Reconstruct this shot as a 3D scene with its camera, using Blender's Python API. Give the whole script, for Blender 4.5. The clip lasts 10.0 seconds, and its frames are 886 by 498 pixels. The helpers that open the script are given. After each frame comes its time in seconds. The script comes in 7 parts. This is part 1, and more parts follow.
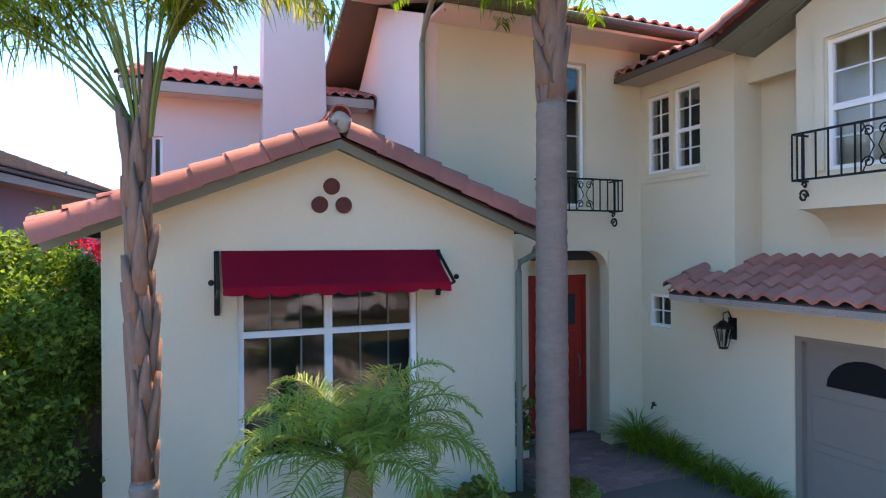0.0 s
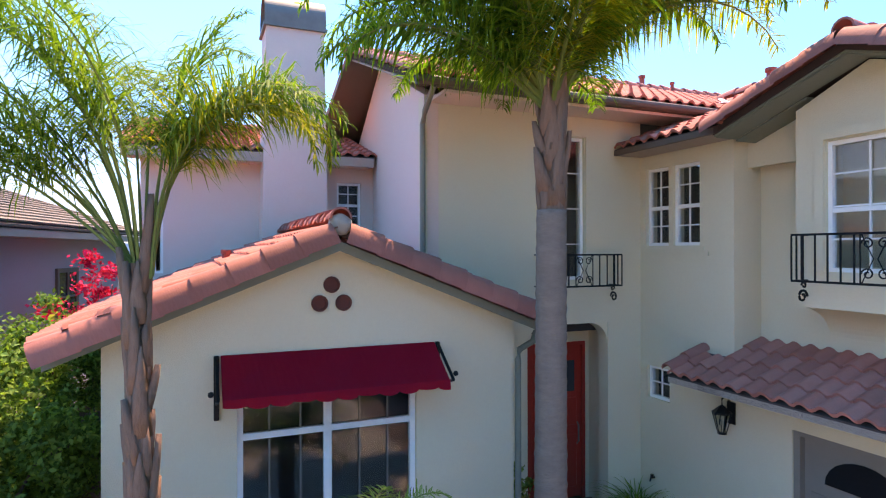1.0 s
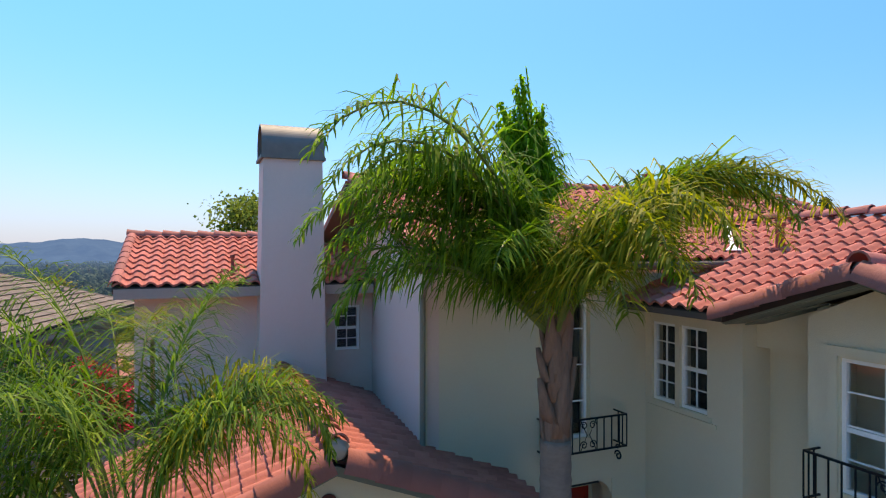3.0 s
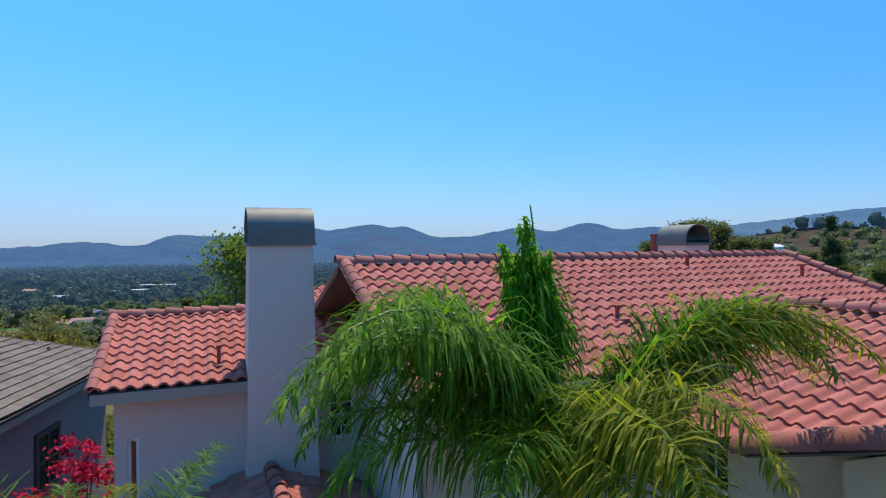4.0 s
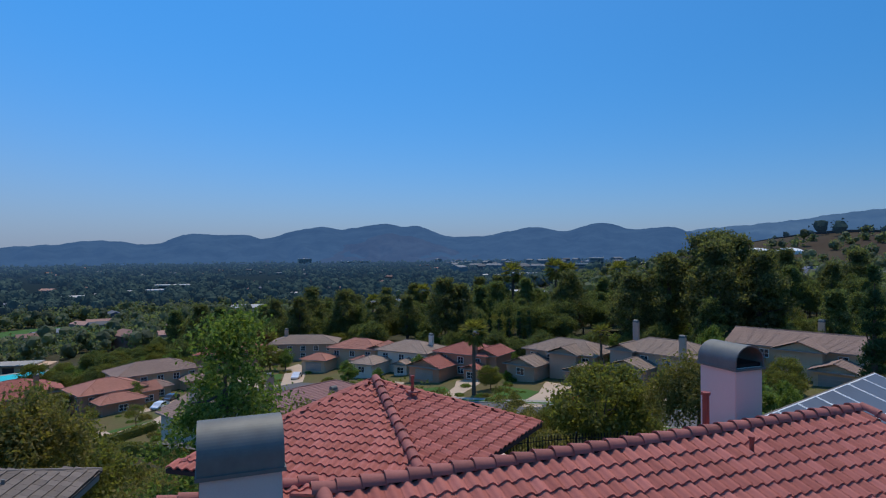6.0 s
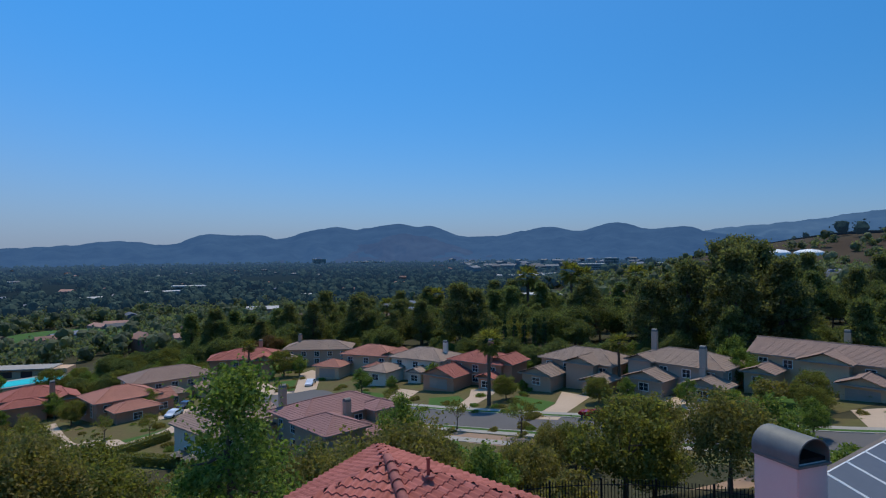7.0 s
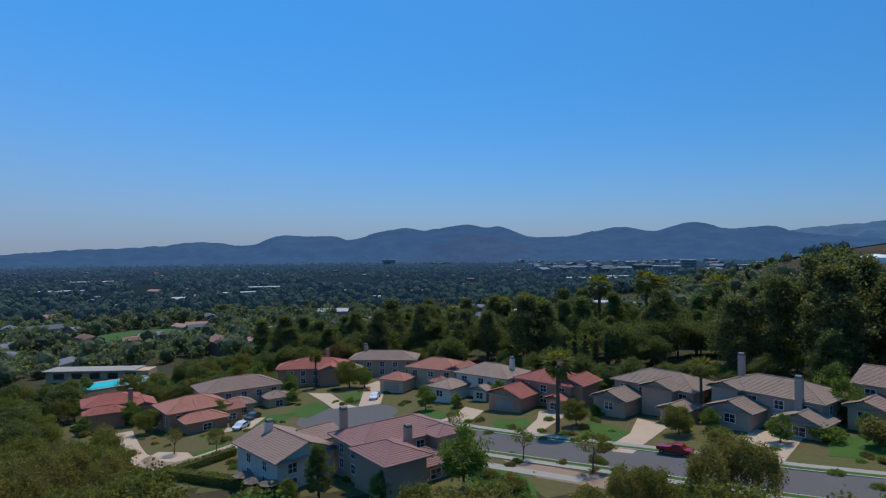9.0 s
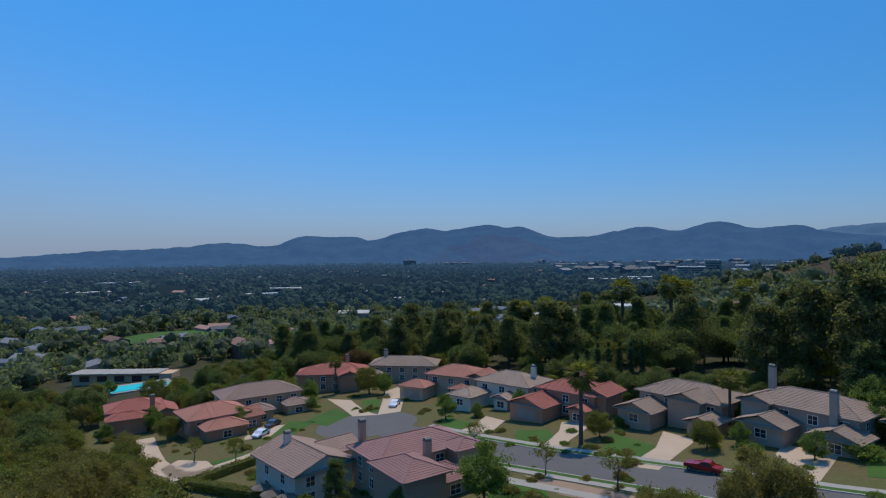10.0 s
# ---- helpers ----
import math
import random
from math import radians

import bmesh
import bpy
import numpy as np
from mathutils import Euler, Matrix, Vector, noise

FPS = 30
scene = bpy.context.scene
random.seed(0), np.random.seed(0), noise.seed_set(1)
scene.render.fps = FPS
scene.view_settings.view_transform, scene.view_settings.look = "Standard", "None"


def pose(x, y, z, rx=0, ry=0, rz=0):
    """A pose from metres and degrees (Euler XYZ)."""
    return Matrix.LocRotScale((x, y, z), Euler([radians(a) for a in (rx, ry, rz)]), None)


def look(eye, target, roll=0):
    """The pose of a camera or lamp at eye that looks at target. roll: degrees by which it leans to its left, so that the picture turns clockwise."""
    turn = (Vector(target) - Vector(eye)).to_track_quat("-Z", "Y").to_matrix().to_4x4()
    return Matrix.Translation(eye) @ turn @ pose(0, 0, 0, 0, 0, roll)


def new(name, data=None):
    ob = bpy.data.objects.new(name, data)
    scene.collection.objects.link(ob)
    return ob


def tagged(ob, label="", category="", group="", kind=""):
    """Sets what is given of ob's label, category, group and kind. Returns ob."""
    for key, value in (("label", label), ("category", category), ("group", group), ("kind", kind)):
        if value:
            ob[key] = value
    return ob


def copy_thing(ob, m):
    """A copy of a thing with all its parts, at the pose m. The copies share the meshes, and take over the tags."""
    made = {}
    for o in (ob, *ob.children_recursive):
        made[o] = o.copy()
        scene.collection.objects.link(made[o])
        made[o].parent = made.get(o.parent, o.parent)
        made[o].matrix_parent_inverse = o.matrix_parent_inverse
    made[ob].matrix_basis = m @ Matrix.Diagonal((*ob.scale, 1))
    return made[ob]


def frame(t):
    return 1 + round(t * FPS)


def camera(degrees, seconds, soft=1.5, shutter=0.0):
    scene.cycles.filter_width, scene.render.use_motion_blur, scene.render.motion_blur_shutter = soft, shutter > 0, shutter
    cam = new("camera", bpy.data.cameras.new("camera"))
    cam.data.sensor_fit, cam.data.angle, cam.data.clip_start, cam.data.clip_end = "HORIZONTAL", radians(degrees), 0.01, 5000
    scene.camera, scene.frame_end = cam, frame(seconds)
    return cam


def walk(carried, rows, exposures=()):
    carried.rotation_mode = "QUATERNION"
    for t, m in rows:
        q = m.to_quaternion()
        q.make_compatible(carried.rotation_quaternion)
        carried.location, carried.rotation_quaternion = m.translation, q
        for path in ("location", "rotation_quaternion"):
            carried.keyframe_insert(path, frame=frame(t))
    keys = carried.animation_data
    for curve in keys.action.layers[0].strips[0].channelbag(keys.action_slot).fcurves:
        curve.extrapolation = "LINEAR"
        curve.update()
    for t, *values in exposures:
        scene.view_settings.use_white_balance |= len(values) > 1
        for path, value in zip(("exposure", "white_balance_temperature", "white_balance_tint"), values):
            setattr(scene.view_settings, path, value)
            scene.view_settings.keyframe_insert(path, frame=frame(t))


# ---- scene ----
cam = camera(73.4, 10.0, soft=1.15)
PATH = [
    (0, (0.063, 0.36, 3.078), (0.827, 2.209, 3.08), -0.4),
    (0.5, (0.055, 0.353, 3.607), (0.82, 2.201, 3.61), -0.3),
    (1, (0.061, 0.349, 4.144), (0.826, 2.197, 4.147), -0.1),
    (1.5, (0.072, 0.354, 4.673), (0.837, 2.202, 4.675), -0.0),
    (2, (0.078, 0.374, 5.195), (0.845, 2.221, 5.196), 0.2),
    (2.5, (0.081, 0.397, 5.777), (0.847, 2.244, 5.778), 0.2),
    (4, (0.412, 1.067, 7.856), (1.173, 2.917, 7.856), -0.6),
    (4.5, (0.554, 1.351, 8.588), (1.319, 3.199, 8.587), -0.6),
    (5, (0.798, 1.751, 9.279), (1.562, 3.599, 9.279), -0.6),
    (5.5, (1.107, 2.345, 9.978), (1.853, 4.201, 9.977), -0.5),
    (7, (1.78, 4.475, 12.317), (2.458, 6.356, 12.314), -0.5),
    (7.5, (2.175, 5.39, 13.097), (2.827, 7.281, 13.095), -0.6),
    (8, (2.567, 6.545, 13.822), (3.163, 8.454, 13.821), -0.5),
    (8.5, (3.113, 7.494, 14.586), (3.629, 9.426, 14.585), -0.5),
    (9, (3.753, 8.457, 15.238), (4.211, 10.404, 15.238), -0.5),
    (9.5, (4.152, 9.331, 15.96), (4.577, 11.286, 15.96), -0.6),
    (10, (4.303, 10.128, 16.709), (4.693, 12.089, 16.71), -0.6),
]
EXPOSURE = [(0.0, 1.82, 9900, 31), (1.0, 1.6, 9900, 31), (1.8, 1.2, 10100, 29), (2.6, 0.72, 10200, 25), (3.4, 0.32, 8200, 14), (4.0, 0.06, 7100, 8), (4.6, -0.25, 6800, 8), (5.5, -0.65, 6600, 11), (7.0, -0.7, 6600, 9), (10.0, -0.7, 6600, 9)]


walk(cam, [(t, look(eye, target, roll)) for t, eye, target, roll in PATH],
     exposures=EXPOSURE)

# ---- daylight ----
SUN = Vector((0.24, 0.36, 1.0)).normalized()          # towards the sun: high, a little behind the house
world = bpy.data.worlds.new("sky")
scene.world = world
world.use_nodes = True
wn = world.node_tree.nodes
wn.clear()
sky = wn.new("ShaderNodeTexSky")
sky.sky_type = "NISHITA"
sky.sun_disc = False
sky.sun_elevation = math.asin(SUN.z)
sky.sun_rotation = math.atan2(SUN.x, SUN.y)
sky.altitude = 300
sky.air_density = 1.0
sky.dust_density = 1.4
sky.ozone_density = 3.0
bg = wn.new("ShaderNodeBackground")
bg.inputs["Strength"].default_value = 0.12
wo = wn.new("ShaderNodeOutputWorld")
deep = wn.new("ShaderNodeHueSaturation")
deep.inputs["Saturation"].default_value = 1.5
deep.inputs["Value"].default_value = 1.0
even = wn.new("ShaderNodeVectorMath")
even.operation = "POWER"
even.inputs[1].default_value = (0.4, 0.42, 0.42)
cool = wn.new("ShaderNodeVectorMath")
cool.operation = "MULTIPLY"
cool.inputs[1].default_value = (2.9, 3.72, 5.15)
world.node_tree.links.new(sky.outputs[0], even.inputs[0])
world.node_tree.links.new(even.outputs[0], cool.inputs[0])
world.node_tree.links.new(cool.outputs[0], deep.inputs["Color"])
# a grey-lilac haze layer along the horizon, and thinner air towards the east
way = wn.new("ShaderNodeTexCoord")
axes = wn.new("ShaderNodeSeparateXYZ")
world.node_tree.links.new(way.outputs["Generated"], axes.inputs[0])
east = wn.new("ShaderNodeVectorMath")
east.operation = "DOT_PRODUCT"
east.inputs[1].default_value = (0.956, -0.292, 0.0)
world.node_tree.links.new(way.outputs["Generated"], east.inputs[0])
thin = wn.new("ShaderNodeMath")
thin.operation = "MULTIPLY_ADD"
thin.inputs[1].default_value = -0.27
thin.inputs[2].default_value = 1.0
world.node_tree.links.new(east.outputs["Value"], thin.inputs[0])
clear_sky = wn.new("ShaderNodeVectorMath")
clear_sky.operation = "SCALE"
world.node_tree.links.new(deep.outputs[0], clear_sky.inputs[0])
world.node_tree.links.new(thin.outputs[0], clear_sky.inputs[3])
low = wn.new("ShaderNodeMath")
low.operation = "ABSOLUTE"
world.node_tree.links.new(axes.outputs["Z"], low.inputs[0])
fall = wn.new("ShaderNodeMath")
fall.operation = "MULTIPLY"
depth = wn.new("ShaderNodeMath")
depth.operation = "MULTIPLY_ADD"
depth.inputs[1].default_value = -11.0
depth.inputs[2].default_value = -14.0
world.node_tree.links.new(east.outputs["Value"], depth.inputs[0])
world.node_tree.links.new(low.outputs[0], fall.inputs[0])
world.node_tree.links.new(depth.outputs[0], fall.inputs[1])
layer = wn.new("ShaderNodeMath")
layer.operation = "EXPONENT"
world.node_tree.links.new(fall.outputs[0], layer.inputs[0])
dense = wn.new("ShaderNodeMath")
dense.operation = "MULTIPLY"
dense.inputs[1].default_value = 0.9
world.node_tree.links.new(layer.outputs[0], dense.inputs[0])
hazy = wn.new("ShaderNodeMix")
hazy.data_type = "RGBA"
hazy.inputs[7].default_value = (3.4, 4.2, 5.7, 1)
world.node_tree.links.new(dense.outputs[0], hazy.inputs[0])
world.node_tree.links.new(clear_sky.outputs[0], hazy.inputs[6])
world.node_tree.links.new(hazy.outputs[2], bg.inputs[0])
world.node_tree.links.new(bg.outputs[0], wo.inputs[0])
sun = new("sun", bpy.data.lights.new("sun", "SUN"))
sun.data.energy = 4.3
sun.data.angle = radians(0.55)
sun.data.color = (1.0, 0.91, 0.77)
sun.matrix_basis = look(SUN * 50, (0, 0, 0))


# ---- materials ----
def node(nt, kind, **props):
    n = nt.nodes.new(kind)
    for k, v in props.items():
        if k in n.inputs:
            n.inputs[k].default_value = v
    return n


def material(name, colour, rough=0.8, grain=8.0, spread=0.18, stain=0.6, stain_amount=0.15, bump=0.0, bump_scale=40.0,
             metal=0.0, per="", per_amount=0.25, stretch=(1, 1, 1), leaf=0.0, tint=None, coat=0.0, spec=0.22):
    """A surface with grain and large stains; per: 'object' or 'island' varies each piece."""
    m = bpy.data.materials.new(name)
    m.use_nodes = True
    nt = m.node_tree
    nt.nodes.clear()
    link = nt.links.new
    out = nt.nodes.new("ShaderNodeOutputMaterial")
    bsdf = nt.nodes.new("ShaderNodeBsdfPrincipled")
    bsdf.inputs["Roughness"].default_value = rough
    bsdf.inputs["Metallic"].default_value = metal
    bsdf.inputs["Specular IOR Level"].default_value = spec
    bsdf.inputs["Coat Weight"].default_value = coat
    tc = nt.nodes.new("ShaderNodeTexCoord")
    mp = nt.nodes.new("ShaderNodeMapping")
    mp.inputs["Scale"].default_value = stretch
    link(tc.outputs["Object"], mp.inputs["Vector"])
    n1 = node(nt, "ShaderNodeTexNoise", Scale=grain, Detail=6.0, Roughness=0.65)
    n2 = node(nt, "ShaderNodeTexNoise", Scale=stain, Detail=4.0, Roughness=0.6)
    link(mp.outputs[0], n1.inputs["Vector"])
    link(mp.outputs[0], n2.inputs["Vector"])
    fac = nt.nodes.new("ShaderNodeMath")
    fac.operation = "MULTIPLY_ADD"
    link(n1.outputs["Fac"], fac.inputs[0])
    fac.inputs[1].default_value = spread * 2
    fac.inputs[2].default_value = 1 - spread
    fac2 = nt.nodes.new("ShaderNodeMath")
    fac2.operation = "MULTIPLY_ADD"
    link(n2.outputs["Fac"], fac2.inputs[0])
    fac2.inputs[1].default_value = stain_amount * 2
    fac2.inputs[2].default_value = 1 - stain_amount
    mul = nt.nodes.new("ShaderNodeMath")
    mul.operation = "MULTIPLY"
    link(fac.outputs[0], mul.inputs[0])
    link(fac2.outputs[0], mul.inputs[1])
    last = mul
    rnd = None
    if per:
        if per == "object":
            rnd = nt.nodes.new("ShaderNodeObjectInfo").outputs["Random"]
        else:
            rnd = nt.nodes.new("ShaderNodeNewGeometry").outputs["Random Per Island"]
        f3 = nt.nodes.new("ShaderNodeMath")
        f3.operation = "MULTIPLY_ADD"
        link(rnd, f3.inputs[0])
        f3.inputs[1].default_value = per_amount * 2
        f3.inputs[2].default_value = 1 - per_amount
        m3 = nt.nodes.new("ShaderNodeMath")
        m3.operation = "MULTIPLY"
        link(mul.outputs[0], m3.inputs[0])
        link(f3.outputs[0], m3.inputs[1])
        last = m3
    base = nt.nodes.new("ShaderNodeMix")
    base.data_type = "RGBA"
    base.inputs[6].default_value = (*colour, 1)
    base.inputs[7].default_value = (*(tint or colour), 1)
    link(rnd if (rnd and tint) else n2.outputs["Fac"], base.inputs[0])
    scale = nt.nodes.new("ShaderNodeVectorMath")
    scale.operation = "SCALE"
    link(base.outputs[2], scale.inputs[0])
    link(last.outputs[0], scale.inputs[3])
    link(scale.outputs[0], bsdf.inputs["Base Color"])
    if bump:
        n3 = node(nt, "ShaderNodeTexNoise", Scale=bump_scale, Detail=5.0)
        link(mp.outputs[0], n3.inputs["Vector"])
        b = node(nt, "ShaderNodeBump", Strength=bump, Distance=0.02)
        link(n3.outputs["Fac"], b.inputs["Height"])
        link(b.outputs[0], bsdf.inputs["Normal"])
    if leaf:
        tr = nt.nodes.new("ShaderNodeBsdfTranslucent")
        warm = nt.nodes.new("ShaderNodeVectorMath")
        warm.operation = "MULTIPLY"
        warm.inputs[1].default_value = (1.15, 1.25, 0.55)
        link(scale.outputs[0], warm.inputs[0])
        link(warm.outputs[0], tr.inputs[0])
        mix = nt.nodes.new("ShaderNodeMixShader")
        mix.inputs[0].default_value = leaf
        link(bsdf.outputs[0], mix.inputs[1])
        link(tr.outputs[0], mix.inputs[2])
        link(mix.outputs[0], out.inputs[0])
    else:
        link(bsdf.outputs[0], out.inputs[0])
    return m


def glass_material():
    m = bpy.data.materials.new("window_glass")
    m.use_nodes = True
    b = m.node_tree.nodes["Principled BSDF"]
    b.inputs["Base Color"].default_value = (0.85, 0.9, 0.9, 1)
    b.inputs["Roughness"].default_value = 0.02
    b.inputs["Transmission Weight"].default_value = 1.0
    b.inputs["IOR"].default_value = 1.45
    return m


STUCCO = material("cream_stucco", (0.64, 0.56, 0.40), 0.9, 30, 0.05, 0.5, 0.06, 0.25, 90)
STUCCO_PINK = material("pale_stucco", (0.66, 0.515, 0.445), 0.9, 30, 0.05, 0.5, 0.06, 0.25, 90)
TILE = material("terracotta_tile", (0.42, 0.136, 0.102), 0.85, 9, 0.14, 0.9, 0.18, 0.25, 30, per="object", per_amount=0.1, tint=(0.465, 0.162, 0.128), spec=0.1)
TILE_REST = material("terracotta_tiles", (0.42, 0.136, 0.102), 0.85, 9, 0.14, 0.9, 0.18, 0.25, 30, per="island", per_amount=0.1, tint=(0.465, 0.162, 0.128), spec=0.1)
RIDGE = material("ridge_tile_clay", (0.36, 0.125, 0.1), 0.75, 9, 0.16, 1.5, 0.14, 0.2, 30, per="object", per_amount=0.2, spec=0.25)
MORTAR = material("mortar", (0.41, 0.34, 0.29), 0.95, 20, 0.1, 2, 0.1, 0.4, 30)
DECK = material("roof_underlay", (0.06, 0.04, 0.035), 0.9)
EAVE = material("beige_eave_paint", (0.36, 0.29, 0.24), 0.7, 20, 0.08)
FASCIA = material("painted_fascia", (0.11, 0.085, 0.07), 0.6, 20, 0.1)
TRIM_GREEN = material("grey_green_trim", (0.17, 0.19, 0.155), 0.6, 20, 0.1)
WHITE = material("white_paint", (0.78, 0.77, 0.73), 0.5, 20, 0.04, 1, 0.05)
IRON = material("black_iron", (0.015, 0.015, 0.017), 0.45, 30, 0.2, metal=0.4)
GLASS = glass_material()
# near-black base colour stands in for the darkness of unlit rooms
INSIDE = material("painted_dark_room", (0.05, 0.045, 0.045), 0.9, 2, 0.08)
DOOR = material("red_stained_wood", (0.42, 0.035, 0.022), 0.42, 14, 0.2, 1, 0.1, 0.15, 30, stretch=(6, 6, 0.6))
GARAGE = material("grey_taupe_paint", (0.22, 0.19, 0.155), 0.6, 12, 0.06, 1, 0.08)
AWNING = material("burgundy_canvas", (0.58, 0.02, 0.06), 0.85, 60, 0.1, 2, 0.1, 0.15, 200, leaf=0.4)
CAP_METAL = material("weathered_steel", (0.17, 0.17, 0.155), 0.6, 5, 0.2, 2, 0.3, metal=0.35)
PALM_TRUNK = material("palm_trunk_grey", (0.2, 0.15, 0.122), 0.9, 10, 0.25, 3, 0.2, 0.6, 18, stretch=(1, 1, 3))
PALM_BOOT = material("palm_boot_brown", (0.215, 0.125, 0.09), 0.85, 14, 0.35, 3, 0.25, 0.6, 22, stretch=(3, 3, 0.6))
PALM_LEAF = material("queen_palm_leaf", (0.085, 0.225, 0.026), 0.55, 5, 0.2, 1, 0.2, per="island", per_amount=0.45, leaf=0.55, tint=(0.165, 0.255, 0.03), spec=0.12)
PALM_FINE = material("fine_palm_leaf", (0.075, 0.2, 0.028), 0.6, 5, 0.2, 1, 0.2, per="island", per_amount=0.5, leaf=0.45, tint=(0.15, 0.22, 0.03), spec=0.12)
PALM_DRY = material("yellowing_palm_leaf", (0.18, 0.25, 0.024), 0.55, 5, 0.2, 1, 0.2, per="island", per_amount=0.45, leaf=0.55, tint=(0.3, 0.26, 0.03), spec=0.12)
PALM_YOUNG = material("young_palm_leaf", (0.13, 0.36, 0.03), 0.5, 5, 0.2, 1, 0.2, per="island", per_amount=0.35, leaf=0.7, tint=(0.2, 0.36, 0.03), spec=0.12)
PALM_STALK = material("palm_leaf_stalk", (0.13, 0.17, 0.04), 0.5, 8, 0.2)
PYGMY_LEAF = material("date_palm_leaf", (0.15, 0.27, 0.06), 0.4, 5, 0.2, 1, 0.2, per="island", per_amount=0.3, leaf=0.5)


def foliage(name, a, b, leaf=0.3, vary=0.32):
    return material(name, a, 0.7, 1.2, 0.25, 0.25, 0.25, per="island", per_amount=vary, leaf=leaf, tint=b, spec=0.15)


LEAF_BRIGHT = foliage("bright_leaves", (0.155, 0.22, 0.052), (0.22, 0.255, 0.075), 0.5, 0.4)
LEAF_GARDEN = foliage("glossy_garden_leaves", (0.1, 0.2, 0.042), (0.145, 0.24, 0.055), 0.4, 0.55)
LEAF_OAK = foliage("oak_leaves", (0.18, 0.172, 0.054), (0.215, 0.2, 0.06), 0.55)
LEAF_DARK = foliage("dark_conifer_needles", (0.135, 0.16, 0.072), (0.175, 0.185, 0.082), 0.6)
LEAF_CYPRESS = foliage("cypress_needles", (0.05, 0.085, 0.035), (0.07, 0.1, 0.04), 0.3)
LEAF_EUC = foliage("eucalyptus_leaves", (0.135, 0.148, 0.075), (0.175, 0.165, 0.084), 0.6)
LEAF_OLIVE = foliage("olive_brown_leaves", (0.225, 0.195, 0.068), (0.265, 0.21, 0.075), 0.5)
LEAF_RUST = foliage("rusty_leaves", (0.13, 0.10, 0.035), (0.17, 0.085, 0.04))
# leaf colour lifted paler and greyer to imitate haze over these woods
LEAF_FAR = foliage("far_wood_leaves_haze_tint", (0.16, 0.185, 0.115), (0.2, 0.205, 0.12), 0.55, 0.3)


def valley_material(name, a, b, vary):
    """Far valley growth; haze is painted as blue emission that grows with distance."""
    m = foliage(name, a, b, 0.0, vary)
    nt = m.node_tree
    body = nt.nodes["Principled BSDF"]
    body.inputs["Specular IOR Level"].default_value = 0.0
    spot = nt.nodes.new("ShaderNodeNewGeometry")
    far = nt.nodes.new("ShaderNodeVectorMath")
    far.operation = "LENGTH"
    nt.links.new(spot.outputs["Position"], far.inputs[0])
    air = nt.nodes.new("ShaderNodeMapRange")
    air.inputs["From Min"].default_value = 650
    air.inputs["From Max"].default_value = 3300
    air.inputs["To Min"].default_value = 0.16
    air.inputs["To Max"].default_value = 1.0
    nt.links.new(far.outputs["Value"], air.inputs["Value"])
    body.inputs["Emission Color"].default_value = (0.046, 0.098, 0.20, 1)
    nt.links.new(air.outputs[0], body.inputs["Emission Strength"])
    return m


LEAF_HAZE = valley_material("distant_wood_haze_glow", (0.044, 0.066, 0.048), (0.054, 0.074, 0.05), 0.25)
FLOWER = foliage("magenta_flowers", (0.6, 0.02, 0.08), (0.66, 0.04, 0.13), 0.3)
BARK = material("bark", (0.13, 0.09, 0.065), 0.9, 8, 0.3, 2, 0.2, 0.5, 20, stretch=(3, 3, 0.7))
GARDEN = material("ivy_and_mulch", (0.19, 0.12, 0.07), 0.95, 1.2, 0.3, 0.16, 0.25, 0.5, 3, tint=(0.065, 0.1, 0.025), spec=0.05)
LAWN = material("lawn", (0.055, 0.115, 0.02), 0.95, 3, 0.25, 0.15, 0.25, 0.4, 12)
EARTH = material("dry_slope_earth", (0.085, 0.066, 0.04), 0.95, 0.6, 0.35, 0.06, 0.35, 0.4, 2, tint=(0.042, 0.052, 0.026), spec=0.05)
ASPHALT = material("asphalt", (0.125, 0.116, 0.11), 0.9, 3, 0.12, 0.15, 0.12)
CONCRETE = material("pale_concrete", (0.35, 0.315, 0.27), 0.9, 2, 0.1, 0.2, 0.12)
DRIVE = material("beige_concrete", (0.5, 0.37, 0.26), 0.9, 2, 0.1, 0.2, 0.12)
DIRT = material("bare_dirt", (0.32, 0.21, 0.14), 0.95, 1, 0.2, 0.2, 0.2)
BRICK_PATH = material("mauve_brick", (0.25, 0.125, 0.118), 0.85, 12, 0.15, 1, 0.15, per="object", per_amount=0.2)
GROUT = material("path_joint", (0.12, 0.09, 0.08), 0.95, 12, 0.15)


# ---- mesh helpers ----
def part(name, bm, mat, parent, label="", smooth=False):
    me = bpy.data.meshes.new(name)
    bmesh.ops.recalc_face_normals(bm, faces=bm.faces)
    bm.to_mesh(me)
    bm.free()
    me.materials.append(mat)
    if smooth:
        me.shade_smooth()
    ob = new(name, me)
    ob.parent = parent
    if label:
        ob["label"] = label
    return ob


def raw_part(name, verts, faces, mat, parent, label="", smooth=False):
    me = bpy.data.meshes.new(name)
    me.from_pydata([tuple(v) for v in verts], [], faces)
    me.materials.append(mat)
    if smooth:
        me.shade_smooth()
    ob = new(name, me)
    ob.parent = parent
    if label:
        ob["label"] = label
    return ob


def thing(name, label, category, m=None, group="", kind=""):
    ob = new(name)
    ob.empty_display_size = 0.2
    if m is not None:
        ob.matrix_basis = m
    return tagged(ob, label, category, group, kind)


ID = Matrix.Identity(4)


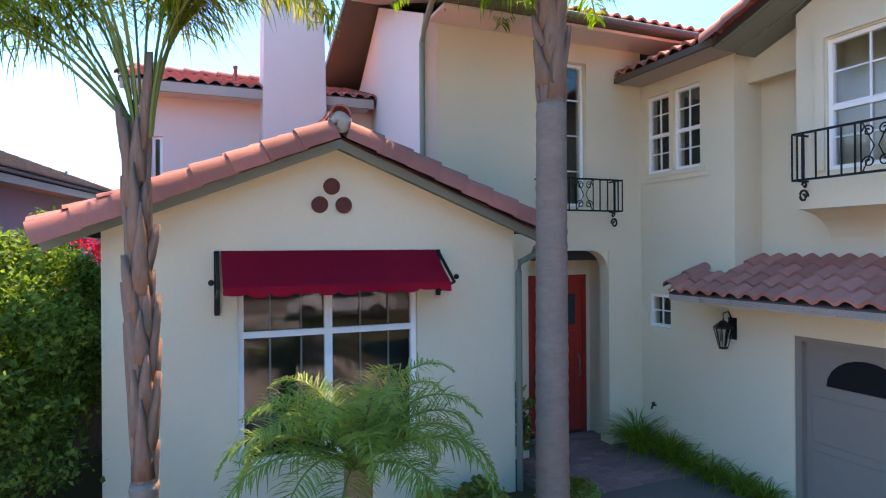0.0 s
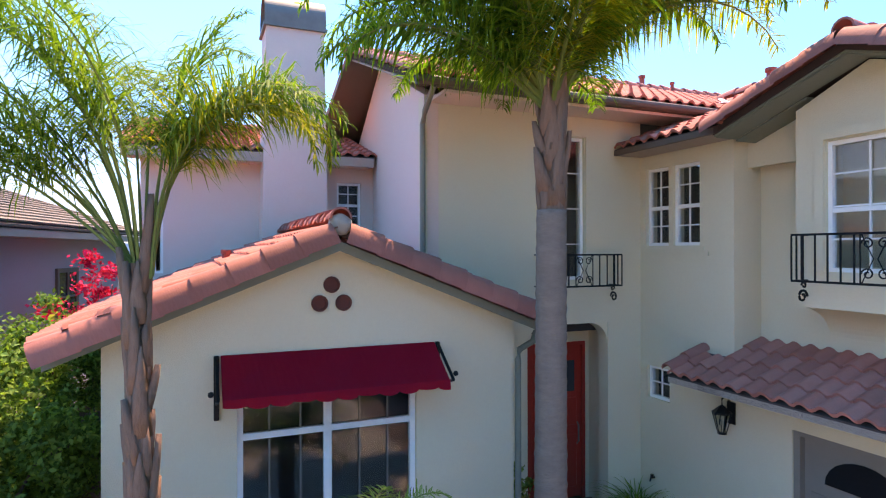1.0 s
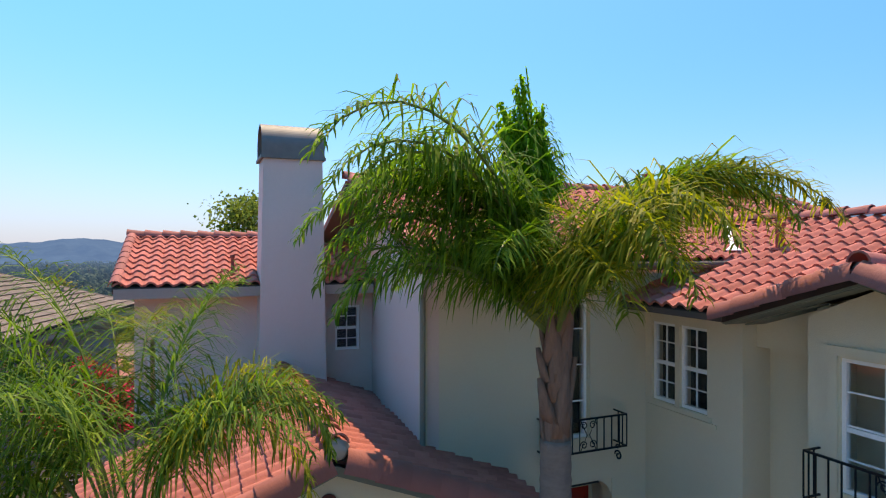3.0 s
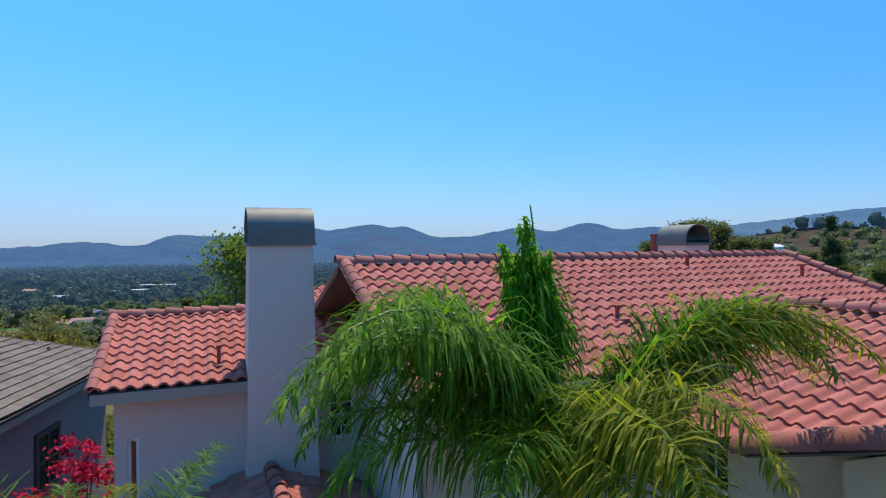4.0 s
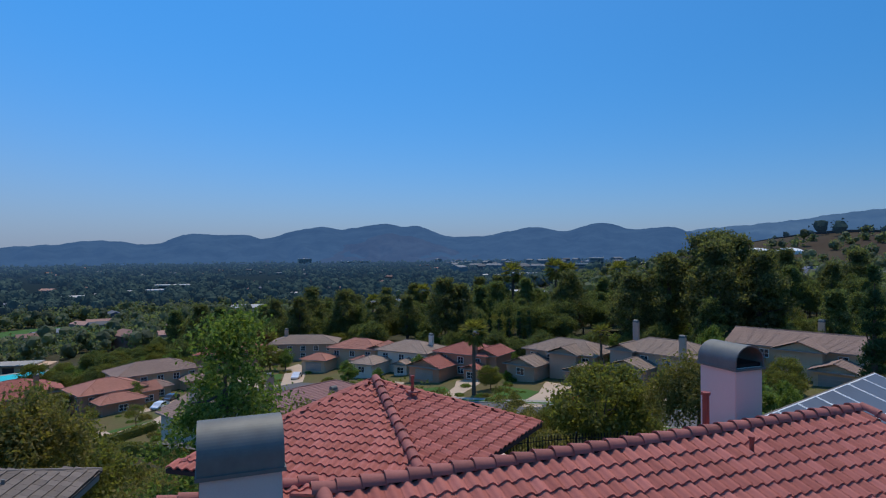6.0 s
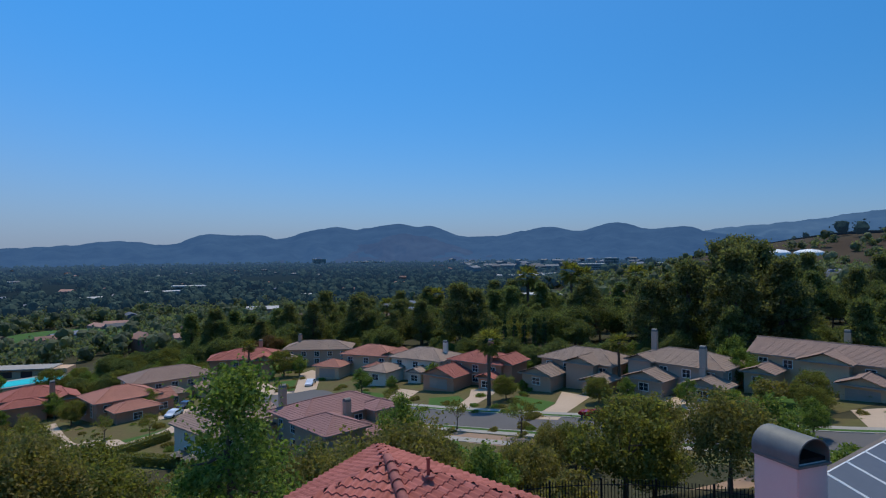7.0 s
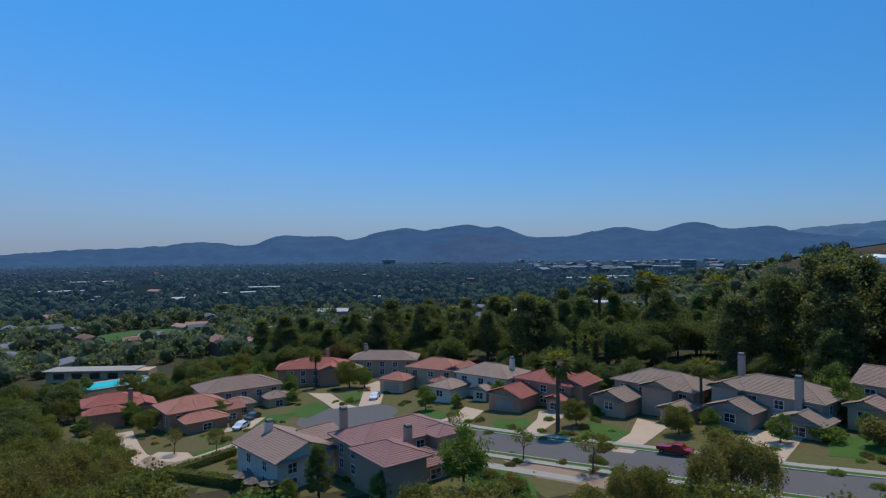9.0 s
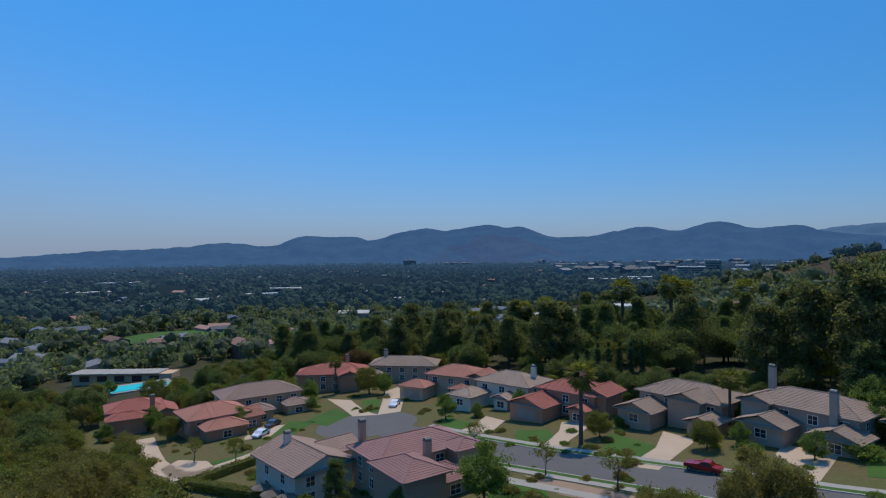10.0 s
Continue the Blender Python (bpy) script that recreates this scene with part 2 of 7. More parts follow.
def box(bm, a, b, m=ID):
    vs = [bm.verts.new(m @ Vector((x, y, z))) for x in (a[0], b[0]) for y in (a[1], b[1]) for z in (a[2], b[2])]
    for f in ((0, 1, 3, 2), (4, 6, 7, 5), (0, 4, 5, 1), (2, 3, 7, 6), (0, 2, 6, 4), (1, 5, 7, 3)):
        bm.faces.new([vs[i] for i in f])


def bevelled(bm, width=0.008, segments=1):
    bmesh.ops.bevel(bm, geom=bm.edges[:], offset=width, segments=segments, affect="EDGES")


def prism(bm, poly, depth, m=ID):
    """A flat outline (x, z) swept from y = 0 to y = depth."""
    a = [bm.verts.new(m @ Vector((x, 0, z))) for x, z in poly]
    b = [bm.verts.new(m @ Vector((x, depth, z))) for x, z in poly]
    bm.faces.new(a)
    bm.faces.new(b[::-1])
    n = len(poly)
    for i in range(n):
        bm.faces.new((a[i], a[(i + 1) % n], b[(i + 1) % n], b[i]))


def slab(bm, pts, thick):
    """A planar outline in space with thickness downwards."""
    a = [bm.verts.new(Vector(p)) for p in pts]
    b = [bm.verts.new(Vector(p) - Vector((0, 0, thick))) for p in pts]
    bm.faces.new(a)
    bm.faces.new(b[::-1])
    n = len(pts)
    for i in range(n):
        bm.faces.new((a[i], a[(i + 1) % n], b[(i + 1) % n], b[i]))


def tube(bm, pts, radii, sides=8, closed=True):
    rings = []
    n = len(pts)
    for i, p in enumerate(pts):
        p = Vector(p)
        d = (Vector(pts[min(i + 1, n - 1)]) - Vector(pts[max(i - 1, 0)])).normalized()
        up = Vector((0, 0, 1)) if abs(d.z) < 0.95 else Vector((1, 0, 0))
        u = d.cross(up).normalized()
        v = u.cross(d)
        r = radii[i] if hasattr(radii, "__len__") else radii
        rings.append([bm.verts.new(p + (u * math.cos(k * math.tau / sides) + v * math.sin(k * math.tau / sides)) * r) for k in range(sides)])
    for a, b in zip(rings, rings[1:]):
        for k in range(sides):
            bm.faces.new((a[k], a[(k + 1) % sides], b[(k + 1) % sides], b[k]))
    if closed:
        bm.faces.new(rings[0][::-1])
        bm.faces.new(rings[-1])


def wall_mesh(u0, u1, z0, z1, holes, thick, m, gable=()):
    """A wall with rectangular openings, in the plane y = 0 of m, with its thickness behind. gable: outline (u, z) above z1."""
    bm = bmesh.new()
    us = sorted({u0, u1, *[h[0] for h in holes], *[h[1] for h in holes]})
    zs = sorted({z0, z1, *[h[2] for h in holes], *[h[3] for h in holes]})
    cache = {}

    def v(u, z, y):
        k = (round(u, 4), round(z, 4), y)
        if k not in cache:
            cache[k] = bm.verts.new(m @ Vector((u, y, z)))
        return cache[k]

    def solid(i, j):
        if not (0 <= i < len(us) - 1 and 0 <= j < len(zs) - 1):
            return False
        cu, cz = (us[i] + us[i + 1]) / 2, (zs[j] + zs[j + 1]) / 2
        return not any(h[0] < cu < h[1] and h[2] < cz < h[3] for h in holes)

    for i in range(len(us) - 1):
        for j in range(len(zs) - 1):
            if not solid(i, j):
                continue
            a, b, c, d = us[i], us[i + 1], zs[j], zs[j + 1]
            bm.faces.new([v(a, c, 0), v(b, c, 0), v(b, d, 0), v(a, d, 0)])
            bm.faces.new([v(a, c, thick), v(a, d, thick), v(b, d, thick), v(b, c, thick)])
            if not solid(i - 1, j):
                bm.faces.new([v(a, c, 0), v(a, d, 0), v(a, d, thick), v(a, c, thick)])
            if not solid(i + 1, j):
                bm.faces.new([v(b, c, 0), v(b, c, thick), v(b, d, thick), v(b, d, 0)])
            if not solid(i, j - 1):
                bm.faces.new([v(a, c, 0), v(a, c, thick), v(b, c, thick), v(b, c, 0)])
            if not solid(i, j + 1) and not (gable and j == len(zs) - 2):
                bm.faces.new([v(a, d, 0), v(b, d, 0), v(b, d, thick), v(a, d, thick)])
    if gable:
        prism(bm, gable, thick, m)
    return bm




def front(y):
    return Matrix.Translation((0, y, 0))


def west(x):
    """u runs towards -y, behind the wall is +x."""
    return Matrix(((0, 1, 0, x), (-1, 0, 0, 0), (0, 0, 1, 0), (0, 0, 0, 1)))


def window(parent, m, u0, u1, z0, z1, cols=2, rows=2, mid=(), rails=(), name="window", label="", recess=0.05, bar=0.045, bars=None):
    """A white framed window. mid: heavier uprights; rails: heavier crossbars; cols, rows: light bars."""
    root = new(name)
    root.parent = parent
    if label:
        root["label"] = label
    bm = bmesh.new()
    y0, y1 = recess, recess + 0.07
    box(bm, (u0, y0, z0), (u0 + bar, y1, z1), m)
    box(bm, (u1 - bar, y0, z0), (u1, y1, z1), m)
    box(bm, (u0 + bar, y0, z0), (u1 - bar, y1, z0 + bar), m)
    box(bm, (u0 + bar, y0, z1 - bar), (u1 - bar, y1, z1), m)
    for u in mid:
        box(bm, (u - bar * 0.7, y0 + 0.004, z0 + bar), (u + bar * 0.7, y1 - 0.004, z1 - bar), m)
    for z in rails:
        box(bm, (u0 + bar, y0 + 0.008, z - bar * 0.55), (u1 - bar, y1 - 0.008, z + bar * 0.55), m)
    part("window_frame", bm, WHITE, root)
    bm = bmesh.new()
    for i in range(1, cols):
        u = u0 + (u1 - u0) * i / cols
        box(bm, (u - 0.009, y0 + 0.02, z0 + bar), (u + 0.009, y0 + 0.04, z1 - bar), m)
    for j in range(1, rows):
        z = z0 + (z1 - z0) * j / rows
        box(bm, (u0 + bar, y0 + 0.022, z - 0.009), (u1 - bar, y0 + 0.038, z + 0.009), m)
    if cols > 1 or rows > 1:
        part("muntin", bm, bars or WHITE, root)
    else:
        bm.free()
    bm = bmesh.new()
    box(bm, (u0 + bar, y0 + 0.045, z0 + bar), (u1 - bar, y0 + 0.051, z1 - bar), m)
    p = part("pane", bm, GLASS, root)
    p.visible_shadow = False
    return root


# ---- clay tile roofs ----
TILE_W, TILE_L = 0.222, 0.285


def tile_shape(w=TILE_W, length=0.33, rise=0.047, thick=0.012):
    """One S tile: a pan and a barrel, butt at y = 0, running up to y = length."""
    prof = []
    for k in range(10):
        s = k / 9
        z = rise * max(0.0, math.sin(math.pi * min(1, max(0, (s - 0.12) / 0.62)))) ** 0.8 - 0.012 * math.sin(math.pi * max(0, (s - 0.74) / 0.26))
        prof.append((s * w * 1.06 - w * 0.03, z))
    verts, faces = [], []
    for y, dz in ((0, 0.036), (length, 0.0)):
        for x, z in prof:
            verts.append((x, y, z + dz))
    n = len(prof)
    for low in (thick + 0.024, 0.0):
        for x, z in prof:
            verts.append((x, 0.0, z + 0.036 - low))
    for k in range(n - 1):
        faces.append((k, k + 1, n + k + 1, n + k))
        faces.append((2 * n + k, 2 * n + k + 1, 3 * n + k + 1, 3 * n + k))
    return verts, faces


TV, TF = tile_shape()
TILE_MESH = bpy.data.meshes.new("roof_tile")
TILE_MESH.from_pydata(TV, [], TF)
TILE_MESH.materials.append(TILE)
TILE_MESH.shade_smooth()


def inside(p, poly):
    sign = 0
    for (x0, y0), (x1, y1) in zip(poly, poly[1:] + poly[:1]):
        c = (x1 - x0) * (p[1] - y0) - (y1 - y0) * (p[0] - x0)
        if abs(c) > 1e-9:
            if sign == 0:
                sign = 1 if c > 0 else -1
            elif sign * c < 0:
                return False
    return True


TILE_LIMIT = 300


def tile_slope(parent, name, origin, along, up, length, polys, label, rng, kit=None):
    """Lays S tiles on a plane: origin on the eave, along the eave, up the slope; polys: convex plan outlines that are tiled."""
    e, s = Vector(along).normalized(), Vector(up).normalized()
    wide, step, shape_v, shape_f, shared, rest_mat = kit or (TILE_W, TILE_L, TV, TF, TILE_MESH, TILE_REST)
    n = e.cross(s).normalized()
    if n.z < 0:
        raise ValueError(name)
    o = Vector(origin)
    zof = lambda x, y: o.z - (n.x * (x - o.x) + n.y * (y - o.y)) / n.z
    bm = bmesh.new()
    for poly in polys:
        slab(bm, [(x, y, zof(x, y) - 0.01) for x, y in poly], 0.09)
    deck = part(name, bm, DECK, parent, label)
    rest_v, rest_f, count = [], [], 0
    cols, rows = int(length[0] / wide) + 1, int(length[1] / step) + 1
    for j in range(rows - 1, -1, -1):
        for i in range(-2, cols):
            q = o + e * ((i + (0.5 * (j % 2) if kit else 0.0)) * wide) + s * (j * step)
            c = q + e * wide * 0.5 + s * step * 0.5
            near = [c, c + e * 0.1, c - e * 0.1] if c.x > 12.0 or c.x > 7.2 and c.y < 8.8 else [c]
            if not any(inside((q2.x, q2.y), p) for p in polys for q2 in near):
                continue
            slip = rng.uniform(-0.008, 0.008)
            q = q + s * slip + n * 0.004
            turn = Matrix.Rotation(rng.uniform(-0.012, 0.012), 3, n)
            rot = turn @ Matrix((e, s, n)).transposed()
            m = Matrix.Translation(q) @ rot.to_4x4()
            count += 1
            if count <= TILE_LIMIT:
                t = new("tile", shared)
                t.parent = deck
                t.matrix_basis = m
            else:
                k = len(rest_v)
                rest_v += [m @ Vector(v) for v in shape_v]
                rest_f += [tuple(k + a for a in f) for f in shape_f]
    if rest_v:
        r = raw_part("tile_course", rest_v, rest_f, rest_mat, deck, smooth=not kit)
        r["kind"] = "stuff"
    return deck


def barrel_shape(length=0.4, r=0.11, lap=0.03, wide=1.08, thin=0.95):
    verts, faces, k = [], [], 9
    for y, rr, dz in ((0, r * wide, lap), (length, r * thin, 0.0)):
        for a in range(k):
            t = math.pi * a / (k - 1)
            verts.append((math.cos(t) * rr, y, math.sin(t) * rr + dz))
    for rr in (r * 0.88, r * wide):
        for a in range(k):
            t = math.pi * a / (k - 1)
            verts.append((math.cos(t) * rr, 0, math.sin(t) * rr + lap))
    for a in range(k - 1):
        faces.append((a + 1, a, k + a, k + a + 1))
        faces.append((2 * k + a, 2 * k + a + 1, 3 * k + a + 1, 3 * k + a))
    return verts, faces


BV, BF = barrel_shape()
BARREL_MESH = bpy.data.meshes.new("ridge_tile")
BARREL_MESH.from_pydata(BV, [], BF)
BARREL_MESH.materials.append(RIDGE)
BARREL_MESH.shade_smooth()
RV, RF = barrel_shape(lap=0.008, wide=1.04, thin=0.98)
RAKE_MESH = bpy.data.meshes.new("rake_tile")
RAKE_MESH.from_pydata(RV, [], RF)
RAKE_MESH.materials.append(RIDGE)
RAKE_MESH.shade_smooth()


def ridge_line(parent, a, b, rng, size=1.0, lean=0.0, name="ridge_tile", pitch=None, tall=1.0):
    """Barrel tiles lapped from the low end a to the high end b."""
    a, b = Vector(a), Vector(b)
    d = (b - a).normalized()
    side = d.cross(Vector((0, 0, 1))).normalized()
    up = side.cross(d)
    up = Matrix.Rotation(lean, 3, d) @ up
    side = d.cross(up).normalized()
    n = max(1, round((b - a).length / (pitch or 0.36 * size)))
    step = (b - a).length / n
    for i in range(n):
        t = new(name, RAKE_MESH if name == "rake_tile" else BARREL_MESH)
        t.parent = parent
        rot = Matrix((side, d, up)).transposed() @ Matrix.Rotation(rng.uniform(-0.02, 0.02), 3, "Z")
        t.matrix_basis = Matrix.Translation(a + d * (step * i - 0.02) + up * rng.uniform(0, 0.008)) @ rot.to_4x4() @ Matrix.Diagonal((size, step / 0.36, size * tall, 1))


# ---- the house ----
RNG = random.Random(11)
Z0 = 0.1
house = thing("house", "cream stucco Mediterranean house with red clay tile roofs", "house")


def boxes(name, items, mat, parent, label="", bevel=0.0):
    for a, b in items:
        bm = bmesh.new()
        box(bm, a, b)
        if bevel:
            bevelled(bm, bevel)
        made = part(name, bm, mat, parent, label)
    return made


# front wing: gabled wall with the big window
part("wall", wall_mesh(-0.78, 3.66, Z0, 3.33, [(0.44, 2.39, 0.85, 2.87)], 0.2, front(6.78), [(-0.78, 3.33), (3.66, 3.33), (3.66, 3.374), (1.44, 4.264), (-0.78, 3.374)]), STUCCO, house)
boxes("wall", [((-0.78, 6.98, Z0), (-0.58, 11.4, 3.33))], STUCCO, house)
boxes("wall", [((3.46, 6.98, Z0), (3.66, 7.7, 3.33))], STUCCO, house)
# main block
part("wall", wall_mesh(2.84, 6.42, Z0, 6.2, [(4.40, 5.80, Z0, 3.05), (4.66, 5.38, 3.7, 5.8)], 0.22, front(7.7)), STUCCO, house)
side = Matrix.Translation((2.836, 7.704, 0)) @ Matrix.Rotation(radians(-5), 4, "Z") @ west(0)
part("wall", wall_mesh(-5.7, 0, 2.6, 6.2, [], 0.2, side, [(-5.7, 6.2), (0.0, 6.2), (-2.93, 7.42)]), STUCCO_PINK, house)
# left wing
part("wall", wall_mesh(-0.8, 3.4, 2.6, 5.85, [(2.46, 2.92, 4.58, 5.40), (-0.62, -0.46, 3.76, 5.0)], 0.2, front(11.3)), STUCCO_PINK, house)
boxes("wall", [((-0.8, 11.5, Z0), (-0.6, 15.6, 5.85))], STUCCO_PINK, house)
bm = bmesh.new()
prism(bm, [(-15.4, 5.85), (-11.0, 5.85), (-13.5, 6.54)], 0.2, west(-0.8))
part("wall", bm, STUCCO_PINK, house)
# right wing
part("wall", wall_mesh(-7.7, -5.96, Z0, 5.74, [(-7.57, -7.10, 4.2, 5.36), (-7.02, -6.52, 4.2, 5.36), (-7.55, -7.09, 1.9, 2.39)], 0.22, west(6.42)), STUCCO, house)
part("wall", wall_mesh(-5.96, 3.0, Z0, 2.75, [(-5.16, -0.3, Z0, 2.06)], 0.22, west(6.42)), STUCCO, house)
boxes("wall", [((6.9, -3.0, 2.7), (7.1, 5.96, 5.93))], STUCCO, house)
boxes("wall", [((6.64, 5.96, 2.7), (6.9, 6.12, 5.83))], STUCCO, house)
# bay with the balcony window
part("bay", wall_mesh(-5.03, -3.1, 3.56, 5.7, [(-4.68, -3.42, 3.9, 5.30)], 0.15, west(6.32), [(-5.03, 5.7), (-3.1, 5.7), (-4.23, 6.06)]), STUCCO, house, "plastered bay under a small gable")
boxes("bay_cheek", [((6.47, 4.88, 3.56), (6.9, 5.03, 5.84))], STUCCO, house)
boxes("bay_cheek", [((6.47, 3.1, 3.56), (6.9, 3.25, 5.76))], STUCCO, house)
bm = bmesh.new()
prof = [(0, 3.56), (0, 3.5)] + [(0.58 * math.sin(a * math.pi / 24), 3.5 - 0.42 * (1 - math.cos(a * math.pi / 24))) for a in range(1, 13)] + [(0.58, 3.56)]
prism(bm, prof, 1.93, Matrix(((1, 0, 0, 6.32), (0, 1, 0, 3.1), (0, 0, 1, 0), (0, 0, 0, 1))))
part("bay_corbel", bm, STUCCO, house)
# stucco surrounds, a little proud
for a, b in (((6.40, 6.44, 4.13), (6.419, 7.57, 4.19)), ((6.395, 6.36, 4.06), (6.418, 7.65, 4.12))):
    boxes("window_sill", [(a, b)], STUCCO, house)
boxes("window_trim", [((6.285, 3.3, 5.32), (6.319, 4.8, 5.42)), ((6.285, 4.69, 3.9), (6.319, 4.79, 5.32)), ((6.285, 3.31, 3.9), (6.319, 3.41, 5.32))], STUCCO, house)
boxes("window_trim", [((5.39, 7.67, 3.7), (5.50, 7.699, 5.92)), ((4.55, 7.67, 3.7), (4.65, 7.699, 5.92)), ((4.65, 7.67, 5.81), (5.39, 7.699, 5.92))], STUCCO, house)
# entrance alcove
boxes("alcove_wall", [((4.20, 7.92, Z0), (4.40, 8.43, 3.05)), ((5.98, 7.92, Z0), (6.18, 8.43, 3.05)), ((4.20, 7.92, 3.05), (6.18, 8.5, 3.2))], STUCCO, house)
part("alcove_wall", wall_mesh(4.20, 6.18, Z0, 3.05, [(4.8, 5.92, Z0, 2.66)], 0.1, front(8.43)), STUCCO, house)
for sgn, x in ((1, 4.40), (-1, 5.80)):
    bm = bmesh.new()
    pts = [(x, 3.05)] + [(x + sgn * 0.32 * (1 - math.cos(a * math.pi / 12)), 3.05 - 0.3 + 0.3 * math.sin(a * math.pi / 12)) for a in range(7)]
    prism(bm, pts, 0.2, front(7.72))
    part("arch_haunch", bm, STUCCO, house)
door = new("front_door")
door.parent = house
door["label"] = "red stained wooden front door, closed"
bm = bmesh.new()
box(bm, (4.86, 8.48, Z0 + 0.03), (5.86, 8.53, 2.6))
part("door_leaf", bm, DOOR, door)
for a, b, c, d in ((4.95, 5.32, 0.3, 1.15), (5.40, 5.77, 0.3, 1.15), (4.95, 5.32, 1.3, 2.42), (5.40, 5.77, 1.3, 1.75)):
    bm = bmesh.new()
    box(bm, (a, 8.462, c), (b, 8.482, d))
    bevelled(bm, 0.008)
    part("door_panel", bm, DOOR, door)
bm = bmesh.new()
box(bm, (4.8, 8.44, Z0), (4.86, 8.54, 2.66))
box(bm, (5.86, 8.44, Z0), (5.92, 8.54, 2.66))
box(bm, (4.86, 8.44, 2.6), (5.86, 8.54, 2.66))
part("door_jamb", bm, DOOR, door)
bm = bmesh.new()
box(bm, (5.44, 8.468, 1.85), (5.73, 8.479, 2.35))
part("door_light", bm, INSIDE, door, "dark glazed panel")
bm = bmesh.new()
tube(bm, [(5.77, 8.45, 1.0), (5.77, 8.41, 1.05), (5.77, 8.41, 1.3), (5.77, 8.45, 1.35)], 0.014, 8)
part("door_handle", bm, CAP_METAL, door)
# garage door
garage = new("garage_door")
garage.parent = house
garage["label"] = "grey taupe panelled garage door with arched lights"
bm = bmesh.new()
box(bm, (6.52, 0.3, Z0), (6.56, 5.16, 2.06))
part("door_leaf", bm, GARAGE, garage)
for k in range(3):
    for j in range(2):
        y = 0.5 + k * 1.58
        bm = bmesh.new()
        box(bm, (6.505, y, 0.25 + j * 0.62), (6.522, y + 1.35, 0.78 + j * 0.62))
        bevelled(bm, 0.01)
        part("door_panel", bm, GARAGE, garage)
for k in range(3):
    bm = bmesh.new()
    pts = [(-0.42, 0)] + [(-0.42 * math.cos(a * math.pi / 12), 0.34 * math.sin(a * math.pi / 12)) for a in range(1, 12)] + [(0.42, 0)]
    prism(bm, pts, 0.02, Matrix.Translation((6.508, 4.42 - k * 1.62, 1.53)) @ west(0))
    part("arched_light", bm, IRON, garage, "dark glazed arch")
bm = bmesh.new()
box(bm, (6.44, 5.08, Z0), (6.52, 5.16, 2.06))
box(bm, (6.44, 0.3, 2.0), (6.52, 5.08, 2.06))
part("door_jamb", bm, GARAGE, garage)

# windows
window(house, front(6.78), 0.44, 2.39, 0.85, 2.87, 6, 1, mid=(1.38,), rails=(2.2,), label="large white framed picture window", bar=0.06, bars=CAP_METAL)
window(house, front(7.7), 4.66, 5.38, 3.7, 5.8, 2, 4, label="tall narrow white framed window")
window(house, west(6.42), -7.57, -7.10, 4.2, 5.36, 2, 4, rails=(4.76,), label="white framed sash window")
window(house, west(6.42), -7.02, -6.52, 4.2, 5.36, 2, 4, rails=(4.76,), label="white framed sash window")
window(house, west(6.42), -7.55, -7.09, 1.9, 2.39, 2, 2, label="small white framed window")
window(house, west(6.32), -4.68, -3.42, 3.9, 5.30, 3, 4, rails=(4.56,), label="wide white framed sash window", recess=0.03)
window(house, front(11.3), 2.46, 2.92, 4.58, 5.40, 2, 4, rails=(4.98,), label="small white framed sash window")
window(house, front(11.3), -0.62, -0.46, 3.76, 5.0, 1, 1, label="narrow window")
# added backings painted dark as unlit rooms, and hidden walls that close the house
boxes("dark_room_backing", [((-0.5, 8.6, Z0), (3.4, 8.7, 3.3)), ((3.1, 8.9, Z0), (6.6, 9.0, 6.0)), ((7.9, -2.8, Z0), (8.0, 7.6, 5.4)), ((-0.5, 12.6, 2.6), (3.4, 12.7, 5.7)),
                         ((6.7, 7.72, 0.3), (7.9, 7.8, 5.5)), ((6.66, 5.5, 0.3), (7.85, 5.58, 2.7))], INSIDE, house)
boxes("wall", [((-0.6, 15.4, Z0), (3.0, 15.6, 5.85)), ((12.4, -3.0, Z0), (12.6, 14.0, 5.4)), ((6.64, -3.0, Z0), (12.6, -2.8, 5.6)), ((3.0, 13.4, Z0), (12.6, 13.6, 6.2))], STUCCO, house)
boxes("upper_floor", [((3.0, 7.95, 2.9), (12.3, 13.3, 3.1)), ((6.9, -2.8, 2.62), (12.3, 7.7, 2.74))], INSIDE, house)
boxes("wall", [((2.0, 15.4, Z0), (2.2, 20.5, 5.2)), ((8.4, 13.6, Z0), (8.6, 20.5, 5.2)), ((2.0, 20.5, Z0), (8.6, 20.7, 5.2))], STUCCO_PINK, house)

# roofs
S4, S38 = 0.40, 0.38


tile_slope(house, "roof", (-1.28, 11.3, 3.31), (0, -1, 0), (1, 0, S4), (4.85, 2.93), [[(-1.16, 6.5), (1.44, 6.5), (1.44, 11.3), (-1.16, 11.3)]], "sunlit slope of clay S tiles", RNG)
tile_slope(house, "roof", (4.0, 6.45, 3.376), (0, 1, 0), (-1, 0, S4), (4.9, 2.76), [[(1.44, 6.5), (4.0, 6.5), (4.0, 7.7), (1.44, 7.7)], [(1.44, 7.7), (2.84, 7.7), (3.15, 11.3), (1.44, 11.3)]], "slope of clay S tiles against the main wall", RNG)
main_roof = tile_slope(house, "roof", (2.5, 7.08, 6.27), (1, 0, 0), (0, 1, S38), (16, 3.85),
                       [[(2.58, 7.08), (7.52, 7.08), (9.1, 8.66), (9.1, 10.65), (2.58, 10.65)], [(9.1, 8.66), (10.68, 7.08), (13.1, 7.08), (12.65, 10.65), (9.1, 10.65)]], "wide slope of clay S tiles", RNG)
bm = bmesh.new()
slab(bm, [(2.5, 10.65, 7.61), (12.65, 10.65, 7.61), (13.0, 14.2, 6.27), (2.5, 14.2, 6.27)], 0.04)
part("roof", bm, TILE_REST, house)
